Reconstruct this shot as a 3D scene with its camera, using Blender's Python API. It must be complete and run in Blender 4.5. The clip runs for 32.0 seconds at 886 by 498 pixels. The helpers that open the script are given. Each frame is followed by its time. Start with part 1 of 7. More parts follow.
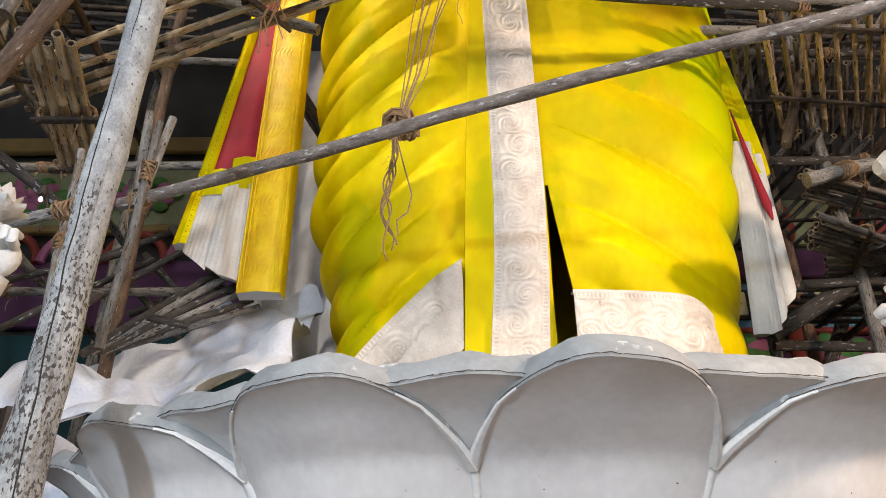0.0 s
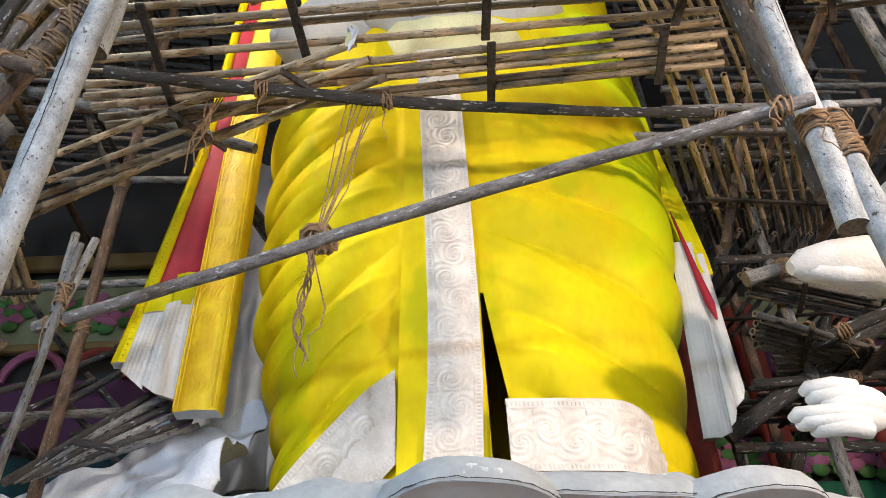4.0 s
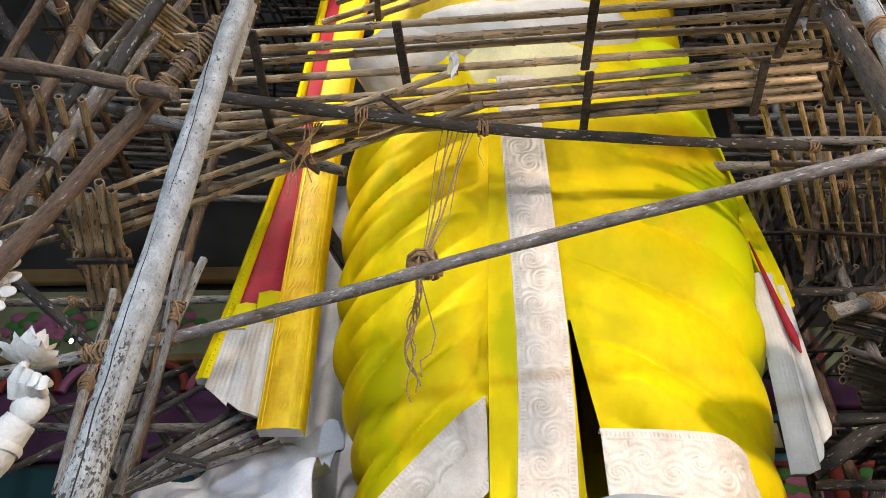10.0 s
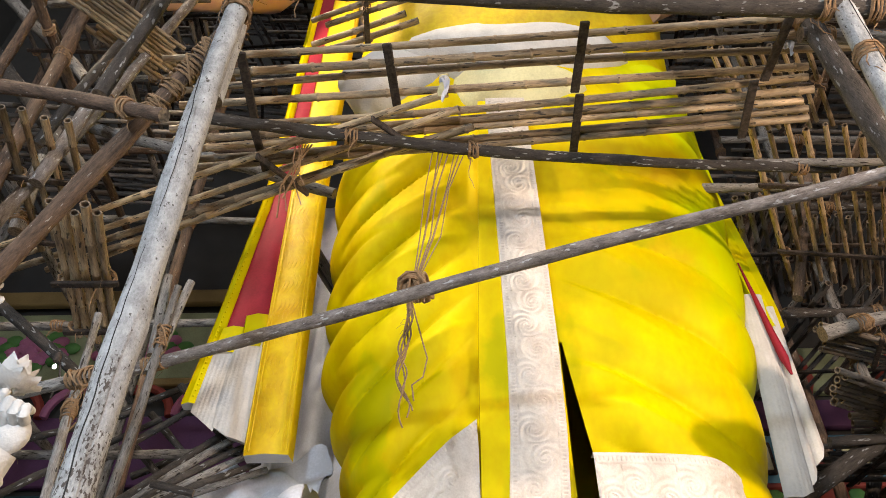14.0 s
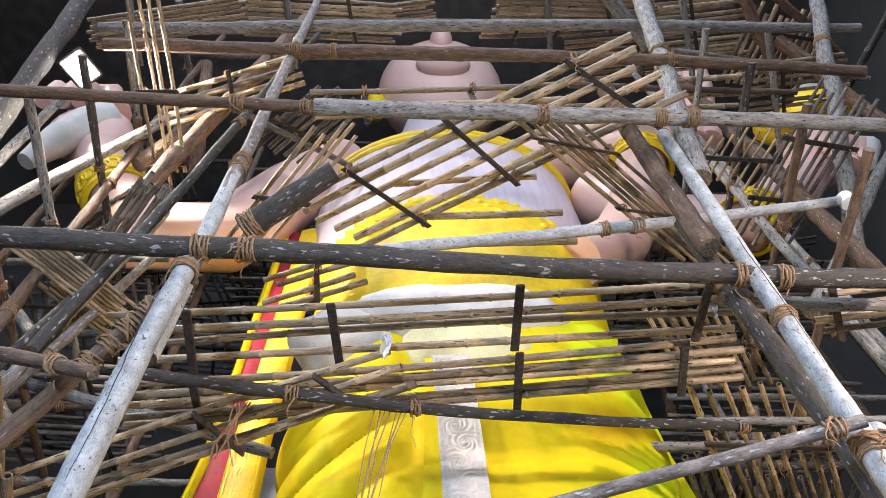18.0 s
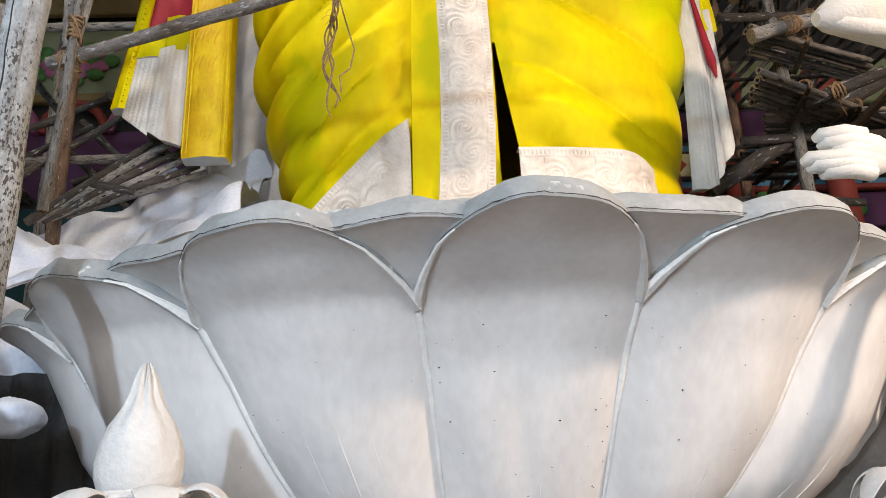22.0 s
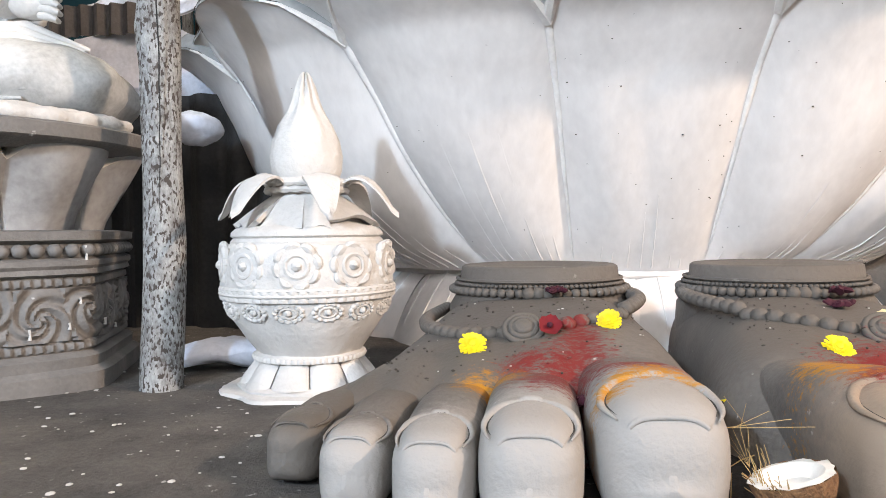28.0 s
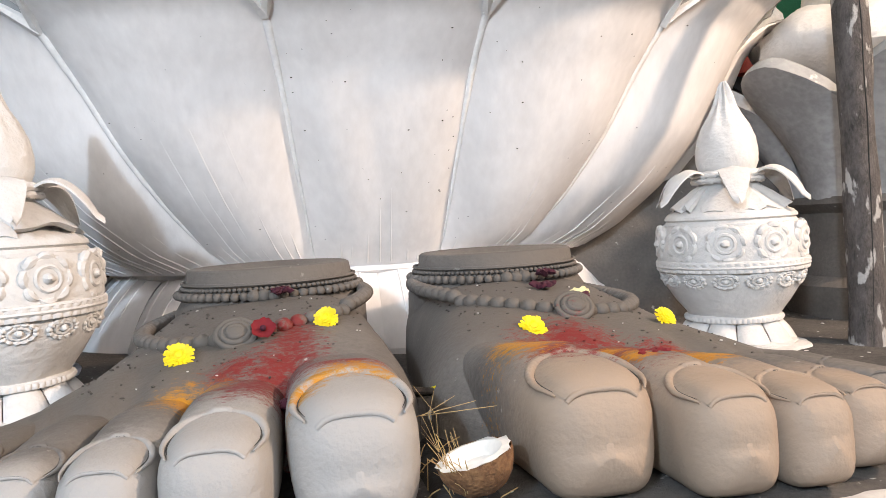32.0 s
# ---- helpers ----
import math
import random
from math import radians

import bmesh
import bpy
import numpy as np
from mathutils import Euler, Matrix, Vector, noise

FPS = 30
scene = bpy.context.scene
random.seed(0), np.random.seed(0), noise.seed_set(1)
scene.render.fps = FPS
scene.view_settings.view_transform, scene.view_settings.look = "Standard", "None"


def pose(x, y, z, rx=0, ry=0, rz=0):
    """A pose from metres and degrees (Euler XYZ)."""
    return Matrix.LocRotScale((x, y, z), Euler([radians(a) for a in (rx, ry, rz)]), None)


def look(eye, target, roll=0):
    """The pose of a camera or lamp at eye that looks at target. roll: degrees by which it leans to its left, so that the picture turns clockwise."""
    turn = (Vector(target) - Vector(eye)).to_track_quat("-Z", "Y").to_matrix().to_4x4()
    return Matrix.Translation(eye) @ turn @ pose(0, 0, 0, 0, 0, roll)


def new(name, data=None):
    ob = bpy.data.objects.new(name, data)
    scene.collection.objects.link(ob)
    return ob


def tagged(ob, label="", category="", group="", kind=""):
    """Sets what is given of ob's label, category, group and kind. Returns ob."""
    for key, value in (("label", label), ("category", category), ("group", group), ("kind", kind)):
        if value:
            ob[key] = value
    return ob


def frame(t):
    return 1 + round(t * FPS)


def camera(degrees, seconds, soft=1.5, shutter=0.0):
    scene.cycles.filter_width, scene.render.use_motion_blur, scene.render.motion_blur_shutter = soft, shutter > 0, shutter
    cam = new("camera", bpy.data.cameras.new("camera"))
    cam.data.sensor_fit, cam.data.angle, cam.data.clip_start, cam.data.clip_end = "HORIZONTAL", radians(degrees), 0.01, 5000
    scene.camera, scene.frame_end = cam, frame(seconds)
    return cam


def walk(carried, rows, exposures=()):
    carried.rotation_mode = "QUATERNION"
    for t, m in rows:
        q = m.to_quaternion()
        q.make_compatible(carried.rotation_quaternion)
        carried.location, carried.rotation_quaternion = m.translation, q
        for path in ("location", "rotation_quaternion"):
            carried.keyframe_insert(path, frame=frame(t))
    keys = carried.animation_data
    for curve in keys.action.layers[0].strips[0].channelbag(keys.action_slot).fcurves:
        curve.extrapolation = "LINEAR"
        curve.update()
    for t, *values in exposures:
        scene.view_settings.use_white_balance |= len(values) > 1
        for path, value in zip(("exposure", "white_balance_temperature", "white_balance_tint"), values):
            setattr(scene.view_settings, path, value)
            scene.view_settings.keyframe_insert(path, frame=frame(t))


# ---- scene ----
cam = camera(62.2, 32.0, soft=0.65)
PATH = [
    (0.0, pose(0.000, 0.000, 0.650, 118.00, 0.50, 0.00)),
    (0.5, pose(-0.012, 0.022, 0.662, 119.10, 1.12, 0.11)),
    (1.0, pose(0.060, 0.019, 0.682, 120.71, 1.88, 0.39)),
    (1.5, pose(0.205, 0.018, 0.683, 122.52, 2.49, 0.72)),
    (2.0, pose(0.323, 0.015, 0.683, 124.03, 2.75, 1.09)),
    (2.5, pose(0.398, 0.000, 0.678, 125.14, 2.84, 1.13)),
    (4.5, pose(0.353, -0.011, 0.684, 126.11, 1.84, 0.26)),
    (5.0, pose(0.258, 0.004, 0.684, 126.30, 1.39, 0.02)),
    (5.5, pose(0.148, -0.002, 0.696, 126.80, 0.95, -0.21)),
    (6.0, pose(0.075, -0.042, 0.706, 127.70, 0.38, -0.41)),
    (6.5, pose(0.066, -0.067, 0.716, 128.70, 0.11, -0.55)),
    (7.0, pose(0.043, -0.089, 0.721, 129.09, -0.02, -0.73)),
    (7.5, pose(0.028, -0.094, 0.716, 129.20, -0.15, -0.69)),
    (8.0, pose(0.013, -0.087, 0.711, 128.80, -0.11, -0.55)),
    (8.5, pose(0.011, -0.070, 0.712, 128.40, -0.12, -0.33)),
    (9.0, pose(0.003, -0.060, 0.709, 127.90, -0.04, 0.17)),
    (9.5, pose(-0.010, -0.053, 0.707, 127.70, -0.10, 0.70)),
    (10.0, pose(-0.014, -0.067, 0.708, 127.50, -0.16, 1.46)),
    (10.5, pose(-0.029, -0.073, 0.708, 127.50, -0.22, 2.00)),
    (11.0, pose(-0.057, -0.080, 0.710, 127.49, -0.33, 2.62)),
    (11.5, pose(-0.072, -0.073, 0.714, 127.39, -0.25, 3.11)),
    (12.0, pose(-0.072, -0.069, 0.716, 127.18, -0.08, 3.43)),
    (12.5, pose(-0.067, -0.054, 0.715, 127.09, 0.19, 3.35)),
    (13.0, pose(-0.059, -0.046, 0.716, 127.29, 0.29, 2.95)),
    (13.5, pose(-0.049, -0.043, 0.721, 128.10, 0.45, 2.01)),
    (14.0, pose(-0.037, -0.044, 0.729, 129.20, 0.57, 0.72)),
    (14.5, pose(0.001, -0.094, 0.767, 131.98, 0.97, -1.11)),
    (15.0, pose(-0.004, -0.070, 0.771, 137.46, 2.07, -2.11)),
    (15.5, pose(-0.017, -0.039, 0.760, 142.47, 3.15, -2.22)),
    (17.5, pose(0.062, -0.055, 0.737, 148.97, 2.89, -1.60)),
    (18.0, pose(0.068, -0.065, 0.733, 148.77, 2.74, -1.50)),
    (18.5, pose(0.076, -0.088, 0.735, 147.32, 2.56, -1.14)),
    (19.0, pose(0.072, -0.100, 0.744, 144.96, 2.54, -0.65)),
    (19.5, pose(0.050, -0.110, 0.756, 141.22, 2.63, -0.05)),
    (20.0, pose(0.006, -0.120, 0.759, 136.05, 3.60, 1.20)),
    (20.5, pose(0.015, -0.086, 0.700, 128.56, 3.97, 0.94)),
    (21.0, pose(0.037, -0.034, 0.634, 120.09, 3.49, -1.58)),
    (21.5, pose(0.042, -0.007, 0.598, 113.54, 2.85, -2.94)),
    (22.0, pose(0.037, -0.023, 0.561, 107.94, 2.90, -2.81)),
    (22.5, pose(0.089, -0.102, 0.544, 103.48, 3.54, -1.89)),
    (23.0, pose(0.154, -0.184, 0.526, 100.11, 3.70, -1.13)),
    (23.5, pose(0.184, -0.246, 0.515, 98.32, 3.52, -0.77)),
    (24.0, pose(0.184, -0.262, 0.512, 97.73, 3.51, -0.33)),
    (24.5, pose(0.176, -0.285, 0.503, 97.74, 3.67, 0.22)),
    (26.5, pose(0.148, -0.269, 0.463, 92.84, 2.78, 3.59)),
    (27.0, pose(0.088, -0.233, 0.443, 90.89, 1.98, 5.09)),
    (27.5, pose(0.066, -0.215, 0.436, 89.43, 1.28, 6.41)),
    (28.0, pose(0.056, -0.186, 0.429, 88.67, 0.77, 7.38)),
    (28.5, pose(0.018, -0.141, 0.430, 88.54, 0.58, 7.96)),
    (29.0, pose(-0.009, -0.085, 0.432, 88.75, 0.67, 7.78)),
    (29.5, pose(0.001, -0.049, 0.434, 89.01, 0.83, 6.63)),
    (30.0, pose(0.011, -0.029, 0.433, 89.29, 1.20, 4.22)),
    (30.5, pose(0.043, -0.055, 0.434, 89.11, 1.60, 0.92)),
    (31.0, pose(0.103, -0.075, 0.434, 88.84, 2.09, -2.78)),
    (31.5, pose(0.176, -0.110, 0.434, 88.25, 2.71, -6.53)),
    (32.0, pose(0.216, -0.156, 0.429, 87.71, 3.39, -9.56)),
]
EXPOSURES = [(0.0, -0.35, 6700, 12), (2.0, -0.4, 6400, 10), (4.5, -0.36, 6000, 9), (8.0, -0.36, 6000, 9), (10.0, -0.36, 6350, 10), (13.0, -0.36, 6900, 13), (15.5, -0.1, 6300, 11), (18.0, 0.0, 5700, 12), (19.5, -0.1, 5850, 11), (21.0, -0.3, 6300, 10), (22.0, -0.4, 6500, 10), (24.0, -0.3, 6500, 10), (27.0, -0.12, 6550, 11), (30.0, -0.12, 6650, 12), (32.0, -0.2, 6650, 12)]
walk(cam, PATH, EXPOSURES)

# ---- light ----
world = bpy.data.worlds.new("sky")
scene.world = world
world.use_nodes = True
_n = world.node_tree.nodes
_sky = _n.new("ShaderNodeTexSky")
_sky.sky_type, _sky.sun_disc = "NISHITA", False
_sky.sun_elevation, _sky.sun_rotation = radians(42), radians(215)
world.node_tree.links.new(_sky.outputs[0], _n["Background"].inputs[0])
_n["Background"].inputs[1].default_value = 0.12

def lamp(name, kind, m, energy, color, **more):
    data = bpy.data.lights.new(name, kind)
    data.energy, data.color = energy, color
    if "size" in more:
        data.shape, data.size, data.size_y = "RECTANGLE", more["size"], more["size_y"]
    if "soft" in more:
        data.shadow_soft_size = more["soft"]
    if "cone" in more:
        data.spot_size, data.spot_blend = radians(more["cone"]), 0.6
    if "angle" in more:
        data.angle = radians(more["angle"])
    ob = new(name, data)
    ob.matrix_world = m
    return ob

# daylight through the open front of the shed, behind the viewer
lamp("open_front_daylight", "AREA", look((0.9, -4.6, 3.6), (0.6, 3.5, 1.3)), 410, (1.0, 0.94, 0.88), size=7, size_y=1.2)
# unseen lamps without fixtures, aimed by the pots' shadows: cool left, warm right
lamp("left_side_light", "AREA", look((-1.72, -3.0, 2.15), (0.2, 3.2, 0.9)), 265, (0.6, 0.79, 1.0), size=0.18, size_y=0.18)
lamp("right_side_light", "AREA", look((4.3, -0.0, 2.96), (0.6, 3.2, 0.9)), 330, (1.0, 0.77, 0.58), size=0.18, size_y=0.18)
# unseen cool fill lamp added to brighten the upper scaffold
lamp("upper_fill_light", "AREA", look((0.6, -3.4, 12.0), (0.6, 5.0, 8.6)), 560, (0.86, 0.93, 1.0), size=9, size_y=3)
# sun through the open front on the upper left
lamp("sun", "SUN", look((-5.2, -2.9, 12.5), (0.5, 3.2, 4.5)), 1.7, (1.0, 0.9, 0.74), angle=2.0)
# the site's flood lamp on the scaffold, and two small bulbs
lamp("flood_lamp_light", "SPOT", look((-3.1, 2.25, 8.0), (0.3, 3.0, 5.0)), 2600, (1.0, 0.83, 0.6), soft=0.12, cone=140)

# ---- materials ----
def material(name, base, rough=0.7, metal=0.0, second=None, scale=6.0, spread=0.5, bump=0.15, fine=60.0, stretch=(1, 1, 1), spots=None, spot_scale=14.0, spot_at=0.62, sheen=0.0, vary=0.0, grainy=False):
    """Two scales of noise between base and second, speckles of spots, and a fine relief."""
    m = bpy.data.materials.new(name)
    m.use_nodes = True
    nt = m.node_tree
    nodes, link = nt.nodes, nt.links.new
    bsdf = nodes["Principled BSDF"]
    bsdf.inputs["Roughness"].default_value, bsdf.inputs["Metallic"].default_value = rough, metal
    if sheen:
        bsdf.inputs["Sheen Weight"].default_value = sheen
    tex = nodes.new("ShaderNodeTexCoord")
    mapping = nodes.new("ShaderNodeMapping")
    mapping.inputs["Scale"].default_value = stretch
    link(tex.outputs["Object"], mapping.inputs["Vector"])
    big, small = nodes.new("ShaderNodeTexNoise"), nodes.new("ShaderNodeTexNoise")
    for node, s, d in ((big, scale, 9 if grainy else 5), (small, fine, 6 if grainy else 4)):
        node.inputs["Scale"].default_value, node.inputs["Detail"].default_value = s, d
        node.inputs["Roughness"].default_value = 0.68 if grainy else 0.5
        link(mapping.outputs[0], node.inputs["Vector"])
    second = second or tuple(0.75 * c for c in base)
    ramp = nodes.new("ShaderNodeValToRGB")
    ramp.color_ramp.elements[0].position, ramp.color_ramp.elements[1].position = 0.5 - 0.25 * spread, 0.5 + 0.25 * spread
    ramp.color_ramp.elements[0].color, ramp.color_ramp.elements[1].color = (*second, 1), (*base, 1)
    mixed = nodes.new("ShaderNodeMath")
    mixed.operation = "MULTIPLY_ADD"
    mixed.inputs[1].default_value = 0.35
    link(small.outputs["Fac"], mixed.inputs[0])
    scaled = nodes.new("ShaderNodeMath")
    scaled.operation, scaled.inputs[1].default_value = "MULTIPLY", 0.65
    link(big.outputs["Fac"], scaled.inputs[0])
    link(scaled.outputs[0], mixed.inputs[2])
    link(mixed.outputs[0], ramp.inputs[0])
    colour = ramp.outputs[0]
    if vary:
        info, hsv = nodes.new("ShaderNodeObjectInfo"), nodes.new("ShaderNodeHueSaturation")
        spread_v = nodes.new("ShaderNodeMapRange")
        spread_v.inputs["To Min"].default_value, spread_v.inputs["To Max"].default_value = 1 - vary, 1 + vary
        link(info.outputs["Random"], spread_v.inputs[0])
        link(spread_v.outputs[0], hsv.inputs["Value"])
        link(colour, hsv.inputs["Color"])
        colour = hsv.outputs[0]
    if spots:
        third, cut = nodes.new("ShaderNodeTexNoise"), nodes.new("ShaderNodeValToRGB")
        third.inputs["Scale"].default_value, third.inputs["Detail"].default_value = spot_scale, 8
        link(mapping.outputs[0], third.inputs["Vector"])
        link(third.outputs["Fac"], cut.inputs[0])
        cut.color_ramp.elements[0].position, cut.color_ramp.elements[1].position = spot_at, spot_at + 0.05
        mix = nodes.new("ShaderNodeMix")
        mix.data_type = "RGBA"
        link(cut.outputs[0], mix.inputs["Factor"])
        link(colour, mix.inputs["A"])
        mix.inputs["B"].default_value = (*spots, 1)
        colour = mix.outputs["Result"]
    link(colour, bsdf.inputs["Base Color"])
    relief = nodes.new("ShaderNodeBump")
    relief.inputs["Strength"].default_value, relief.inputs["Distance"].default_value = bump, 0.02
    link(mixed.outputs[0], relief.inputs["Height"])
    link(relief.outputs[0], bsdf.inputs["Normal"])
    return m

M_PALE = material("pale_bark", (0.56, 0.57, 0.575), 0.85, second=(0.17, 0.17, 0.17), scale=16, spread=0.62, bump=1.0, fine=120, stretch=(1, 1, 0.6), spots=(0.075, 0.068, 0.06), spot_scale=62, spot_at=0.63, vary=0.12, grainy=True)
M_FLAKE = material("flaking_bark", (0.52, 0.53, 0.525), 0.85, second=(0.13, 0.122, 0.115), scale=15, spread=0.6, bump=1.0, fine=120, stretch=(1, 1, 0.5), spots=(0.075, 0.062, 0.055), spot_scale=115, spot_at=0.53, grainy=True)
M_BARK = material("mottled_bark", (0.33, 0.29, 0.265), 0.85, second=(0.05, 0.036, 0.03), scale=30, spread=0.6, bump=1.0, fine=170, stretch=(1, 1, 0.35), spots=(0.46, 0.46, 0.46), spot_scale=58, spot_at=0.62, grainy=True)
M_STAIN = material("stained_post", (0.15, 0.13, 0.12), 0.85, second=(0.03, 0.026, 0.024), scale=30, spread=0.6, bump=1.0, fine=150, stretch=(1, 1, 0.4), spots=(0.42, 0.4, 0.38), spot_scale=24, spot_at=0.58, vary=0.1, grainy=True)
M_GREY = material("grey_wood", (0.38, 0.36, 0.34), 0.85, second=(0.04, 0.034, 0.03), scale=34, spread=0.6, bump=1.0, fine=190, stretch=(1, 1, 0.22), spots=(0.028, 0.022, 0.018), spot_scale=70, spot_at=0.6, vary=0.35, grainy=True)
M_BROWN = material("brown_wood", (0.25, 0.155, 0.1), 0.85, second=(0.03, 0.02, 0.015), scale=34, spread=0.6, bump=1.0, fine=190, stretch=(1, 1, 0.22), spots=(0.42, 0.38, 0.33), spot_scale=75, spot_at=0.66, vary=0.35, grainy=True)
M_DARK = material("dark_wood", (0.085, 0.07, 0.06), 0.8, second=(0.014, 0.012, 0.01), scale=40, spread=0.6, bump=1.0, fine=180, stretch=(1, 1, 0.3), spots=(0.3, 0.31, 0.31), spot_scale=52, spot_at=0.62, vary=0.3, grainy=True)
M_BAMBOO = material("old_bamboo", (0.5, 0.37, 0.22), 0.5, second=(0.075, 0.048, 0.03), scale=30, spread=0.6, bump=0.5, fine=150, stretch=(1, 1, 0.14), spots=(0.04, 0.03, 0.022), spot_scale=60, spot_at=0.6, vary=0.5, grainy=True)
M_LATH = material("grey_back_bamboo", (0.23, 0.2, 0.175), 0.7, second=(0.06, 0.048, 0.04), scale=30, spread=0.6, bump=0.6, fine=150, stretch=(1, 1, 0.14), spots=(0.03, 0.025, 0.02), spot_scale=60, spot_at=0.58, vary=0.5, grainy=True)
M_CUT = material("cut_wood_end", (0.2, 0.15, 0.1), 0.85, second=(0.09, 0.065, 0.045), scale=60, bump=0.3)
M_BATTEN = material("dark_batten", (0.06, 0.043, 0.033), 0.85, second=(0.018, 0.013, 0.01), scale=30, bump=0.6, vary=0.35)
M_ROPE = material("coir_rope", (0.36, 0.225, 0.12), 0.95, second=(0.13, 0.075, 0.04), scale=60, spread=1, bump=0.6, fine=200)
M_LOTUS = material("lotus_paint", (0.83, 0.8, 0.78), 0.42, second=(0.64, 0.61, 0.59), scale=3.2, spread=0.8, bump=0.16, fine=30, stretch=(1, 1, 0.3), spots=(0.34, 0.32, 0.3), spot_scale=46, spot_at=0.785)
M_LIP = material("grey_plaster_lip", (0.36, 0.365, 0.36), 0.7, second=(0.22, 0.225, 0.22), scale=9, spread=0.8, bump=0.4, fine=40, spots=(0.6, 0.6, 0.58), spot_scale=12, spot_at=0.66)
M_THRONE = material("grey_throne_paint", (0.4, 0.39, 0.38), 0.6, second=(0.25, 0.24, 0.235), scale=4, bump=0.3, fine=40)
M_SEAM = material("lotus_seam", (0.86, 0.84, 0.81), 0.5, second=(0.66, 0.64, 0.62), scale=16, spread=0.7, bump=0.5)
M_EMBOSS = material("embossed_white_border", (0.72, 0.655, 0.59), 0.7, second=(0.55, 0.48, 0.42), scale=9, bump=0.25, fine=90)
M_WHITE = material("white_plaster", (0.63, 0.61, 0.585), 0.75, second=(0.5, 0.48, 0.455), scale=9, spread=0.8, bump=0.6, fine=60, spots=(0.42, 0.41, 0.4), spot_scale=34, spot_at=0.72)
M_CLAY = material("grey_clay", (0.165, 0.146, 0.128), 0.75, second=(0.09, 0.08, 0.071), scale=7, spread=0.8, bump=0.4, fine=80, spots=(0.4, 0.375, 0.345), spot_scale=34, spot_at=0.7)
M_CARVE = material("carved_clay", (0.22, 0.207, 0.194), 0.75, second=(0.13, 0.123, 0.116), scale=7, spread=0.8, bump=0.4, fine=80, spots=(0.5, 0.49, 0.47), spot_scale=34, spot_at=0.72)
M_CREASE = material("groove_shade_and_grit", (0.075, 0.066, 0.058), 0.9, second=(0.04, 0.035, 0.03), scale=30, bump=0.3)
M_YELLOW = material("yellow_paint", (0.73, 0.615, 0.0), 0.6, second=(0.63, 0.45, 0.0), scale=0.9, spread=0.6, bump=0.12, fine=14, stretch=(1.2, 1, 0.8), spots=(0.5, 0.45, 0.0), spot_scale=1.3, spot_at=0.56)

def toned(m, patches, edge=2.2):
    """Soft patches of another tint on the front of a painted thing: (x, z, radius x, radius z, strength, colour)."""
    nt = m.node_tree
    nodes, link = nt.nodes, nt.links.new
    bsdf = nodes["Principled BSDF"]
    colour = bsdf.inputs["Base Color"].links[0].from_socket
    tex, grain = nodes.new("ShaderNodeTexCoord"), nodes.new("ShaderNodeTexNoise")
    grain.inputs["Scale"].default_value, grain.inputs["Detail"].default_value = 2.4, 7
    link(tex.outputs["Object"], grain.inputs["Vector"])
    for x, z, rx, rz, strength, col in patches:
        place = nodes.new("ShaderNodeMapping")
        place.inputs["Location"].default_value = (-x / rx, 0, -z / rz)
        place.inputs["Scale"].default_value = (1 / rx, 0, 1 / rz)
        link(tex.outputs["Object"], place.inputs["Vector"])
        away = nodes.new("ShaderNodeVectorMath")
        away.operation = "LENGTH"
        link(place.outputs[0], away.inputs[0])
        torn = nodes.new("ShaderNodeMath")
        torn.operation, torn.inputs[1].default_value = "MULTIPLY_ADD", edge
        link(grain.outputs["Fac"], torn.inputs[0])
        link(away.outputs["Value"], torn.inputs[2])
        cut = nodes.new("ShaderNodeMapRange")
        for key, v in (("From Min", 0.5 * edge + 0.35), ("From Max", 0.5 * edge + 1.15), ("To Min", strength), ("To Max", 0.0)):
            cut.inputs[key].default_value = v
        link(torn.outputs[0], cut.inputs[0])
        mix = nodes.new("ShaderNodeMix")
        mix.data_type = "RGBA"
        link(cut.outputs[0], mix.inputs["Factor"])
        link(colour, mix.inputs["A"])
        mix.inputs["B"].default_value = (*col, 1)
        colour = mix.outputs["Result"]
    link(colour, bsdf.inputs["Base Color"])
    return m

# olive paints fold shade into the yellow; amber darkens, lime brightens the right side
AMBER, OLIVE_SHADE, LIME = (0.46, 0.27, 0.0), (0.38, 0.34, 0.0), (0.6, 0.7, 0.0)
toned(M_YELLOW, [(2.1, 4.4, 0.45, 1.5, 0.8, LIME), (1.95, 5.9, 0.6, 0.5, 0.8, LIME), (1.1, 4.45, 0.5, 0.3, 0.55, (0.8, 0.55, 0.0)), (1.8, 4.95, 0.55, 0.28, 0.95, AMBER), (1.3, 5.05, 0.4, 0.15, 0.6, AMBER), (1.25, 3.75, 0.7, 0.28, 0.5, OLIVE_SHADE), (1.0, 3.25, 0.25, 0.35, 0.45, OLIVE_SHADE), (-0.4, 3.0, 0.5, 0.4, 0.3, OLIVE_SHADE)])
M_YELLOW.node_tree.nodes["Principled BSDF"].inputs["Specular IOR Level"].default_value = 0.1
M_GOLD = material("golden_yellow_relief", (0.83, 0.62, 0.0), 0.5, second=(0.7, 0.45, 0.0), scale=6, bump=0.5, fine=26)
M_RED = material("red_paint", (0.34, 0.022, 0.04), 0.55, second=(0.25, 0.016, 0.03), scale=5, bump=0.1)
for _m in (M_RED,):
    _m.node_tree.nodes["Principled BSDF"].inputs["Specular IOR Level"].default_value = 0.15
M_SKIN = material("pink_paint", (0.72, 0.5, 0.44), 0.4, second=(0.66, 0.42, 0.36), scale=2, bump=0.05)
M_SHEER = material("lilac_paint", (0.66, 0.58, 0.62), 0.4, second=(0.56, 0.47, 0.52), scale=3, stretch=(5, 5, 0.6), bump=0.1)
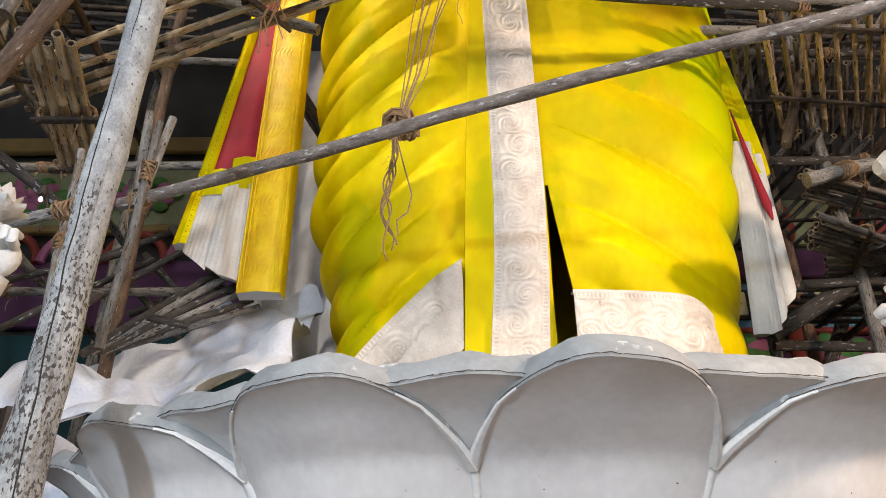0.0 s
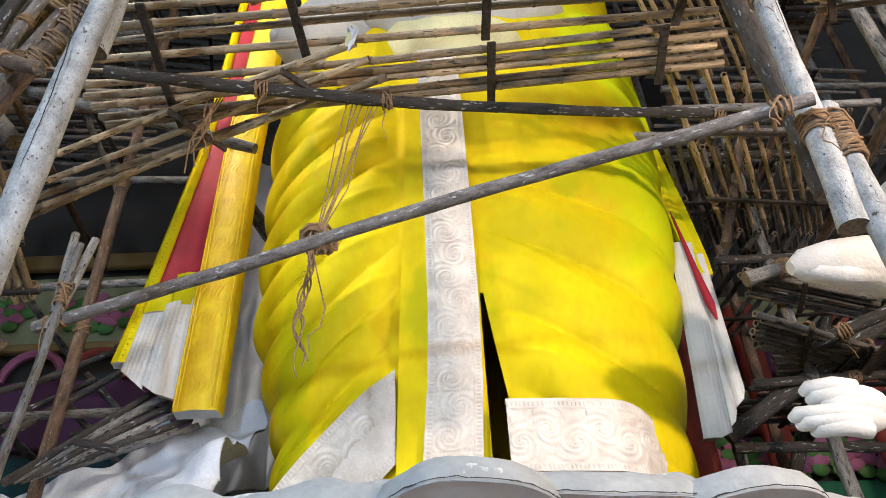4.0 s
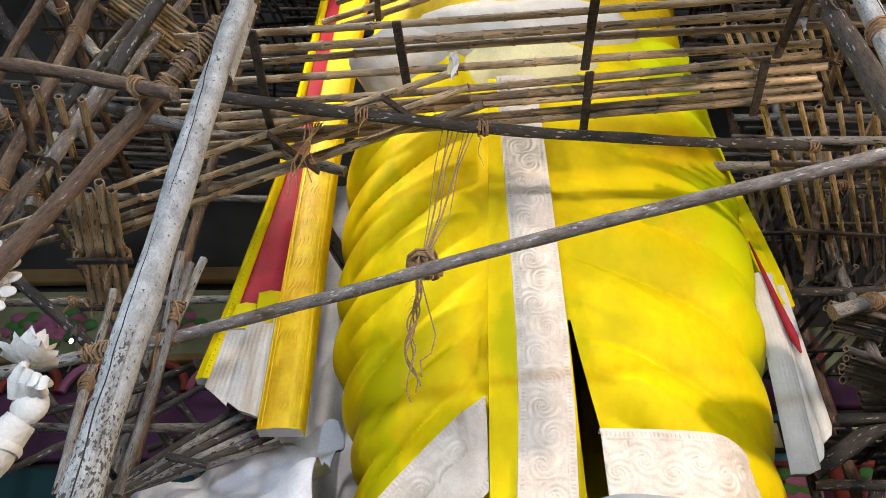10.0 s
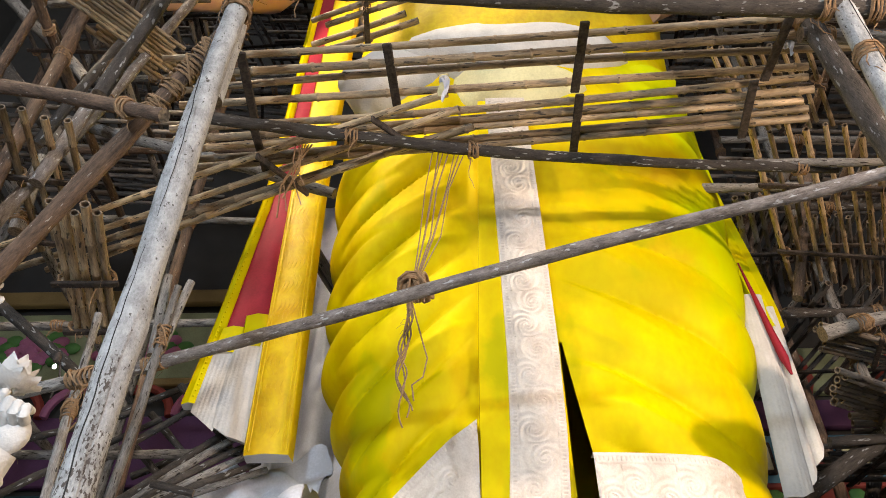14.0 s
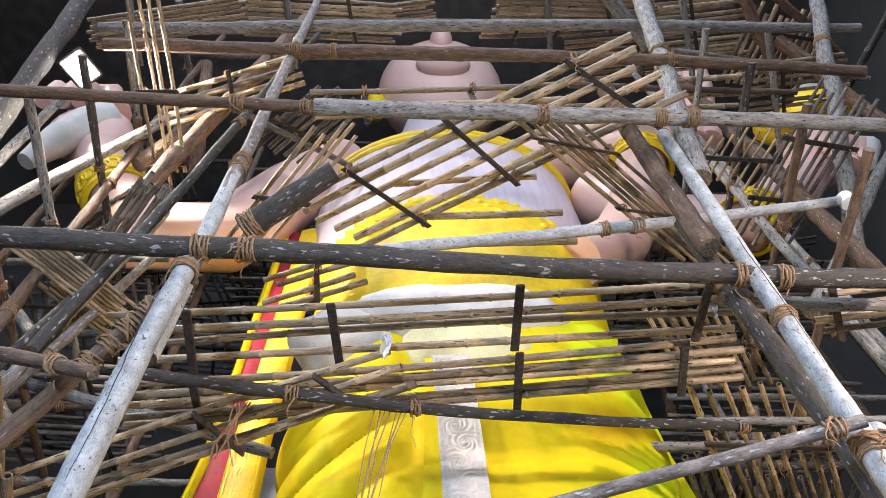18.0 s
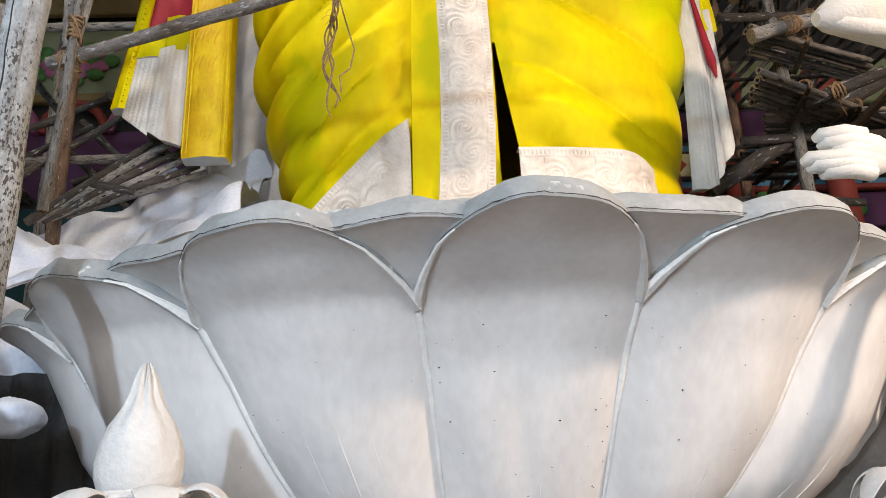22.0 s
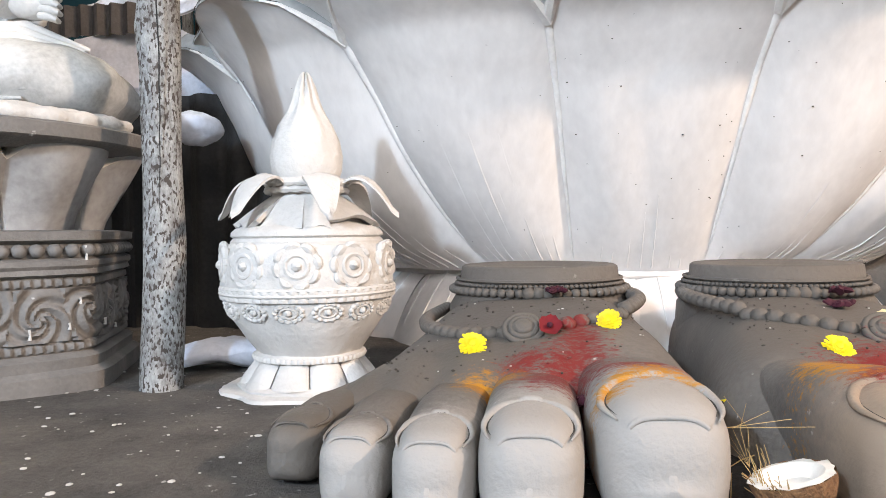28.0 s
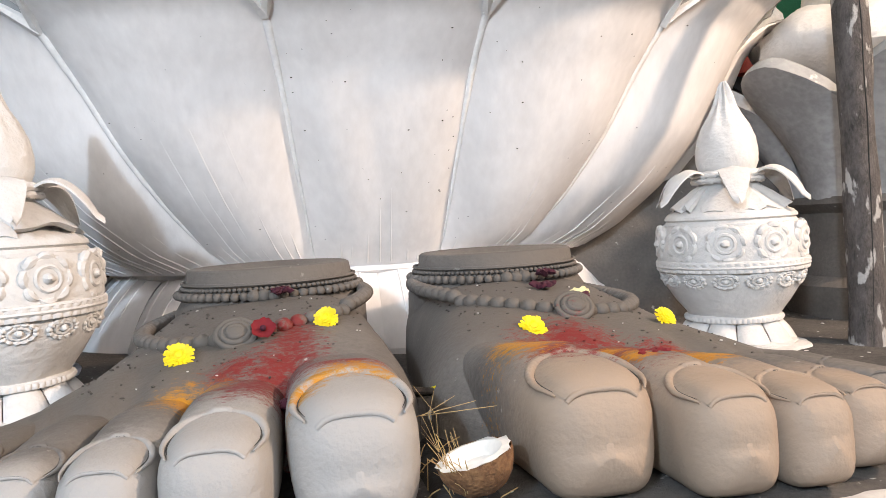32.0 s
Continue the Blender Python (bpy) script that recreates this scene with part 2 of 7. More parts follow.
M_CREAM = material("cream_paint", (0.72, 0.66, 0.36), 0.5, scale=5, bump=0.2)
M_BLACK = material("dark_gap", (0.02, 0.02, 0.02), 0.9)
M_FLOOR = material("dusty_floor", (0.13, 0.116, 0.103), 0.9, second=(0.04, 0.037, 0.034), scale=5.5, spread=0.62, bump=1.0, fine=70, spots=(0.4, 0.38, 0.36), spot_scale=38, spot_at=0.67, grainy=True)
M_CLOTH = material("white_sheet", (0.66, 0.68, 0.76), 0.8, second=(0.48, 0.5, 0.56), scale=4, bump=0.1, sheen=0.3)
M_CLOTHG = material("grey_sheet", (0.36, 0.37, 0.37), 0.8, second=(0.25, 0.25, 0.25), scale=5, bump=0.1, sheen=0.3)
# near-black colour of the sheets that stand in for shaded gaps
M_GAP_SHADE = material("gap_shade_dark", (0.03, 0.028, 0.027), 0.8, second=(0.012, 0.011, 0.011), scale=4, bump=0.4)
M_WALL = material("dark_wall", (0.07, 0.065, 0.06), 0.9, scale=2, bump=0.3)
M_ROOF = material("rusty_roof_sheet", (0.09, 0.08, 0.075), 0.7, second=(0.05, 0.04, 0.035), scale=3, bump=0.3)
M_PGREEN = material("pale_green_wall", (0.34, 0.36, 0.2), 0.8, scale=3)
M_PURPLE = material("purple_wall", (0.13, 0.045, 0.11), 0.8, scale=3)
M_TEAL = material("teal_wall", (0.015, 0.07, 0.08), 0.8, scale=3)
M_DKGREEN = material("green_wall", (0.03, 0.2, 0.1), 0.8, scale=3)
M_OCHRE = material("ochre_trim", (0.34, 0.22, 0.08), 0.8, scale=3)
M_PINK = material("pink_ornament", (0.5, 0.16, 0.28), 0.7, scale=5)
M_LEAFG = material("green_ornament", (0.1, 0.26, 0.06), 0.7, scale=5)
M_REDW = material("red_ornament", (0.36, 0.06, 0.04), 0.7, scale=5)
M_SKYB = material("blue_panel", (0.12, 0.3, 0.42), 0.7, scale=5)
M_HUSK = material("coconut_husk", (0.22, 0.11, 0.045), 0.9, second=(0.11, 0.05, 0.02), scale=30, bump=0.8, fine=120)
M_FLESH = material("coconut_flesh", (0.85, 0.82, 0.76), 0.5, scale=10, bump=0.1)
M_MARI = material("marigold_yellow", (0.9, 0.7, 0.005), 0.6, scale=30, bump=0.1)
M_HIB = material("hibiscus_red", (0.17, 0.003, 0.008), 0.85, scale=30, bump=0.1)
M_PLUM = material("dark_petal", (0.05, 0.003, 0.014), 0.85, scale=30, bump=0.1)
M_STRAW = material("dry_stalk", (0.42, 0.28, 0.12), 0.8, scale=40)
M_CAN = material("clear_plastic", (0.75, 0.78, 0.8), 0.3, scale=6)

def glow(name, colour, strength):
    m = bpy.data.materials.new(name)
    m.use_nodes = True
    b = m.node_tree.nodes["Principled BSDF"]
    b.inputs["Emission Color"].default_value, b.inputs["Emission Strength"].default_value = (*colour, 1), strength
    return m

M_LAMP = glow("lamp_glass", (1.0, 0.93, 0.8), 40)
M_BULB = glow("bulb_glass", (0.9, 0.97, 1.0), 25)

# ---- tools for meshes ----
V = Vector

class Geo:
    """Gathers vertices and faces with material slots; becomes one mesh."""
    def __init__(self):
        self.v, self.f, self.m = [], [], []

    def add(self, verts, faces, slot=0):
        k = len(self.v)
        self.v += [tuple(p) for p in verts]
        self.f += [tuple(k + i for i in face) for face in faces]
        self.m += [slot] * len(faces)
        return self

    def grid(self, rows, slot=0, wrap=False, slots=None):
        """rows: equal-length lists of points. wrap joins each row's end to its start."""
        n, k = len(rows[0]), len(self.v)
        for row in rows:
            self.v += [tuple(p) for p in row]
        for i in range(len(rows) - 1):
            for j in range(n if wrap else n - 1):
                a, b = k + i * n + j, k + i * n + (j + 1) % n
                self.f.append((a, b, b + n, a + n))
                self.m.append(slots(i, j) if slots else slot)
        return self

    def cap(self, points, slot=0):
        k = len(self.v)
        self.v += [tuple(p) for p in points]
        self.f.append(tuple(range(k, k + len(points))))
        self.m.append(slot)
        return self

    def tube(self, path, radii, sides=8, slot=0, caps=True, cap_slot=None):
        path = [V(p) for p in path]
        if not hasattr(radii, "__len__"):
            radii = [radii] * len(path)
        rows, side = [], None
        for i, p in enumerate(path):
            d = (path[min(i + 1, len(path) - 1)] - path[max(i - 1, 0)]).normalized()
            if side is None:
                side = d.orthogonal().normalized()
            else:
                side = (side - d * side.dot(d)).normalized()
            up = d.cross(side)
            rows.append([p + radii[i] * (math.cos(2 * math.pi * j / sides) * side + math.sin(2 * math.pi * j / sides) * up) for j in range(sides)])
        self.grid(rows, slot, wrap=True)
        if caps:
            c = slot if cap_slot is None else cap_slot
            self.cap(rows[0][::-1], c)
            self.cap(rows[-1], c)
        return self

    def lathe(self, profile, centre=(0, 0, 0), sides=40, slot=0, wobble=None):
        c = V(centre)
        rows = []
        for r, z in profile:
            rows.append([c + V(((r + (wobble(a, z) if wobble else 0)) * math.cos(a), (r + (wobble(a, z) if wobble else 0)) * math.sin(a), z)) for a in (2 * math.pi * j / sides for j in range(sides))])
        return self.grid(rows, slot, wrap=True)

    def ball(self, centre, radii, slot=0, sides=14, rings=9, turn=None, wobble=None):
        c, rows = V(centre), []
        if not hasattr(radii, "__len__"):
            radii = (radii,) * 3
        for i in range(rings + 1):
            b = math.pi * i / rings
            row = []
            for j in range(sides):
                a = 2 * math.pi * j / sides
                p = V((math.sin(b) * math.cos(a), math.sin(b) * math.sin(a), -math.cos(b)))
                k = 1 + (wobble * (noise.noise(p * 2.5 + c)) if wobble else 0)
                p = V((p.x * radii[0], p.y * radii[1], p.z * radii[2])) * k
                row.append(c + (turn @ p if turn else p))
            rows.append(row)
        return self.grid(rows, slot, wrap=True)

    def box(self, m, size, slot=0, bevel=0.0):
        x, y, z = (s / 2 for s in size)
        b = min(bevel, x * 0.9, y * 0.9, z * 0.9)
        rows = []
        for dz, inset in ((-z, b), (-z + b, 0), (z - b, 0), (z, b)):
            a, c = x - inset, y - inset
            rows.append([m @ V(p) for p in ((-a, -c + b, dz), (-a + b, -c, dz), (a - b, -c, dz), (a, -c + b, dz), (a, c - b, dz), (a - b, c, dz), (-a + b, c, dz), (-a, c - b, dz))])
        self.grid(rows, slot, wrap=True)
        self.cap(rows[0][::-1], slot)
        self.cap(rows[-1], slot)
        return self

    def mesh(self, name, mats, sharp=40):
        me = bpy.data.meshes.new(name)
        me.from_pydata(self.v, [], self.f)
        for m in mats:
            me.materials.append(m)
        me.polygons.foreach_set("material_index", self.m)
        me.polygons.foreach_set("use_smooth", [True] * len(self.f))
        me.update()
        me.set_sharp_from_angle(angle=radians(sharp))
        return me

def part(name, geo, mats, parent=None, label="", sharp=40):
    """Links one mesh object, under a thing where one is given."""
    ob = new(name, geo.mesh(name, mats if isinstance(mats, (list, tuple)) else [mats], sharp))
    if parent:
        ob.parent = parent
        ob.matrix_parent_inverse = parent.matrix_basis.inverted()
    if label:
        ob["label"] = label
    return ob

def thing(name, at, label, category, group="", kind=""):
    ob = new(name)
    ob.matrix_basis = Matrix.Translation(at)
    ob.empty_display_size = 0.1
    return tagged(ob, label, category, group, kind)

def alone(name, geo, mats, label, category, group="", kind="", sharp=40):
    return tagged(part(name, geo, mats, None, "", sharp), label, category, group, kind)

def wraps(p, d, r, turns=5, pitch=0.02, cord=0.007, tails=True):
    """Cord wound round the line through p along d."""
    g, side = Geo(), d.orthogonal().normalized()
    up, path = d.cross(side), []
    n = 9
    for i in range(turns * n + 1):
        a = 2 * math.pi * i / n
        rr = r + cord * (0.6 + 0.5 * random.random())
        path.append(p + d * (pitch * (i / n - turns / 2) + random.uniform(-0.004, 0.004) + 0.008 * math.sin(i * 0.37)) + rr * (math.cos(a) * side + math.sin(a) * up))
    g.tube(path, cord, 5)
    # a few turns thrown across the others, and frayed ends
    lean, phase = random.uniform(0.3, 0.6) * pitch * turns, random.uniform(0, 6.3)
    over = []
    for i in range(3 * n + 1):
        a = 2 * math.pi * i / n
        over.append(p + d * (lean * math.cos(a + phase) + random.uniform(-0.004, 0.004)) + (r + cord * (1.9 + 0.8 * random.random())) * (math.cos(a) * side + math.sin(a) * up))
    g.tube(over, cord * 0.9, 5)
    for k in range(5):
        q = random.choice(path)
        off = ((q - p) - d * (q - p).dot(d)).normalized()
        g.tube([q, q + off * 0.012 + d * random.uniform(-0.02, 0.02), q + off * 0.02 + d * random.uniform(-0.04, 0.04) + V((0, 0, -0.015))], 0.0011, 3)
    if tails:
        for s in range(random.choice((1, 2))):
            q, run = path[random.randrange(len(path))], []
            drop = random.uniform(0.07, 0.26)
            drift = V((random.uniform(-0.04, 0.04), random.uniform(-0.04, 0.04), 0))
            for i in range(7):
                run.append(q + drift * (i / 6) + V((0.012 * math.sin(i * 1.3 + s), 0.01 * math.cos(i * 1.7), -drop * (i / 6) ** 1.3)))
            g.tube(run, [cord * 0.8 * (1 - 0.08 * i) for i in range(7)], 4)
    return g

POLE_LABELS = {M_PALE: "weathered scaffold pole with pale flaking bark", M_GREY: "grey weathered wooden scaffold pole", M_BROWN: "brown wooden scaffold pole with rough bark", M_DARK: "dark stained wooden scaffold pole", M_BARK: "brown and grey mottled scaffold pole"}

def along(a, b):
    """The pose whose z axis runs from a to b."""
    return Matrix.Translation(a) @ (b - a).to_track_quat("Z", "Y").to_matrix().to_4x4()

def pole(a, b, r, mat, lashes=(), name="scaffold_pole", bow=0.012, label="", low=None, sag=(0, 0, 0)):
    """A natural round timber, a little bent, knotty and tapered, with its rope lashings. low: another bark up to a share of its length; sag: how far its middle hangs off the line."""
    a, b = V(a), V(b)
    span = (b - a).length
    n = max(12, int(span / 0.12))
    m, seed = along(a, b), V((random.random() * 40, random.random() * 40, 3))
    ph, rows, sides = random.uniform(0, 6.3), [], 12
    knots = [(random.random() * span, random.uniform(0, 6.3), random.uniform(0.12, 0.3)) for _ in range(int(span * 1.6))]
    line, hang = [], m.to_3x3().transposed() @ V(sag)
    for i in range(n + 1):
        t = i / n
        z = t * span
        off = bow * span * V((0.5 * math.sin(math.pi * t) * math.cos(ph), 0.18 * math.sin(2.6 * math.pi * t + ph), 0))
        w = noise.noise_vector(seed + V((z * 1.6, 0, 0)))
        off += V((w.x, w.y, 0)) * r * 0.25 + hang * math.sin(math.pi * t)
        k = 1.08 - 0.16 * t + 0.13 * noise.noise(seed + V((0, z * 3.2, 0)))
        row = []
        for j in range(sides):
            an = 2 * math.pi * j / sides
            kk = k * (1 + 0.1 * noise.noise(seed + V((math.cos(an) * 1.4, math.sin(an) * 1.4, z * 4))))
            for kz, ka, ks in knots:
                if abs(kz - z) < 0.12:
                    kk += ks * math.exp(-((kz - z) / 0.06) ** 2) * max(0, math.cos(an - ka)) ** 4
            row.append(off + V((r * kk * math.cos(an), r * kk * math.sin(an), z)))
        rows.append(row)
        line.append(off + V((0, 0, z)))
    g = Geo().grid(rows, 0, wrap=True, slots=(lambda i, j: 2 if i < low[1] * n + 1.5 * math.sin(j * 2.4) else 0) if low else None)
    g.cap(rows[0][::-1], 1), g.cap(rows[-1], 1)
    ob = alone(name, g, [mat, M_CUT] + ([low[0]] if low else []), label or POLE_LABELS[mat], "pole", "scaffold poles", sharp=60)
    ob.matrix_basis = m
    for t in lashes:
        p = m @ line[max(0, min(n, round(t * n)))]
        part("rope_lashing", wraps(p, (b - a).normalized(), r * 1.08, random.randint(6, 10), 0.0115, 0.0055), M_ROPE, ob, "brown coir rope lashing")
    return ob

def cane(a, b, r, parent, bark=None):
    """One bamboo cane with raised nodes and an open hollow end."""
    a, b = V(a), V(b)
    length = (b - a).length
    path, radii, s = [V((0, 0, 0))], [r], random.uniform(0.05, 0.3)
    bx, by = random.uniform(-1, 1) * 0.008 * length, random.uniform(-1, 1) * 0.008 * length
    while s < length - 0.03:
        for ds, f in ((-0.012, 0.97), (-0.004, 1.13), (0.004, 1.13), (0.012, 0.95)):
            path.append(V((0, 0, s + ds)))
            radii.append(r * f)
        s += random.uniform(0.24, 0.42)
    path.append(V((0, 0, length)))
    radii.append(r * 0.95)
    path = [p + V((bx, by, 0)) * math.sin(math.pi * p.z / length) for p in path]
    g = Geo().tube(path, radii, 9, caps=False)
    for z, rr, up in ((0.0, r, 1), (length, r * 0.95, -1)):
        rim, hole, deep = ([V((q * rr * math.cos(2 * math.pi * j / 9), q * rr * math.sin(2 * math.pi * j / 9), z + d * up)) for j in range(9)] for q, d in ((1, 0), (0.7, 0), (0.65, 0.05)))
        g.grid([rim, hole, deep], 1, wrap=True)
        g.cap(deep, 1)
    ob = part("cane", g, [bark or M_BAMBOO, M_CUT], parent)
    ob.matrix_basis = along(a, b)
    return ob

def platform(a, b, c, n, r, battens=(), label="bamboo cane platform lashed to the scaffold"):
    """Canes from a to b, laid side by side towards c, held by dark battens."""
    a, b, c = V(a), V(b), V(c)
    top = thing("bamboo_platform", a, label, "platform", "scaffold platforms")
    step, run = (c - a) / max(1, n - 1), (b - a).normalized()
    up = run.cross(step).normalized()
    if up.z > 0:
        up = -up
    for i in range(n):
        j0, j1 = random.uniform(-0.07, 0.07), random.uniform(-0.1, 0.1)
        sway = step * random.uniform(-0.22, 0.22)
        # platforms starting beyond y 3.3 get the greyer, darker material
        cane(a + step * i + run * j0 + sway * 0.5, b + step * i + run * j1 + sway, r * random.uniform(0.74, 1.0), top, M_LATH if a.y > 3.3 else M_BAMBOO)
    for t in battens:
        mid = a + (b - a) * t + (c - a) * 0.5 + up * (r + 0.014)
        m = Matrix((( *step.normalized(), 0), (*run, 0), (*up, 0), (0, 0, 0, 1))).transposed()
        m = Matrix.Translation(mid) @ m @ Matrix.Rotation(random.uniform(-0.12, 0.12), 4, "Z")
        part("batten", Geo().box(m, ((c - a).length + 0.14, 0.045, 0.022), 0, 0.004), M_BATTEN, top, "dark split-wood batten")
        p = a + (b - a) * t
        for q in (p, p + (c - a)):
            part("rope_lashing", wraps(q, run, r * 1.25, 3, 0.014, 0.005, tails=random.random() < 0.4), M_ROPE, top, "brown coir rope lashing")
    return top

# ---- the shed ----
def slab(name, lo, hi, mat, label, category, kind="structure"):
    lo, hi = V(lo), V(hi)
    return alone(name, Geo().box(Matrix.Translation((lo + hi) / 2), hi - lo, 0, 0.01), mat, label, category, kind=kind)

def ground_z(x):
    """Floor height, tilted down to the right to fit the camera's view."""
    return -0.04 - 0.018 * x

g = Geo()
rows = []
for i in range(90):
    y = -6 + 18.2 * i / 89
    rows.append([(x, y, 0.012 * noise.noise(V((x * 2.2, y * 2.2, 0))) + 0.006 * noise.noise(V((x * 9, y * 9, 4))) + ground_z(x) - 0.004) for x in (-9.2 + 18.4 * j / 109 for j in range(110))])
g.grid(rows)
alone("floor", g, M_FLOOR, "dusty dark concrete floor splashed with plaster", "floor", kind="structure")
slab("wall_back", (-9.2, 9.0, -0.4), (9.2, 9.25, 18), M_WALL, "dark back wall of the shed", "wall")
slab("wall_left", (-9.45, -1.0, -0.4), (-9.2, 9.25, 18), M_WALL, "dark side wall of the shed", "wall")
slab("wall_right", (9.2, -1.0, -0.4), (9.45, 9.25, 18), M_WALL, "dark side wall of the shed", "wall")
slab("ceiling", (-9.45, -0.5, 18.0), (9.45, 9.25, 18.2), M_ROOF, "dark metal sheet roof", "ceiling")
# unseen slab added to keep the sun off everything low down
slab("front_sun_blocker", (-9.45, -7.5, 9.0), (9.45, -1.7, 9.15), M_ROOF, "unseen slab that keeps the sun off the lower scene", "canopy")
slab("ground", (-60, -60, -0.6), (60, -6.0, -0.2), M_FLOOR, "dusty ground in front of the shed", "ground")

# painted hall front behind the scaffold
def panel(x0, x1, z0, z1, y, mat, label, name="painted_panel"):
    return alone(name, Geo().box(pose((x0 + x1) / 2, y, (z0 + z1) / 2), (x1 - x0, 0.12, z1 - z0), 0, 0.02), mat, label, "wall panel", "painted wall panels", kind="structure")

Y_W = 8.9
panel(-9, -2.2, 5.75, 6.85, Y_W, M_PGREEN, "pale green painted wall panel")
panel(-9, -2.2, 4.25, 5.2, Y_W, M_PURPLE, "purple painted wall panel")
panel(-9, -2.2, 2.6, 4.15, Y_W, M_TEAL, "teal painted wall panel")
panel(-9, -2.2, 5.6, 5.72, Y_W - 0.1, M_OCHRE, "ochre moulding along the painted wall")
panel(-9, -2.2, 6.95, 7.2, Y_W - 0.1, M_OCHRE, "ochre moulding along the painted wall")
panel(2.6, 9, 5.4, 6.1, Y_W, M_PGREEN, "pale green painted wall panel")
panel(2.6, 9, 4.9, 5.3, Y_W, M_PURPLE, "purple painted wall panel")
panel(2.6, 9, 4.15, 4.8, Y_W, M_SKYB, "blue painted wall panel with small pictures")
panel(2.6, 9, 3.55, 4.05, Y_W, M_PURPLE, "purple painted wall panel")
panel(2.6, 9, 2.2, 3.45, Y_W, M_DKGREEN, "green painted wall panel")
panel(2.6, 9, 4.06, 4.14, Y_W - 0.1, M_REDW, "red moulding along the painted wall")

# scalloped arches and flower reliefs of the painted hall
for k in range(7):
    x = -8.4 + 0.86 * k
    g = Geo().tube([(x + 0.4 * math.cos(a), Y_W - 0.14, 5.15 + 0.42 * math.sin(a)) for a in (math.pi * i / 12 for i in range(13))], 0.06, 7)
    alone("wall_arch", g, M_REDW if k % 2 else M_PINK, "painted scalloped arch on the hall wall", "arch", "wall arches")
for k, (x, z) in enumerate(((-5.9, 6.2), (-7.6, 6.2), (-4.3, 6.2), (3.6, 3.75), (5.6, 3.75), (4.6, 3.75))):
    g = Geo()
    for i in range(26):
        a, r = 2.4 * i, 0.075 * math.sqrt(i)
        g.ball((x + 1.7 * r * math.cos(a), Y_W - 0.1, z + 0.75 * r * math.sin(a)), (0.12, 0.06, 0.09), i % 3 if i > 6 else 1, 7, 5)
    alone("wall_flower_relief", g, [M_LEAFG, M_PINK, M_LEAFG], "painted flower and leaf relief on the hall wall", "relief", "wall reliefs")
for k in range(7):
    x = 3.2 + 0.62 * k
    top = thing("wall_picture", (x, Y_W - 0.1, 4.47), "small framed square picture on the painted wall", "picture", "wall pictures")
    part("frame", Geo().box(pose(x, Y_W - 0.1, 4.47), (0.42, 0.05, 0.42), 0, 0.01), M_BATTEN, top, "dark frame")
    part("mount", Geo().box(pose(x, Y_W - 0.13, 4.47), (0.32, 0.03, 0.32), 0, 0.005), M_CREAM, top, "cream mount")
    part("motif", Geo().box(pose(x, Y_W - 0.15, 4.47, 0, 45, 0), (0.14, 0.02, 0.14), 0, 0.005), M_REDW if k % 2 else M_TEAL, top)
for x in (3.4, 4.3, 5.6):
    alone("wall_pillar", Geo().lathe([(0.2, 2.0), (0.24, 2.3), (0.16, 2.5), (0.16, 5.0), (0.24, 5.2), (0.2, 5.5)], (x, 8.2, 0), 16), M_REDW, "dark red painted round pillar", "pillar", "wall pillars")

# corrugated sheet on the left behind the seated statue
g = Geo().grid([[(-2.75 + 0.015 * j, 3.35 + 0.018 * math.sin(j * 1.1), z) for j in range(60)] for z in (1.46, 1.62)])
alone("corrugated_sheet", g, M_ROOF, "dark corrugated metal sheet", "metal sheet")

# ---- lotus pedestal under the tall statue ----
LC = V((0.42, 3.93, 0))
# height, radius towards the front, radius towards the sides
PROFILE = ((0.27, 1.22, 1.30), (0.36, 1.27, 1.46), (0.52, 1.355, 1.64), (0.72, 1.47, 1.79), (0.94, 1.61, 1.89), (1.11, 1.775, 1.985), (1.21, 2.01, 2.1), (1.26, 2.21, 2.22))
def profile(v, a=0.0):
    s = max(0.0, min(0.9999, v)) * (len(PROFILE) - 1)
    i = int(s)
    f = s - i
    z, rf, rs = (PROFILE[i][n] * (1 - f) + PROFILE[i + 1][n] * f for n in range(3))
    w = min(1.0, (abs(math.sin(a)) * 1.3) ** 1.2)
    return rf * (1 - w) + rs * w, z

N_PET = 16
def drawn(a, v):
    """Angle of a petal line: near the root the side petals crowd towards the front."""
    a = (a + math.pi) % (2 * math.pi) - math.pi
    m = abs(a)
    k = max(0, min(1, (m - 0.2) / 0.4)) * max(0, min(1, (math.pi - m) / 1.4))
    return a - math.copysign(0.15 * k * max(0, 1 - v / 0.75) ** 1.6, a)

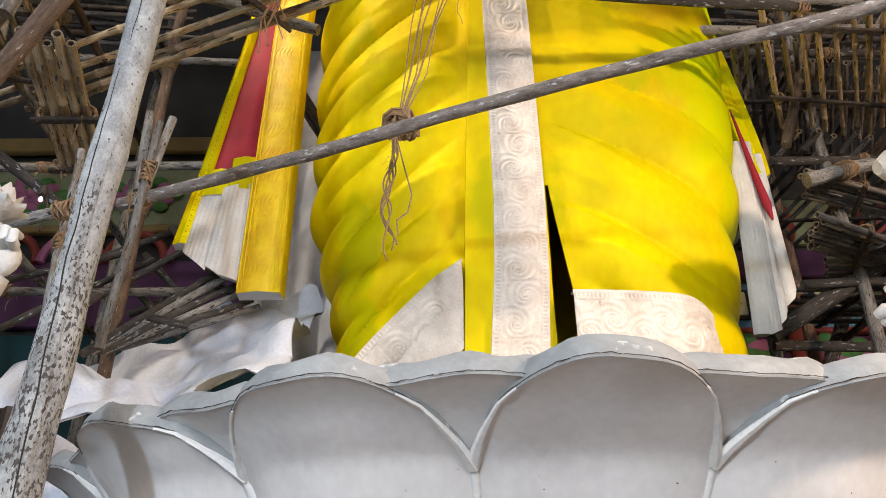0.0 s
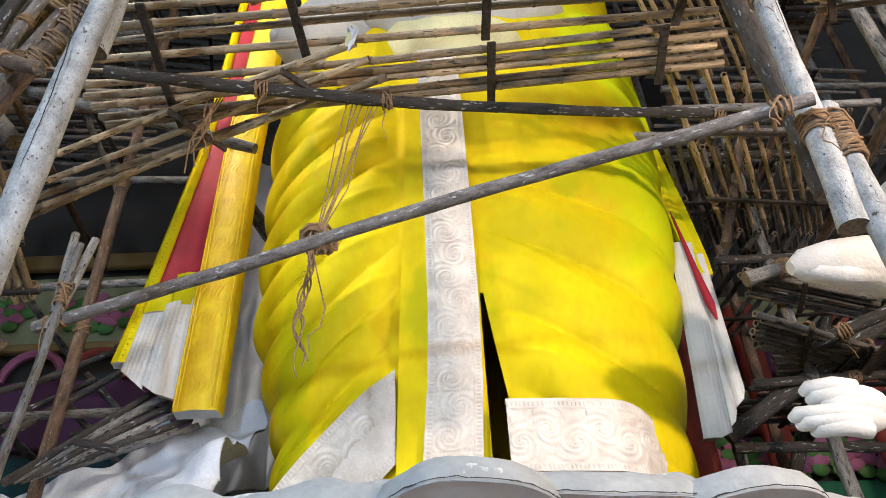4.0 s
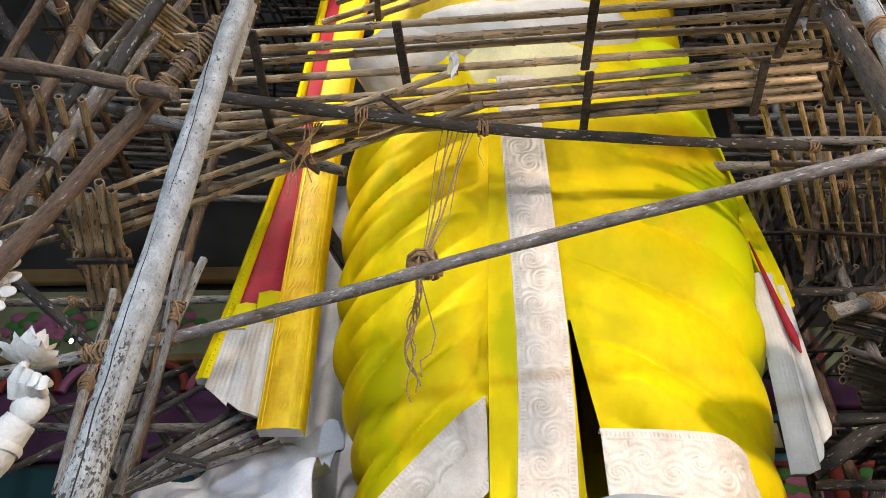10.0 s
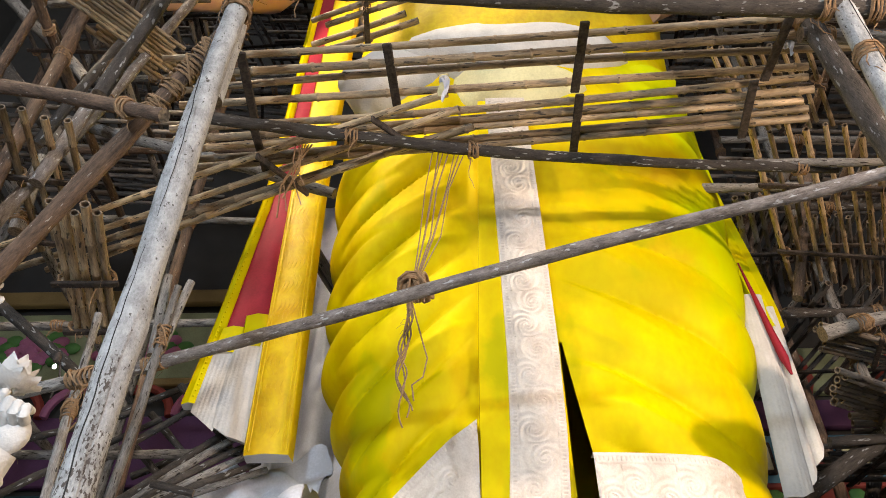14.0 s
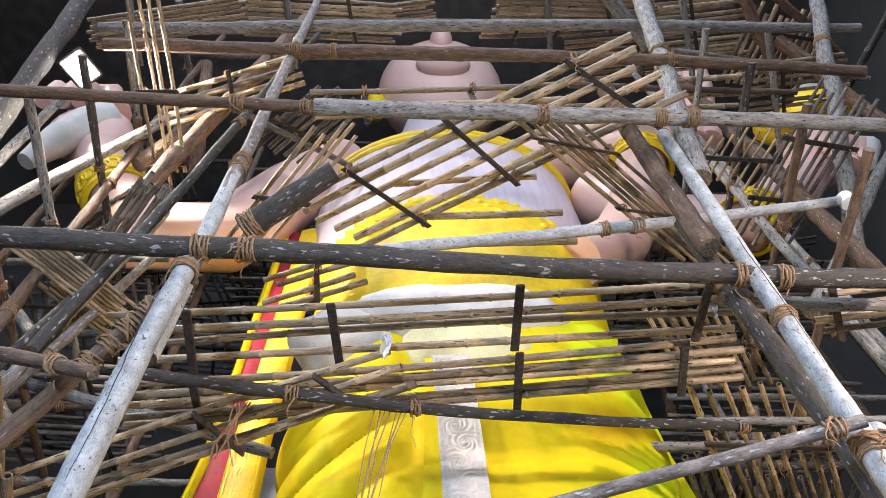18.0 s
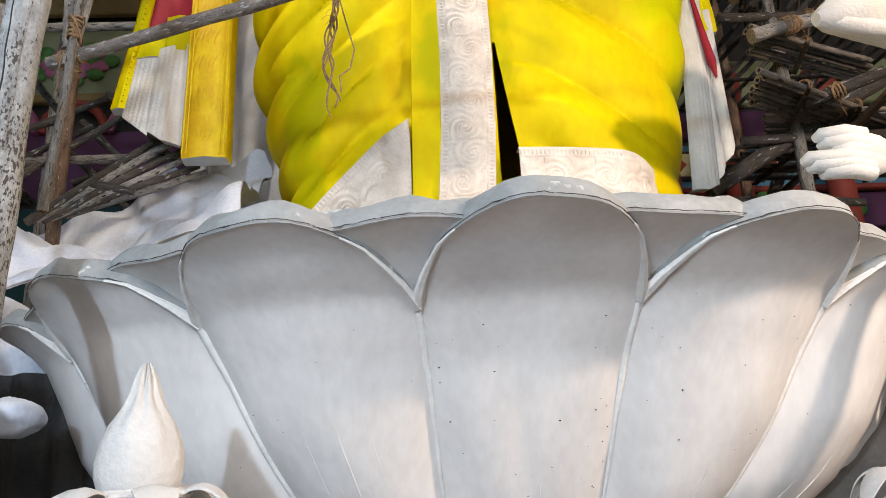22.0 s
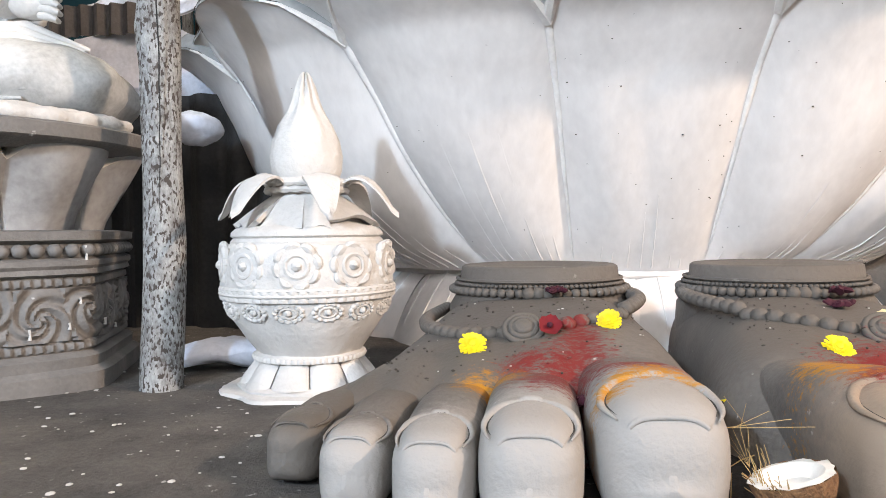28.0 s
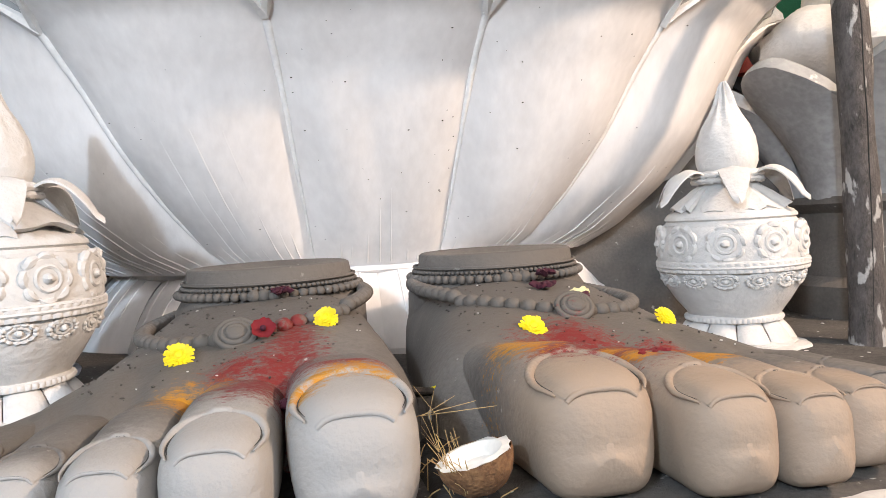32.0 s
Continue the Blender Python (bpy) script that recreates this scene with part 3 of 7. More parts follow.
def petal(phi, outer=True):
    """One petal: bulged across, meeting its neighbours low down, with a rounded thick lip."""
    g, rows, back, half = Geo(), [], [], math.pi / N_PET * 1.004
    nu, nv, low = 22, 30, 4
    seed = V((phi * 3, 7, 0))
    for i in range(nv + 1):
        v0, row, brow = i / nv, [], []
        for j in range(nu + 1):
            u = -1 + 2 * j / nu
            top = 1.0 - 0.30 * abs(u) ** 2.3 if outer else 0.985 - 0.06 * abs(u) ** 3
            k = v0 * top
            a = drawn(phi + u * half, k)
            r, z = profile(k, a)
            bulge = 0.072 * (1 - u * u) * math.sin(math.pi * min(1, 0.08 + k)) ** 0.8
            if not outer:
                r -= 0.08 * min(1, 0.3 + k)
                bulge *= 0.4
            r += bulge + 0.010 * noise.noise(seed + V((u * 1.5, k * 3, 0))) + 0.004 * noise.noise(seed + V((u * 5, k * 9, 2)))
            r -= 0.016 * abs(u) ** 8 * min(1, 4 * k)
            # shallow veins near the root
            r += 0.004 * noise.noise(seed + V((u * 9, k * 1.5, 8))) * max(0, 0.5 - k)
            z += 0.016 * noise.noise(seed + V((u * 2.2, 3, 5))) * k * k
            out = V((math.sin(a), -math.cos(a), 0))
            row.append(LC + out * r + V((0, 0, z)))
            th = 0.02 + 0.095 * max(0, k - 0.4) * (1 + 0.35 * noise.noise(seed + V((u * 4, 0, 9))))
            brow.append(LC + out * (r - 0.02 - th * 0.3) + V((0, 0, z + th)))
        rows.append(row)
        back.append(brow)
    lip = [(a + b) / 2 + V((a.x - LC.x, a.y - LC.y, 0)).normalized() * 0.014 for a, b in zip(rows[-1], back[-1])]
    g.grid(rows)
    g.grid([rows[-1], lip] + back[:low - 1:-1], 1)
    for e in (0, nu):
        a, b = [r[e] for r in rows[low:]], [r[e] for r in back[low:]]
        g.grid([a, b] if e else [b, a])
    # chipped pale rim, broadest where two petals part, and the crack above it
    rim = [p + V((p.x - LC.x, p.y - LC.y, 0)).normalized() * 0.002 for p in rows[-1]]
    fine = []
    for p, q in zip(rim, rim[1:]):
        fine += [p + (q - p) * t / 3 for t in range(3)]
    fine.append(rim[-1])
    m = len(fine) - 1
    wide = [(0.0025 + 0.002 * noise.noise(seed + V((i * 0.9, 4, 0))) + (0.02 if outer else 0.003) * abs(2 * i / m - 1) ** 5) for i in range(m + 1)]
    end = m // 5
    g.tube(fine[:end + 1], wide[:end + 1], 6, 2)
    g.tube(fine[end:m - end + 1], [0.7 * w for w in wide[end:m - end + 1]], 6, 1)
    g.tube(fine[m - end:], wide[m - end:], 6, 2)
    g.tube([p + V((0, 0, 0.008 + 0.004 * noise.noise(seed + V((i * 0.5, 1, 6))))) + V((p.x - LC.x, p.y - LC.y, 0)).normalized() * 0.004 for i, p in enumerate(fine)][6:-6], [0.0012 + 0.002 * max(0, noise.noise(seed + V((i * 0.35, 9, 0)))) for i in range(m - 11)], 4, 3)
    return g

lotus = thing("lotus_pedestal", LC, "huge grey-white lotus pedestal of smooth painted plaster petals", "pedestal")
for k in range(N_PET):
    phi = 2 * math.pi * k / N_PET + 0.012
    part("outer_petal", petal(phi), [M_LOTUS, M_LIP, M_SEAM, M_DARK], lotus, "smooth petal with a rough grey lip", sharp=50)
    part("inner_petal", petal(phi + math.pi / N_PET, False), [M_LOTUS, M_LIP, M_SEAM, M_DARK], lotus, "inner petal showing between two outer ones", sharp=50)
    # raised pale seam where two petals meet
    a = phi + math.pi / N_PET
    path, thick = [], 0.017 if k in (1, 14) else 0.011
    for i in range(15):
        b = drawn(a, 0.02 + 0.68 * i / 14)
        out = V((math.sin(b), -math.cos(b), 0))
        r, z = profile(0.02 + 0.68 * i / 14, b)
        path.append(LC + out * (r - 0.008 - 0.6 * thick * (i / 14) ** 1.4 + 0.005 * noise.noise(V((k, i * 0.5, 0)))) + V((0, 0, z)))
    part("seam", Geo().tube(path, [0.0035 + thick * (i / 14) ** 1.4 for i in range(15)], 10), M_SEAM, lotus, "raised pale seam between petals")
# fine raised veins rising from the root of each front petal
for k in range(-4, 5):
    phi = 2 * math.pi * k / N_PET + 0.012
    g = Geo()
    for n in range(9):
        u = -0.82 + 1.64 * n / 8 + 0.03 * math.sin(n * 2.3 + k)
        tall = 0.16 + 0.16 * abs(math.sin(n * 1.7 + k * 2.1)) + (0.12 if k < 0 else 0.0)
        path = []
        for i in range(9):
            v = 0.02 + tall * i / 8
            a = drawn(phi + u * (1 - 0.18 * i / 8) * math.pi / N_PET, v)
            r, z = profile(v, a)
            bulge = 0.072 * (1 - u * u) * math.sin(math.pi * min(1, 0.08 + v)) ** 0.8
            path.append(LC + V((math.sin(a), -math.cos(a), 0)) * (r + bulge + 0.001) + V((0, 0, z)))
        g.tube(path, [0.0045 * (1 - 0.8 * i / 8) for i in range(9)], 5)
    part("vein_relief", g, M_LOTUS, lotus, "fine raised veins at the root of the petal")
# plaster pinholes and specks
g = Geo()
for n in range(95):
    k, u, v = random.choice((-2, -1, 0, 0, 0, 1, 1, 2)), random.uniform(-0.9, 0.9), random.uniform(0.12, 0.7)
    a = drawn(2 * math.pi * k / N_PET + 0.012 + u * math.pi / N_PET, v)
    r, z = profile(v, a)
    r += 0.072 * (1 - u * u) * math.sin(math.pi * min(1, 0.08 + v)) ** 0.8
    d = random.uniform(0.0008, 0.0022)
    g.ball(LC + V((math.sin(a), -math.cos(a), 0)) * (r + 0.002) + V((0, 0, z)), (d * random.uniform(1, 2), d, d), 0, 6, 4)
tagged(part("speck", g, M_BATTEN, lotus, "small dark pinholes in the plaster"), kind="stuff")
part("core", Geo().lathe([(0.02, 1.02), (1.6, 1.02), (1.55, 0.9), (1.15, 0.3)], LC, 52), M_LOTUS, lotus)
part("root_ring", Geo().lathe([(1.14, 0.34), (1.24, 0.285), (1.25, 0.25), (1.2, 0.22), (1.14, 0.2)], LC, 60), M_LOTUS, lotus)

# turned-down petals of the foot
for k in range(N_PET):
    phi = 2 * math.pi * k / N_PET + 0.2
    g, rows, nu = Geo(), [], 12
    for i in range(11):
        v, row = i / 10, []
        for j in range(nu + 1):
            u = -1 + 2 * j / nu
            a = phi + u * math.pi / N_PET
            r = 1.18 + 0.26 * v ** 0.8 * (1 - 0.12 * u * u * v) + 0.04 * (1 - u * u) * v
            z = 0.26 - 0.29 * v ** 1.25 + 0.03 * (1 - u * u) * (1 - v) + 0.004 * math.sin(u * 14) * (1 - v)
            row.append(LC + V((r * math.sin(a), -r * math.cos(a), max(-0.04, z))))
        rows.append(row)
    g.grid(rows)
    low = [(p[0], p[1], -0.09) for p in rows[-1]]
    g.grid([rows[-1], low])
    part("foot_petal", g, M_LOTUS, lotus, "turned-down petal at the foot of the pedestal")
    ribs = Geo()
    for n in range(5):
        j = 2 + 2 * n
        ribs.tube([(rows[i][j] + (rows[i][j - 1] - rows[i][j]) * 0.4 * math.sin(n * 2 + k)) + V((0, 0, 0.001)) for i in range(1, 9 - n % 3)], [0.0055 * (1 - 0.09 * i) for i in range(1, 9 - n % 3)], 6)
    part("rib", ribs, M_SEAM, lotus, "raised ribs fanning over the turned-down petal")

# ---- the tall standing statue, one mesh ----
YEL, WHT, RED, GLD, SKN, SHR, CRM, BLK, EMB = range(9)
S = Geo()
SC, SA, SB = V((0.69, 4.95, 0)), 1.6, 0.93

LEFT_CREASES = (1.6, 2.1, 2.45, 2.8, 3.22, 3.74, 4.3, 4.87, 5.6, 6.4, 7.4, 9.6)
RIGHT_CREASES = (0.6, 1.9, 2.6, 3.12, 3.78, 4.4, 5.15, 6.1, 7.2, 9.6)

def lobe(s, creases):
    """Rounded roll of cloth between two creases: 0 in the crease, up to 1 between them."""
    for a, b in zip(creases, creases[1:]):
        if a <= s < b:
            t = (s - a) / (b - a)
            return math.sin(math.pi * t ** 0.85) ** 0.62 * min(1.0, (b - a) / 0.55)
    return 0.0

def fold(x, z):
    """Relief of the draped cloth: rolls that rise towards the pleat on one leg and fall away from it on the other."""
    if x < 0.16:
        e = max(0, min(1, (0.16 - x) / 0.9))
        s = z - 0.72 * (x + 0.95) + 0.1 * math.sin(2.1 * x + 1.3 * z) * (1 - e)
        f = (0.06 + 0.14 * e) * min(1, e * 5) * lobe(s, LEFT_CREASES)
        f += 0.016 * math.sin((z - 0.8 * x) * 15 + 2 * noise.noise(V((x, 2, z)))) * e * (1 - e) * 2
        for z0 in (1.75, 2.3, 2.62, 3.05, 3.5, 4.05, 4.6):
            d = z - z0 - 0.72 * (x + 0.95) - 0.12 * math.sin(2.4 * x + z0)
            f += 0.02 * math.exp(-(d / 0.035) ** 2) * min(1, max(0, 0.16 - x) * 4) * min(1, max(0, x + 0.85) * 2)
        return f + 0.03 * noise.noise(V((x * 2, 0, z * 1.4)))
    if x > 0.7:
        e = max(0, min(1, (x - 0.7) / 0.35))
        q = x - 0.7
        s = z + 0.5 * q - 0.06 * q * q + 0.1 * noise.noise(V((x * 0.9, 1, z * 0.8)))
        f = 0.085 * e * lobe(s, RIGHT_CREASES)
        f += 0.02 * e * math.sin((z + 0.75 * q) * 9 + 3 * noise.noise(V((x * 0.8, 4, z)))) * max(0, 1 - q)
        for z0, fall, far in ((4.45, 0.28, 1.2), (4.1, 0.5, 0.8), (3.72, 0.62, 1.1), (3.42, 0.75, 0.7), (3.1, 0.55, 1.0), (2.85, 0.4, 1.2)):
            d = z - z0 + fall * q - 0.08 * q * q + 0.03 * math.sin(6 * q + z0)
            f += 0.022 * math.exp(-(d / 0.03) ** 2) * min(1, q * 8) * max(0, 1 - q / far)
        return f + 0.04 * noise.noise(V((x * 1.3, 3, z * 0.9 + x * 0.5)))
    return 0.0

def between(z, stops):
    """A value read off (z, value) stops."""
    if z <= stops[0][0]:
        return stops[0][1]
    for (z0, v0), (z1, v1) in zip(stops, stops[1:]):
        if z <= z1:
            return v0 + (v1 - v0) * (z - z0) / (z1 - z0)
    return stops[-1][1]

LEFT_EDGE = ((1.6, -0.72), (2.5, -0.78), (2.9, -0.86), (3.4, -0.96), (4.5, -0.98), (5.6, -1.0), (6.5, -0.92))
RIGHT_EDGE = ((1.6, 2.0), (2.6, 2.07), (3.1, 2.15), (3.5, 2.25), (4.4, 2.35), (5.6, 2.36), (6.5, 2.3))

def surf(x, z, lift=0.0):
    """A point on the front of the draped body."""
    u = max(-1, min(1, (x - SC.x) / SA))
    y = SC.y - SB * (1 - abs(u) ** 2.7) ** (1 / 2.2)
    return V((x, y - fold(x, z) * (1 - abs(u) ** 6) - lift, z))

def slit(z):
    """The near edge of the leg beside the open slit."""
    return 0.68 + 0.115 * max(0, min(1, (3.25 - z) / 0.8)) ** 1.1

rows = []
for i in range(360):
    z = 1.0 + 6.9 * i / 359
    row = []
    shift_l = between(z, LEFT_EDGE) - (SC.x - SA) - 0.15 * (lobe(z, LEFT_CREASES) - 0.75)
    shift_r = between(z, RIGHT_EDGE) - (SC.x + SA) + 0.07 * (lobe(z + 0.66, RIGHT_CREASES) - 0.7)
    for j in range(200):
        t = j / 199
        u = -math.cos(math.pi * t)
        x = SC.x + SA * u
        p = surf(x, z)
        if 0.68 < x < 1.2:
            p.x = 1.2 - (1.2 - x) * (1.2 - slit(z)) / 0.52
        if u < -0.55:
            p.x += shift_l * ((-u - 0.55) / 0.45) ** 1.2
        if u > 0.45:
            p.x += shift_r * ((u - 0.45) / 0.55) ** 1.2
        row.append(p)
    for j in range(24):
        a = math.pi * (j + 1) / 25
        row.append(V((SC.x + (SA + (shift_r if math.cos(a) > 0 else -shift_l)) * math.cos(a), SC.y + 0.9 * math.sin(a), z)))
    rows.append(row)
SLIT_J = max(j for j in range(200) if SC.x - SA * math.cos(math.pi * j / 199) <= 0.68)
def dhoti_slot(i, j):
    """The open slit beside the pleat gets no faces."""
    return -1 if j == SLIT_J and rows[i + 1][j].z < 3.25 else YEL
S.grid([[r[SLIT_J + 1] + V((d * 0.3, d, 0)) for d in (0.0, 0.03, 0.4)] for r in rows if r[0].z < 3.3], YEL)
S.grid(rows, YEL, wrap=True, slots=dhoti_slot)
S.f = [f for f, m in zip(S.f, S.m) if m >= 0]
S.m = [m for m in S.m if m >= 0]

# pleat, its shadowed sides and the long embossed strip
STRIP = ((1.9, 0.272), (2.1, 0.282), (2.6, 0.32), (3.1, 0.336), (4.0, 0.332), (4.9, 0.322), (5.7, 0.31))
PLEAT = ((1.9, 0.128), (2.2, 0.135), (3.1, 0.157), (4.0, 0.19), (4.9, 0.224), (5.7, 0.25))
def ribbon(edge_left, width, lift, slot, n=70, edge=0.05):
    """A flat band down the front between z 1.9 and 5.6, with thickness."""
    rows = []
    for i in range(n + 1):
        z = 5.6 - 3.7 * i / n
        x0 = between(z, edge_left)
        w = width(z)
        y = surf(0.48, z).y - lift
        rows.append([(x0, y + edge, z), (x0 + 0.005, y, z), (x0 + w / 2, y - 0.004, z), (x0 + w - 0.005, y, z), (x0 + w, y + edge, z)])
    S.grid(rows, slot)

strip_wide = lambda z: 0.332 + 0.012 * max(0, 3.0 - z)
ribbon(PLEAT, lambda z: between(z, STRIP) + strip_wide(z) + 0.012 + 0.012 * max(0, 3.2 - z) - between(z, PLEAT), 0.055, YEL, edge=0.22)
ribbon(STRIP, strip_wide, 0.085, EMB, edge=0.1)
def leafage(u, v, width, tile=0.3, border=True, broad=False):
    """Height of the cast leaf-scroll relief across and along a band, 0 to 1."""
    edge = min(u, width - u)
    joint = min(v % tile, tile - v % tile)
    if border:
        if edge < 0.012:
            return 0.75
        if edge < 0.036:
            return 0.8 if (v % 0.024) < 0.014 else 0.15
        if edge < 0.048:
            return 0.7
        if joint < 0.004:
            return 0.0
    mid, best = width / 2, None
    for n in (-1, 0, 1):
        row = math.floor(v / (tile / 2)) + n
        side = 1 if row % 2 else -1
        du, dv = u - (mid + side * width * 0.09), v - (row + 0.5) * tile / 2
        r = math.hypot(du, dv)
        if best is None or r < best[0]:
            best = (r, math.atan2(dv, du * side), side)
    r, th, side = best
    wave = math.cos(4 * th + 13.0 * math.log(r + 0.02)) if broad else math.cos(3 * th + 15.0 * math.log(r + 0.022))
    eye = 1.0 if r < 0.014 else 0.0
    return max(eye, 0.5 + 0.5 * math.copysign(abs(wave) ** 0.7, wave)) * (0.8 + 0.2 * math.cos(3 * th + 1))

rows = []
for i in range(560):
    z = 1.95 + 3.6 * i / 559
    fz = surf(0.48, z).y - 0.087
    x0, w = between(z, STRIP) + 0.005, strip_wide(z) - 0.01
    rows.append([(x0 + w * j / 56, fz - 0.012 * leafage(0.33 * j / 56, z, 0.33, 0.36) - 0.002, z) for j in range(57)])
S.grid(rows, EMB)

# right cuff band
for (za, zb, lift) in ((1.3, 2.42, 0.2),):
    rows = []
    for j in range(31):
        x = 0.76 + 1.02 * j / 30
        drop = -0.015 * j / 30 - 0.22 * max(0, (j / 30 - 0.7)) ** 1.3
        f = surf(x, 2.4).y - lift + fold(x, 2.4) + 0.35 * max(0, (x - 1.35) / 0.43) ** 2
        rows.append([(x, f + 0.09, za), (x, f, za), (x, f, zb + drop - 0.02), (x, f + 0.012, zb + drop), (x, f + 0.09, zb + drop)])
    S.grid(rows, EMB)
    rows = []
    for j in range(171):
        x = 0.765 + 1.0 * j / 170
        q = (x - 0.76) / 1.02
        drop = -0.015 * q - 0.22 * max(0, q - 0.7) ** 1.3
        f = surf(x, 2.4).y - lift + fold(x, 2.4) + 0.35 * max(0, (x - 1.35) / 0.43) ** 2
        rows.append([(x, f - 0.002 - 0.012 * leafage(0.4 * i / 66, x, 0.4), zb + drop - 0.025 - 0.4 * i / 66) for i in range(67)])
    S.grid(rows, EMB)
# left cuff band, slanting
A, B = V((-0.62, 0, 1.98)), V((0.13, 0, 2.69))
ax = (B - A).normalized()
dn = V((ax.z, 0, -ax.x))
for i in range(1):
    rows = []
    for j in range(25):
        p = A + (B - A) * j / 24
        row = []
        for w, l in ((0, 0.0), (0, 0.07), (0.2, 0.085), (0.42, 0.07)):
            q = p + dn * w
            q.x = min(q.x, 0.135)
            sp = surf(q.x, q.z, l)
            row.append((q.x, sp.y, q.z))
        rows.append(row)
    S.grid(rows, EMB)
rows = []
for j in range(171):
    p, row = A + (B - A) * j / 170, []
    for i in range(67):
        q = p + dn * (0.4 * i / 66)
        q.x = min(q.x, 0.132)
        sp = surf(q.x, q.z, 0.072 + 0.012 * leafage(0.4 * i / 66, 1.03 * j / 170, 0.4))
        row.append(sp)
    rows.append(row)
S.grid(rows, EMB)

# scarf ends hanging beside the legs
def scarf(points, y, bands, n=40, depth=0.14, sway=0.02):
    """points: (z, left x, right x) from top down; bands: (share of the width, slot)."""
    zs = [p[0] for p in points]
    rows, slots = [], []
    for i in range(n + 1):
        z = zs[0] + (zs[-1] - zs[0]) * i / n
        for (z0, l0, r0), (z1, l1, r1) in zip(points, points[1:]):
            if z1 <= z <= z0:
                t = (z0 - z) / (z0 - z1)
                l, r = l0 + (l1 - l0) * t, r0 + (r1 - r0) * t
        row = []
        for f, _ in bands:
            pleat = 0.03 * math.sin(f * 19 + 0.5)
            row.append((l + (r - l) * f, y + pleat + sway * math.sin(z * 2), z))
        row.append((r, y + 0.02, z))
        row += [(r + 0.01, y + depth, z), (l - 0.01, y + depth, z), (l, y, z)]
        rows.append(row)
    ks = [b[1] for b in bands] + [bands[-1][1], WHT, bands[0][1]]
    S.grid(rows, 0, slots=lambda i, j: ks[min(j, len(ks) - 1)])
    S.cap(rows[-1], WHT)

def border(points, y, slot, depth=0.1):
    scarf(points, y, [(0, slot), (0.5, slot), (0.98, slot)], depth=depth, sway=0.0)

border([(9.0, -1.46, -1.38), (5.2, -1.635, -1.555), (3.8, -1.835, -1.745), (3.2, -1.94, -1.83)], 4.68, YEL)
border([(9.0, -1.39, -1.22), (5.2, -1.565, -1.37), (3.8, -1.755, -1.39)], 4.70, RED)
border([(3.83, -1.75, -1.57), (3.6, -1.79, -1.56)], 4.66, YEL, 0.06)
border([(3.93, -1.58, -1.39), (3.64, -1.58, -1.39)], 4.645, YEL, 0.06)
border([(9.0, -1.22, -0.95), (5.3, -1.385, -1.108), (3.9, -1.405, -1.112), (2.79, -1.42, -1.118)], 4.64, GLD, 0.14)
def tail(top, bottom, y, pleats, slot=WHT, n=48, thick=0.05):
    """A pleated cloth end: top and bottom edges as (x0, z0, x1, z1)."""
    rows, back = [], []
    for i in range(13):
        t, row = i / 12, []
        for j in range(n + 1):
            f = j / n
            x = (top[0] + (top[2] - top[0]) * f) * (1 - t) + (bottom[0] + (bottom[2] - bottom[0]) * f) * t
            zb = bottom[1] + (bottom[3] - bottom[1]) * f + 0.035 * (2 * abs((f * pleats) % 1 - 0.5) - 0.5)
            z = (top[1] + (top[3] - top[1]) * f) * (1 - t) + zb * t
            row.append(V((x, y - 0.05 * abs(math.sin(math.pi * pleats * f)) ** 0.7 * (0.4 + 0.6 * t) + 0.0012 * math.sin(40 * f), z)))
        rows.append(row)
    S.grid(rows, slot)
    S.grid([rows[-1], [p + V((0, thick + 0.06, 0.02)) for p in rows[-1]]], slot)

tail((-1.80, 3.66, -1.56, 3.7), (-1.86, 3.12, -1.66, 2.98), 4.69, 0.5)
tail((-1.62, 3.66, -1.40, 3.7), (-1.69, 3.0, -1.42, 2.86), 4.655, 1)
# stitched edges and worked leaves of the yellow border
def border_x(z, f):
    return between(z, ((2.79, -1.42 + 0.302 * f), (3.9, -1.405 + 0.293 * f), (5.3, -1.385 + 0.277 * f), (9.0, -1.22 + 0.27 * f)))
for f in (0.04, 0.13, 0.87, 0.96):
    S.tube([(border_x(zz, f), 4.612, zz) for zz in (2.8 + 0.08 * i for i in range(40))], 0.006, 5, GLD)
for n in range(12):
    z0 = 2.9 + 0.24 * n
    for k in range(5):
        S.tube([(border_x(z0, 0.24 + 0.11 * k) + 0.022 * math.sin(t * 5 + n), 4.612, z0 + 0.2 * t) for t in (i / 8 for i in range(9))], [0.0015 + 0.0035 * math.sin(math.pi * i / 8) for i in range(9)], 4, GLD)
for n in range(46):
    zz = 3.25 + 0.045 * n
    S.ball((between(zz, ((3.2, -1.86), (3.8, -1.775), (5.2, -1.58))), 4.66, zz), 0.009, YEL, 6, 4)
scarf([(5.9, 2.18, 2.36), (5.2, 2.23, 2.40), (4.5, 2.32, 2.50), (3.95, 2.40, 2.56), (3.8, 2.47, 2.56)], 4.74, [(0, YEL), (0.3, YEL), (0.7, YEL), (0.95, YEL)], depth=0.08, sway=0.0)
tail((2.28, 4.1, 2.46, 4.1), (2.15, 2.46, 2.36, 2.5), 4.73, 1)
tail((2.4, 4.0, 2.54, 4.0), (2.34, 2.52, 2.54, 2.84), 4.76, 2)
S.tube([(2.345, 4.7, 4.4), (2.375, 4.69, 4.1), (2.41, 4.685, 3.75), (2.44, 4.68, 3.5), (2.455, 4.68, 3.36)], [0.006, 0.016, 0.026, 0.034, 0.008], 9, RED)

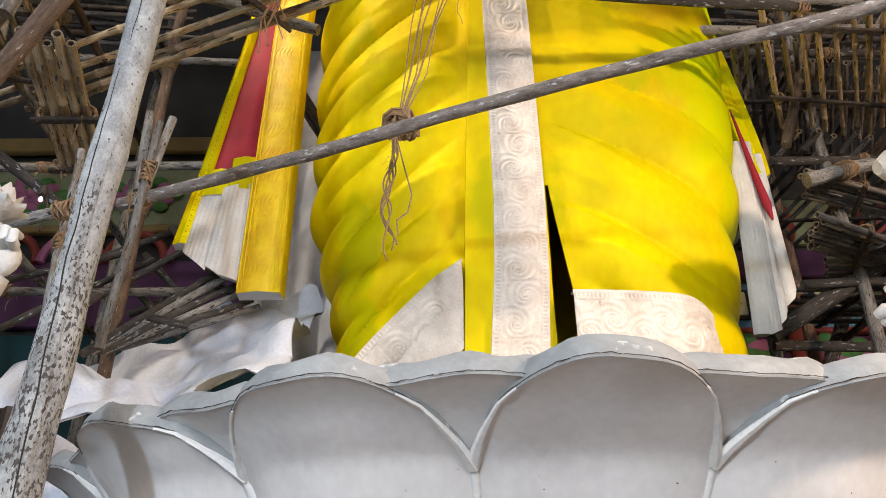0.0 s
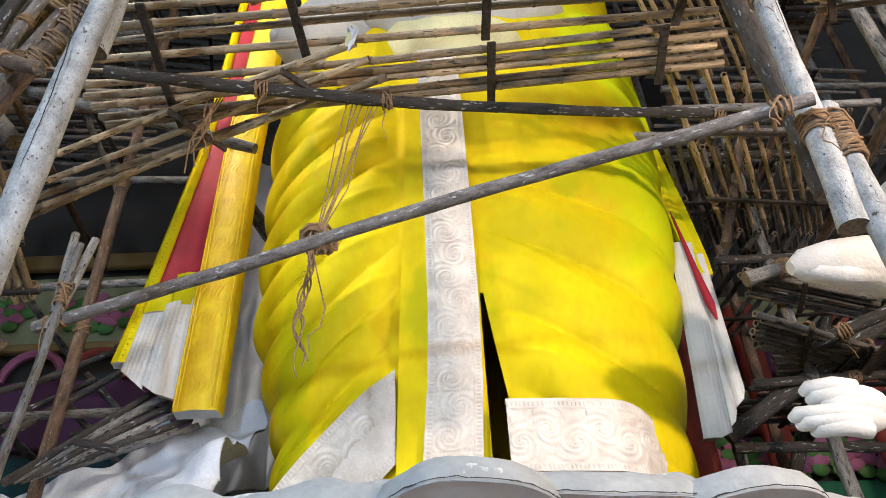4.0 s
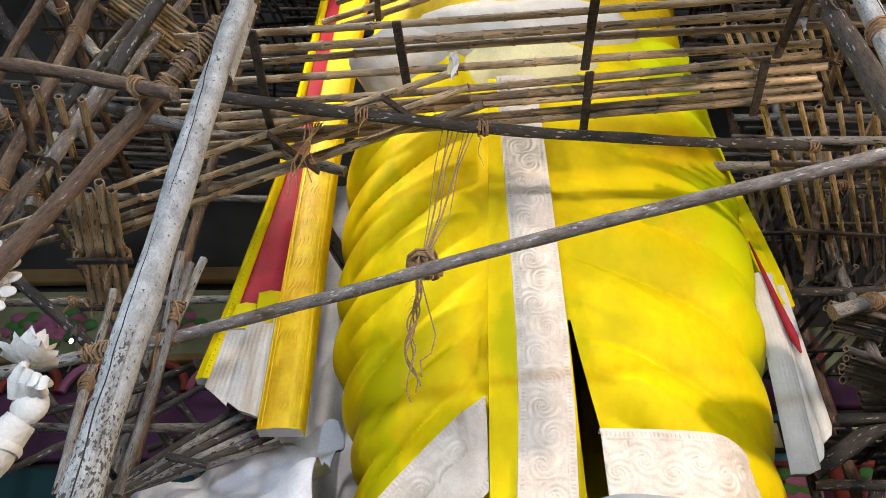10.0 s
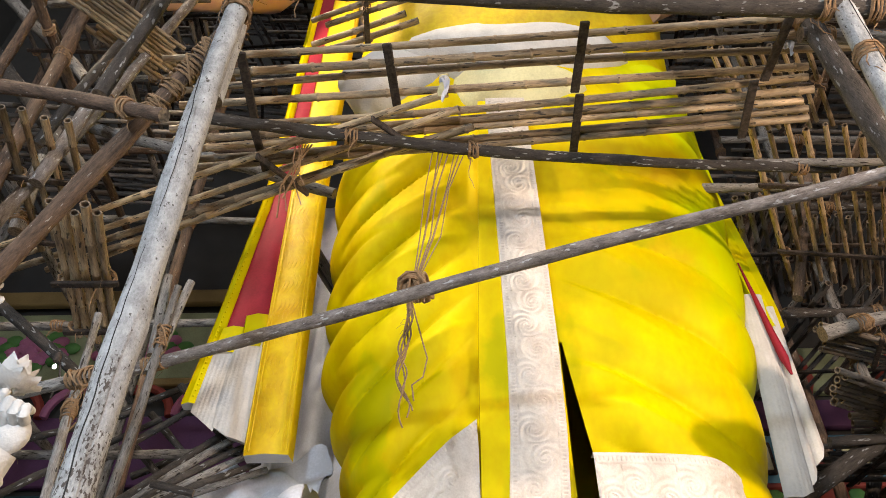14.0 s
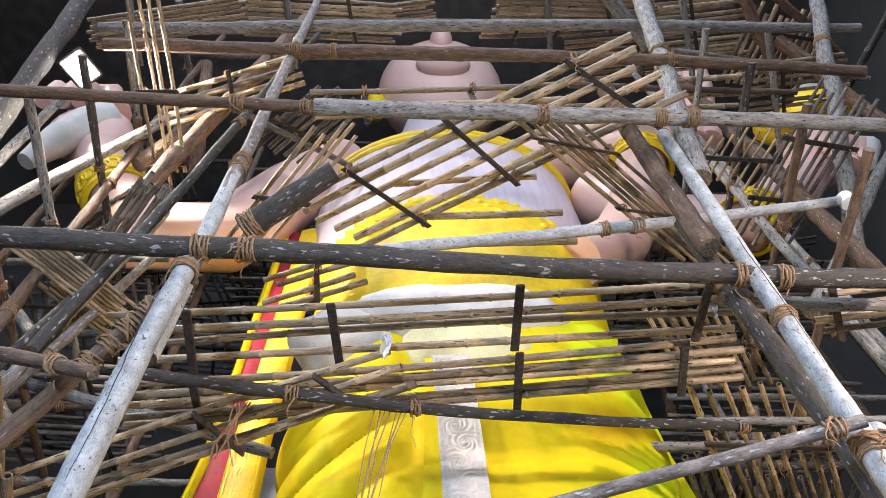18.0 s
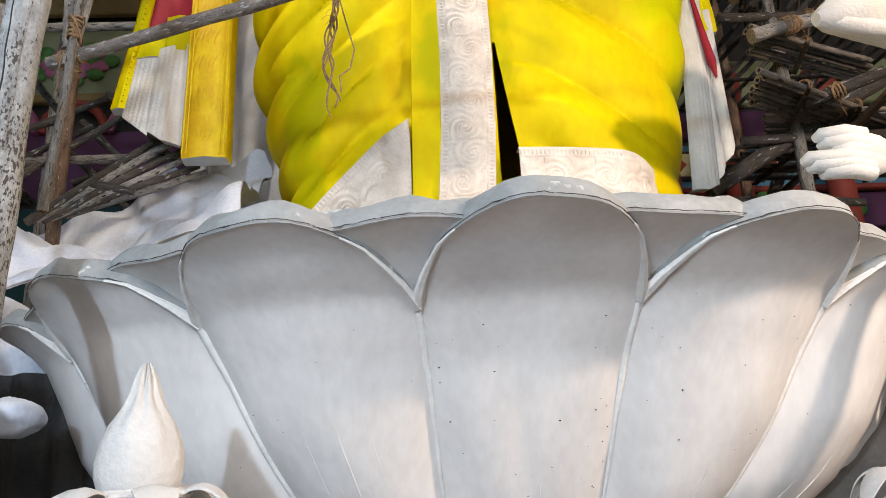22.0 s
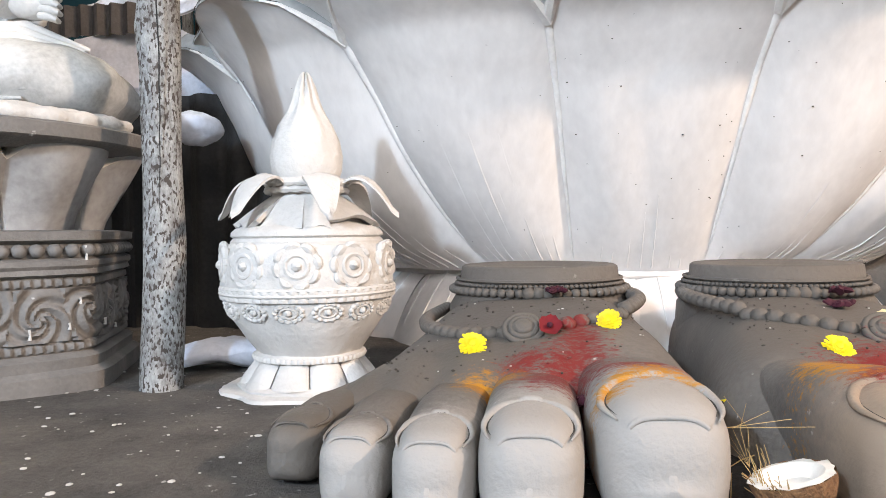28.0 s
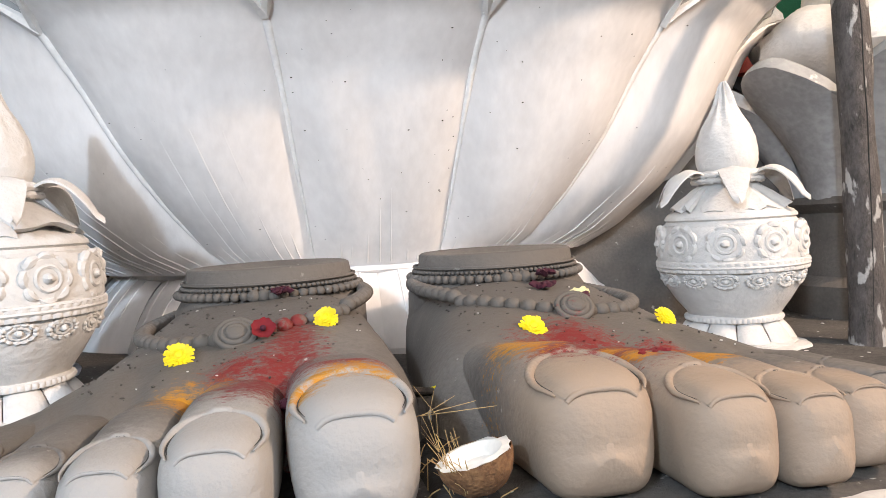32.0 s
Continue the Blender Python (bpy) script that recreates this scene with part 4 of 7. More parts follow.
# waist cloth, belly and ornate belt, chest
def ring(z, cx, a, b, cy, n=64, lump=0.0):
    return [V((cx + a * math.cos(t), cy + b * math.sin(t) * (1.0), z + lump * math.sin(3 * t))) for t in (2 * math.pi * k / n for k in range(n))]
S.grid([ring(5.55, .69, 1.42, .96, 4.95), ring(5.9, .69, 1.5, 1.02, 4.95), ring(6.3, .69, 1.52, 1.06, 4.95), ring(6.75, .69, 1.5, 1.05, 4.95)], YEL, wrap=True)
S.ball((0.62, 4.1, 5.9), (0.62, 0.22, 0.42), CRM, 24, 12, wobble=0.12)
S.ball((0.55, 4.08, 6.32), (1.05, 0.32, 0.4), WHT, 30, 14, wobble=0.15)
S.ball((-0.42, 4.2, 6.12), (0.55, 0.3, 0.45), WHT, 22, 12, wobble=0.15)
S.ball((1.5, 4.25, 6.1), (0.6, 0.2, 0.3), YEL, 20, 10, wobble=0.15)
S.ball((0.68, 4.55, 7.4), (1.55, 0.9, 1.6), GLD, 44, 26)
for k in range(150):
    a, e = 2 * math.pi * ((k * 0.618) % 1), 0.15 + 1.2 * (k / 150)
    p = V((math.cos(a) * math.cos(e) * 1.55, -abs(math.sin(a)) * math.cos(e) * 0.9, math.sin(e) * 1.6)) + V((0.68, 4.55, 7.4))
    S.ball(p, (0.06, 0.025, 0.05), GLD, 7, 5)
S.grid([ring(6.7, .69, 1.45, 1.0, 4.95), ring(7.4, .69, 1.5, 0.95, 4.95), ring(8.2, .69, 1.72, 1.0, 4.95), ring(9.0, .69, 1.82, 1.05, 4.95), ring(10.2, .69, 1.8, 1.05, 4.95), ring(10.8, .69, 1.68, .95, 4.95), ring(11.4, .69, 1.35, .8, 5.0), ring(11.9, .69, .8, .6, 5.0), ring(13.2, .72, .62, .55, 5.0)], SHR, wrap=True)
# golden hem along the neckline, with a beaded edge
for zc, a0, b0, rad in ((10.35, 1.78, 1.04, 0.06), (10.47, 1.77, 1.02, 0.09), (10.6, 1.74, 0.99, 0.06)):
    S.tube([(0.69 + a0 * math.cos(a), 4.95 + b0 * math.sin(a), zc + 0.25 * abs(math.cos(a)) ** 2 * -1.0) for a in (math.pi * (1 + i / 30) for i in range(31))], rad, 9, GLD)
# head with plain face
S.ball((0.8, 4.75, 14.5), (1.2, 1.0, 1.35), SKN, 34, 24)
S.ball((0.8, 3.95, 13.8), (0.5, 0.28, 0.3), SKN, 20, 12)
S.ball((0.8, 3.8, 14.7), (0.22, 0.3, 0.32), SKN, 16, 10)
S.ball((0.8, 5.2, 16.0), (1.1, 0.9, 1.3), GLD, 30, 18)
for sx in (-1, 1):
    S.ball((0.8 + sx * 1.22, 4.8, 14.0), (0.2, 0.25, 0.55), GLD, 14, 10)

def limb(path, radii, slot=SKN, sides=18):
    S.tube(path, radii, sides, slot)

# arms with broad armlets
def bangle(at, along_to, radius, wide):
    """A broad golden armlet with a row of round bosses."""
    m = along(V(at), V(along_to))
    rows = []
    for r, z in ((0.94, -0.5), (1.08, -0.46), (1.1, -0.36), (1.04, -0.32), (1.04, 0.32), (1.1, 0.36), (1.08, 0.46), (0.94, 0.5)):
        rows.append([m @ V((radius * r * math.cos(a), radius * r * math.sin(a), wide * z)) for a in (2 * math.pi * k / 30 for k in range(30))])
    S.grid(rows, GLD, wrap=True)
    for k in range(16):
        a = 2 * math.pi * k / 16
        e, f, o = V((math.cos(a), math.sin(a), 0)), V((-math.sin(a), math.cos(a), 0)), V((0, 0, 1))
        S.tube([m @ (e * radius * 1.05 + f * wide * 0.24 * math.cos(b) + o * wide * 0.24 * math.sin(b)) for b in (6.2832 * i / 10 for i in range(11))], wide * 0.05, 5, GLD)

limb([(2.0, 4.8, 11.2), (3.1, 4.5, 11.3), (3.55, 4.25, 10.6), (3.3, 4.2, 9.7), (2.98, 4.2, 8.68), (2.5, 4.1, 7.75), (1.9, 4.0, 7.2)], [0.5, 0.5, 0.42, 0.36, 0.36, 0.34, 0.3])
bangle((3.42, 4.2, 10.05), (3.75, 4.25, 11.2), 0.41, 0.42)
limb([(-0.8, 4.7, 10.9), (-1.5, 4.6, 9.8), (-2.0, 4.3, 8.2), (-2.6, 3.8, 7.4), (-3.17, 3.7, 8.27), (-3.6, 3.6, 9.0)], [0.5, 0.48, 0.42, 0.38, 0.33, 0.3])
bangle((-3.13, 3.7, 8.2), (-3.6, 3.6, 9.0), 0.34, 0.42)
# raised hand: palm and bent fingers
S.ball((-3.75, 3.5, 9.35), (0.5, 0.3, 0.55), SKN, 20, 14, turn=Euler((0, -0.5, 0)).to_matrix())
limb([(-3.55, 3.35, 9.5), (-3.7, 3.3, 9.2), (-3.83, 3.3, 8.7), (-4.01, 3.35, 8.22)], [0.22, 0.2, 0.19, 0.1], WHT, 14)
for k in range(3):
    limb([(-3.95 + 0.2 * k, 3.4, 9.75), (-4.15 + 0.2 * k, 3.3, 10.2), (-4.3 + 0.2 * k, 3.2, 10.0), (-4.32 + 0.22 * k, 3.15, 9.55)], [0.19, 0.18, 0.16, 0.1], SKN, 12)
# second pair of arms on the other side
limb([(2.9, 4.9, 10.4), (3.6, 4.6, 9.0), (4.2, 4.1, 8.2), (4.9, 3.9, 8.7), (5.4, 3.8, 9.2)], [0.45, 0.42, 0.36, 0.33, 0.3])
bangle((4.2, 4.05, 8.15), (4.9, 3.9, 8.7), 0.36, 0.34)
S.ball((5.55, 3.8, 9.35), (0.45, 0.3, 0.5), SKN, 20, 14)
for k in range(4):
    limb([(5.75 - 0.12 * k, 3.6, 9.3 + 0.1 * k), (5.75 - 0.1 * k, 3.4, 8.8), (5.5 - 0.1 * k, 3.4, 8.35)], [0.17, 0.16, 0.09], WHT if k == 0 else SKN, 12)
S.ball((5.27, 3.7, 10.2), (0.28, 0.24, 0.26), GLD, 16, 10)
S.lathe([(0.2, -0.35), (0.46, -0.3), (0.5, -0.1), (0.42, 0.05), (0.48, 0.2), (0.3, 0.4), (0.05, 0.45)], (6.3, 3.9, 11.0), 24, GLD)
S.ball((6.3, 3.8, 11.3), (0.5, 0.4, 0.14), WHT, 18, 8)
for k in range(3):
    limb([(4.05 + 0.22 * k, 4.0, 10.4), (4.25 + 0.22 * k, 3.9, 11.3), (4.6 + 0.22 * k, 3.85, 12.4), (4.9 + 0.22 * k, 3.8, 13.4)], [0.2, 0.2, 0.19, 0.12], SKN, 12)

statue = alone("standing_statue", S, [M_YELLOW, M_WHITE, M_RED, M_GOLD, M_SKIN, M_SHEER, M_CREAM, M_BLACK, M_EMBOSS], "giant standing statue in a yellow dhoti with white embossed borders", "statue", sharp=55)

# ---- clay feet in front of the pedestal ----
# lit tints put front light on the toes; dust also paints instep shade
P_DUST_SHADE, P_LIT_WASH, P_LIT_TAN = (0.1, 0.087, 0.074), (0.33, 0.308, 0.285), (0.3, 0.225, 0.165)
P_RED, P_ORANGE = (0.155, 0.008, 0.006), (0.4, 0.17, 0.0)
def powdered(name, patches):
    """Grey clay with patches of coloured powder, dust and painted-in light and shade: (x, y, radius, colour)."""
    m = M_CLAY.copy()
    m.name = name
    nt = m.node_tree
    nodes, link = nt.nodes, nt.links.new
    bsdf = nodes["Principled BSDF"]
    colour = bsdf.inputs["Base Color"].links[0].from_socket
    tex, grain, streak, turned = (nodes.new("ShaderNode" + n) for n in ("TexCoord", "TexNoise", "TexNoise", "Mapping"))
    for noise_node, size in ((grain, 38), (streak, 55)):
        noise_node.inputs["Scale"].default_value, noise_node.inputs["Detail"].default_value = size, 15
        noise_node.inputs["Roughness"].default_value = 0.78
    link(tex.outputs["Object"], grain.inputs["Vector"])
    turned.inputs["Rotation"].default_value, turned.inputs["Scale"].default_value = (0, 0, 0.5), (0.75, 1.5, 1.0)
    link(tex.outputs["Object"], turned.inputs["Vector"])
    link(turned.outputs[0], streak.inputs["Vector"])
    for x, y, rad, col in patches:
        dist = nodes.new("ShaderNodeVectorMath")
        dist.operation = "DISTANCE"
        flat = nodes.new("ShaderNodeVectorMath")
        flat.operation, flat.inputs[1].default_value = "MULTIPLY", (1, 1, 0)
        link(tex.outputs["Object"], flat.inputs[0])
        link(flat.outputs[0], dist.inputs[0])
        dist.inputs[1].default_value = (x, y, 0)
        away = nodes.new("ShaderNodeMath")
        away.operation, away.inputs[1].default_value = "DIVIDE", rad
        link(dist.outputs["Value"], away.inputs[0])
        rough_edge = nodes.new("ShaderNodeMath")
        powder = col in (P_RED, P_ORANGE)
        rough_edge.operation, rough_edge.inputs[1].default_value = "MULTIPLY_ADD", 4.8 if powder else 0.9
        link((streak if powder else grain).outputs["Fac"], rough_edge.inputs[0])
        link(away.outputs[0], rough_edge.inputs[2])
        cut = nodes.new("ShaderNodeMapRange")
        for key, v in (("From Min", 2.62 if powder else 0.95), ("From Max", 3.4 if powder else 1.75), ("To Min", 0.95), ("To Max", 0.0)):
            cut.inputs[key].default_value = v
        link(rough_edge.outputs[0], cut.inputs[0])
        mix = nodes.new("ShaderNodeMix")
        mix.data_type = "RGBA"
        link(cut.outputs[0], mix.inputs["Factor"])
        link(colour, mix.inputs["A"])
        mix.inputs["B"].default_value = (*col, 1)
        colour = mix.outputs["Result"]
    link(colour, bsdf.inputs["Base Color"])
    return m

M_FOOT_A = powdered("clay_with_powder_a", [(0.25, 0.95, 0.24, P_LIT_WASH), (0.045, 0.93, 0.2, P_LIT_WASH), (-0.11, 0.92, 0.14, P_LIT_WASH), (-0.26, 0.96, 0.1, P_LIT_WASH), (0.05, 1.75, 0.3, P_DUST_SHADE), (-0.1, 1.45, 0.2, P_DUST_SHADE), (-0.3, 1.3, 0.14, P_DUST_SHADE), (-0.36, 1.12, 0.07, P_DUST_SHADE),
    (0.14, 1.54, 0.06, P_RED), (0.15, 1.47, 0.07, P_RED), (0.13, 1.38, 0.1, P_RED), (0.09, 1.27, 0.11, P_RED), (0.075, 1.2, 0.085, P_RED), (0.21, 1.22, 0.075, P_RED), (0.27, 1.2, 0.07, P_RED), (0.02, 1.36, 0.06, P_RED),
    (-0.045, 1.275, 0.08, P_ORANGE), (0.17, 1.06, 0.036, P_ORANGE), (0.19, 1.11, 0.04, P_ORANGE), (0.225, 1.14, 0.044, P_ORANGE), (0.27, 1.145, 0.046, P_ORANGE), (0.315, 1.12, 0.044, P_ORANGE)])
M_FOOT_B = powdered("clay_with_powder_b", [(0.57, 0.96, 0.2, P_LIT_TAN), (0.77, 0.93, 0.18, P_LIT_TAN), (0.95, 0.95, 0.18, P_LIT_TAN), (1.1, 1.0, 0.14, P_LIT_TAN), (0.77, 1.75, 0.3, P_DUST_SHADE), (0.85, 1.45, 0.22, P_DUST_SHADE), (0.6, 1.5, 0.14, P_DUST_SHADE), (1.05, 1.4, 0.12, P_DUST_SHADE),
    (0.74, 1.37, 0.12, P_RED), (0.72, 1.26, 0.15, P_RED), (0.72, 1.18, 0.09, P_RED), (0.81, 1.25, 0.13, P_RED), (0.88, 1.25, 0.11, P_RED), (0.63, 1.16, 0.07, P_RED), (0.64, 1.3, 0.07, P_RED), (0.93, 1.3, 0.06, P_RED),
    (0.6, 1.215, 0.07, P_ORANGE), (0.565, 1.23, 0.045, P_ORANGE), (0.585, 1.28, 0.05, P_ORANGE), (0.785, 1.255, 0.045, P_ORANGE), (0.8, 1.17, 0.04, P_ORANGE), (0.94, 1.22, 0.075, P_ORANGE), (0.99, 1.2, 0.055, P_ORANGE), (0.7, 1.3, 0.03, P_ORANGE)])

MID = 0.41
def foot(side, name, mat, label):
    """side -1 as seen on the viewer's left, +1 its mirror image."""
    g = Geo()
    # the toes of the other foot bend outwards
    splay = lambda y: 0.078 * (lambda t: t * t * (3 - 2 * t))(max(0, min(1, (1.5 - y) / 0.5)))
    flip = lambda p: V((p[0] if side < 0 else 2 * MID - p[0] + splay(p[1]), p[1], p[2]))
    # sole to instep: y, x centre, half width, crest height
    spine = ((2.52, 0.055, 0.12, 0.12), (2.45, 0.055, 0.22, 0.21), (2.32, 0.05, 0.29, 0.236), (2.15, 0.045, 0.315, 0.24), (2.0, 0.04, 0.325, 0.243), (1.88, 0.032, 0.335, 0.24), (1.76, 0.022, 0.35, 0.231), (1.65, 0.012, 0.37, 0.219), (1.55, 0.0, 0.39, 0.206), (1.46, -0.012, 0.41, 0.19), (1.38, -0.02, 0.42, 0.17), (1.30, -0.03, 0.41, 0.135), (1.24, -0.03, 0.38, 0.09), (1.19, -0.03, 0.34, 0.03))

    def level(x, y):
        """Height of the clay at a place, for the left foot."""
        for (y0, c0, w0, h0), (y1, c1, w1, h1) in zip(spine, spine[1:]):
            if y0 >= y >= y1:
                t = (y0 - y) / (y0 - y1)
                cx, w, h = c0 + (c1 - c0) * t, w0 + (w1 - w0) * t, h0 + (h1 - h0) * t
                return h * arch((x - cx) / w, y)
        return 0.0

    def arch(u, y):
        fore = max(0, min(1, (2.0 - y) / 0.4))
        top = 0.1 + 0.28 * fore
        if u > top:
            v = min(1, (u - top) / (1 - top))
            return (1 - v ** 3.2) ** 0.42
        v = min(1, (top - u) / (1 + top))
        return (1 - (0.1 + 0.32 * fore) * v ** 1.4) * (1 - v ** (5 + 2 * fore)) ** 0.45

    rows = []
    fine_spine = []
    for p0, p1 in zip(spine, spine[1:]):
        fine_spine += [tuple(p0[i] + (p1[i] - p0[i]) * t / 3 for i in range(4)) for t in range(3)]
    for y, cx, w, h in fine_spine + [spine[-1]]:
        row = []
        for k in range(57):
            a = math.pi * k / 56
            u = -math.copysign(abs(math.cos(a)) ** 0.8, math.cos(a))
            x = cx + w * u
            hh = h * arch(u, y)
            fur = max(0, min(1, (1.55 - y) / 0.22)) * (1 - u * u)
            for gx in (0.14, -0.03, -0.17, -0.29):
                hh -= 0.024 * fur * math.exp(-((x - gx) / 0.03) ** 2)
            row.append(flip((x, y, max(0, hh + 0.004 * noise.noise(V((x * 8, y * 8, side)))))))
        rows.append(row)
    g.grid(rows)
    # open ankle stump with a rim
    c = flip((0.055, 2.17, 0))
    g.lathe([(0.29, 0.05), (0.285, 0.2), (0.262, 0.236), (0.25, 0.262), (0.243, 0.318), (0.234, 0.324), (0.214, 0.318), (0.18, 0.322), (0.155, 0.31), (0.02, 0.312)], c, 56, wobble=lambda a, z: 0.004 * math.sin(3 * a + z * 9))
    # beaded anklet: a cord of small beads over a row of flat ones
    for r, z, n, b in ((0.259, 0.269, 110, (0.0075, 0.0075, 0.006)), (0.272, 0.25, 64, (0.0145, 0.0145, 0.013))):
        for k in range(n):
            a = 2 * math.pi * k / n
            big = 1.5 if n == 64 and k in (47, 48, 49) else 1.0
            g.ball((c.x + r * math.cos(a), c.y + r * math.sin(a), z), tuple(big * q for q in b), 0, 7, 5)
    g.tube([(c.x + 0.258 * math.cos(a), c.y + 0.258 * math.sin(a), 0.282) for a in (2 * math.pi * k / 40 for k in range(41))], 0.006, 5)
    # heavy garland of beads lying over the instep, with a rosette
    turnsq = [(-0.255, 2.3), (-0.275, 2.1), (-0.268, 1.92), (-0.225, 1.74), (-0.12, 1.585), (0.02, 1.525), (0.16, 1.575), (0.265, 1.70), (0.325, 1.88), (0.335, 2.05), (0.31, 2.25)]
    run = []
    for i in range(len(turnsq) - 1):
        q = [V((*turnsq[max(0, min(len(turnsq) - 1, j))], 0)) for j in (i - 1, i, i + 1, i + 2)]
        for k in range(20):
            t = k / 20
            run.append(0.5 * (2 * q[1] + (q[2] - q[0]) * t + (2 * q[0] - 5 * q[1] + 4 * q[2] - q[3]) * t * t + (3 * q[1] - q[0] - 3 * q[2] + q[3]) * t ** 3))
    last, gone = None, 0.0
    for p in run:
        gone += (p - last).length if last else 1
        last = p
        if gone >= 0.034:
            gone = 0.0
            z = level(max(-0.25, min(0.33, p.x)), p.y)
            z = max(z, 0.165 + 0.11 * (p.x + 0.27)) if p.y > 1.7 else z
            if (p.xy - V((0.02, 1.525))).length > 0.04:
                g.ball(flip((p.x, p.y, z + 0.004)), (0.0225, 0.0225, 0.019), 0, 10, 7, wobble=0.12)
    for k in range(3):
        rr = 0.042 - 0.013 * k
        z0 = level(0.02, 1.515) + 0.016
        g.tube([flip((0.02 + rr * math.cos(a), 1.508 - 0.004 * k + rr * 0.6 * math.sin(a), z0 + 0.003 * k + rr * 0.65 * math.sin(a))) for a in (6.2832 * i / 18 for i in range(19))], 0.0085, 7)
    g.ball(flip((0.02, 1.515, level(0.02, 1.515) + 0.014)), (0.04, 0.03, 0.024), 0, 12, 8)
    # grit sprinkled over the instep
    grit = random.Random(5 + side)
    for k in range(190):
        x, y = grit.uniform(-0.3, 0.3), grit.uniform(1.28, 2.0)
        r = grit.uniform(0.0012, 0.0036)
        g.ball(flip((x, y, level(x, y) + 0.3 * r)), (r * grit.uniform(0.8, 1.8), r, 0.7 * r), 2 if k % 9 == 0 else (1 if k % 3 else 0), 6, 4)
    # toes: x at root and tip, tip y, half width, height, root y
    for xr, xt, yt, w, h, root in ((0.235, 0.252, 0.935, 0.114, 0.17, 1.46), (0.045, 0.04, 0.89, 0.091, 0.142, 1.46), (-0.105, -0.115, 0.90, 0.074, 0.12, 1.46), (-0.235, -0.26, 0.965, 0.066, 0.102, 1.48), (-0.345, -0.405, 1.09, 0.06, 0.088, 1.52)):
        span = root - yt
        nose = 0.1 * (w / 0.1) ** 0.5

        def toe(t):
            knuckle = math.exp(-((t - 0.5) / 0.11) ** 2)
            ww = w * (0.9 + 0.1 * math.sin(math.pi * min(1, t * 1.1)) - 0.05 * knuckle)
            hh = h * (0.97 + 0.05 * math.sin(math.pi * (t * 1.25 - 0.25)) + 0.06 * knuckle - 0.13 * max(0, t - 0.55))
            return xr + (xt - xr) * t, root + (yt - root) * t, ww, hh

        steps = [(i / 18 * (1 - nose / span), 0.0) for i in range(18)] + [((1 - nose / span) + nose / span * math.sin(math.pi / 2 * i / 12), math.sin(math.pi / 2 * i / 12)) for i in range(13)]
        rows = []
        for t, e in steps:
            x, y, ww, hh = toe(t)
            end = max(0.0, 1 - e ** 2.8) ** (1 / 2.3)
            low = 0.45 - 0.08 * e
            row = []
            for k in range(40):
                a = 2 * math.pi * k / 40
                cc, ss = math.cos(a), math.sin(a)
                bulge = 1 + 0.05 * e * max(0, -ss)
                rise = hh * low + hh * (1 - low) * (0.04 + 0.96 * end) * ss ** 0.7 if ss >= 0 else hh * low * (1 - (0.3 + 0.7 * end) * abs(ss) ** 0.5)
                row.append(flip((x - ww * bulge * (0.06 + 0.94 * end) * math.copysign(abs(cc) ** (0.7 if ss >= 0 else 0.4), cc), y - 0.012 * e * max(0, -ss), max(0, rise))))
            rows.append(row)
        g.grid(rows, wrap=True)
        g.cap(rows[-1])
        # nail plate ending in a free edge, and the soft fold of skin round it
        rows = []
        nl = 0.145 * (w / 0.1) ** 0.6
        for i in range(19):
            s = i / 18
            y = yt + 0.026 + nl * s
            t = (root - y) / span
            x, _, ww, hh = toe(t)
            e = max(0, (t - (1 - nose / span)) / (nose / span))
            end = max(0.0, 1 - e ** 2.8) ** (1 / 2.3)
            lift = 0.006 * (1 - s) ** 3
            nw = 0.82 * math.sqrt(max(0.02, 1 - (max(0, s - 0.3) / 0.71) ** 2.6)) * (1 - 0.1 * (1 - s) ** 3)
            low = 0.45 - 0.08 * e
            row = []
            for k in range(17):
                u = (-1 + 2 * k / 16) * nw
                top = (1 - abs(u) ** 2.94) ** 0.34
                row.append(flip((x + u * ww * (0.06 + 0.94 * end), y, hh * low + hh * (1 - low) * (0.04 + 0.96 * end) * top + 0.0025 + lift - 0.005 * (abs(u / nw) ** 6))))
            rows.append(row)
        g.grid(rows, 0)
        g.grid([[V(p) + V((0, 0.006, -0.012)) for p in rows[0]], rows[0]], 0)
        g.tube([V(p) + V((0, 0.003, -0.003)) for p in rows[0]], 0.0042 * w / 0.085, 7)
        edge = [V(r[0]) for r in rows] + [V(q) for q in rows[-1][1:-1]] + [V(r[-1]) for r in rows[::-1]]
        mid = sum(edge, V()) / len(edge)
        m = len(edge) - 1
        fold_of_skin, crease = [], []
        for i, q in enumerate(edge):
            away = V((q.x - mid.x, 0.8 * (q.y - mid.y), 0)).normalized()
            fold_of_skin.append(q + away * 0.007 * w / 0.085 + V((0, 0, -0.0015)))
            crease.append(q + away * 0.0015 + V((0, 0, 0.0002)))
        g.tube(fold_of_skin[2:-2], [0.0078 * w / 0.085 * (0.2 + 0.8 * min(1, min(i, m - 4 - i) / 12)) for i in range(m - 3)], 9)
        # dark line painted in for the groove's shade, since the toe is undented
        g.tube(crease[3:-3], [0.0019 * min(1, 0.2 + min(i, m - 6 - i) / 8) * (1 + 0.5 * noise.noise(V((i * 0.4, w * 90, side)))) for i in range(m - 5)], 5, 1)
    g.v = [(x, y, z if z > 0.03 else ground_z(x) + (0.03 - ground_z(x)) * max(0, z) / 0.03) for x, y, z in g.v]
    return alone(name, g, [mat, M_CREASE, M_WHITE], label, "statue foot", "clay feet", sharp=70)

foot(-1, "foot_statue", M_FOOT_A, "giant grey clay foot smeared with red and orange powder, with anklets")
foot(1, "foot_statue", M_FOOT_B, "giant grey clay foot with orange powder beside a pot")

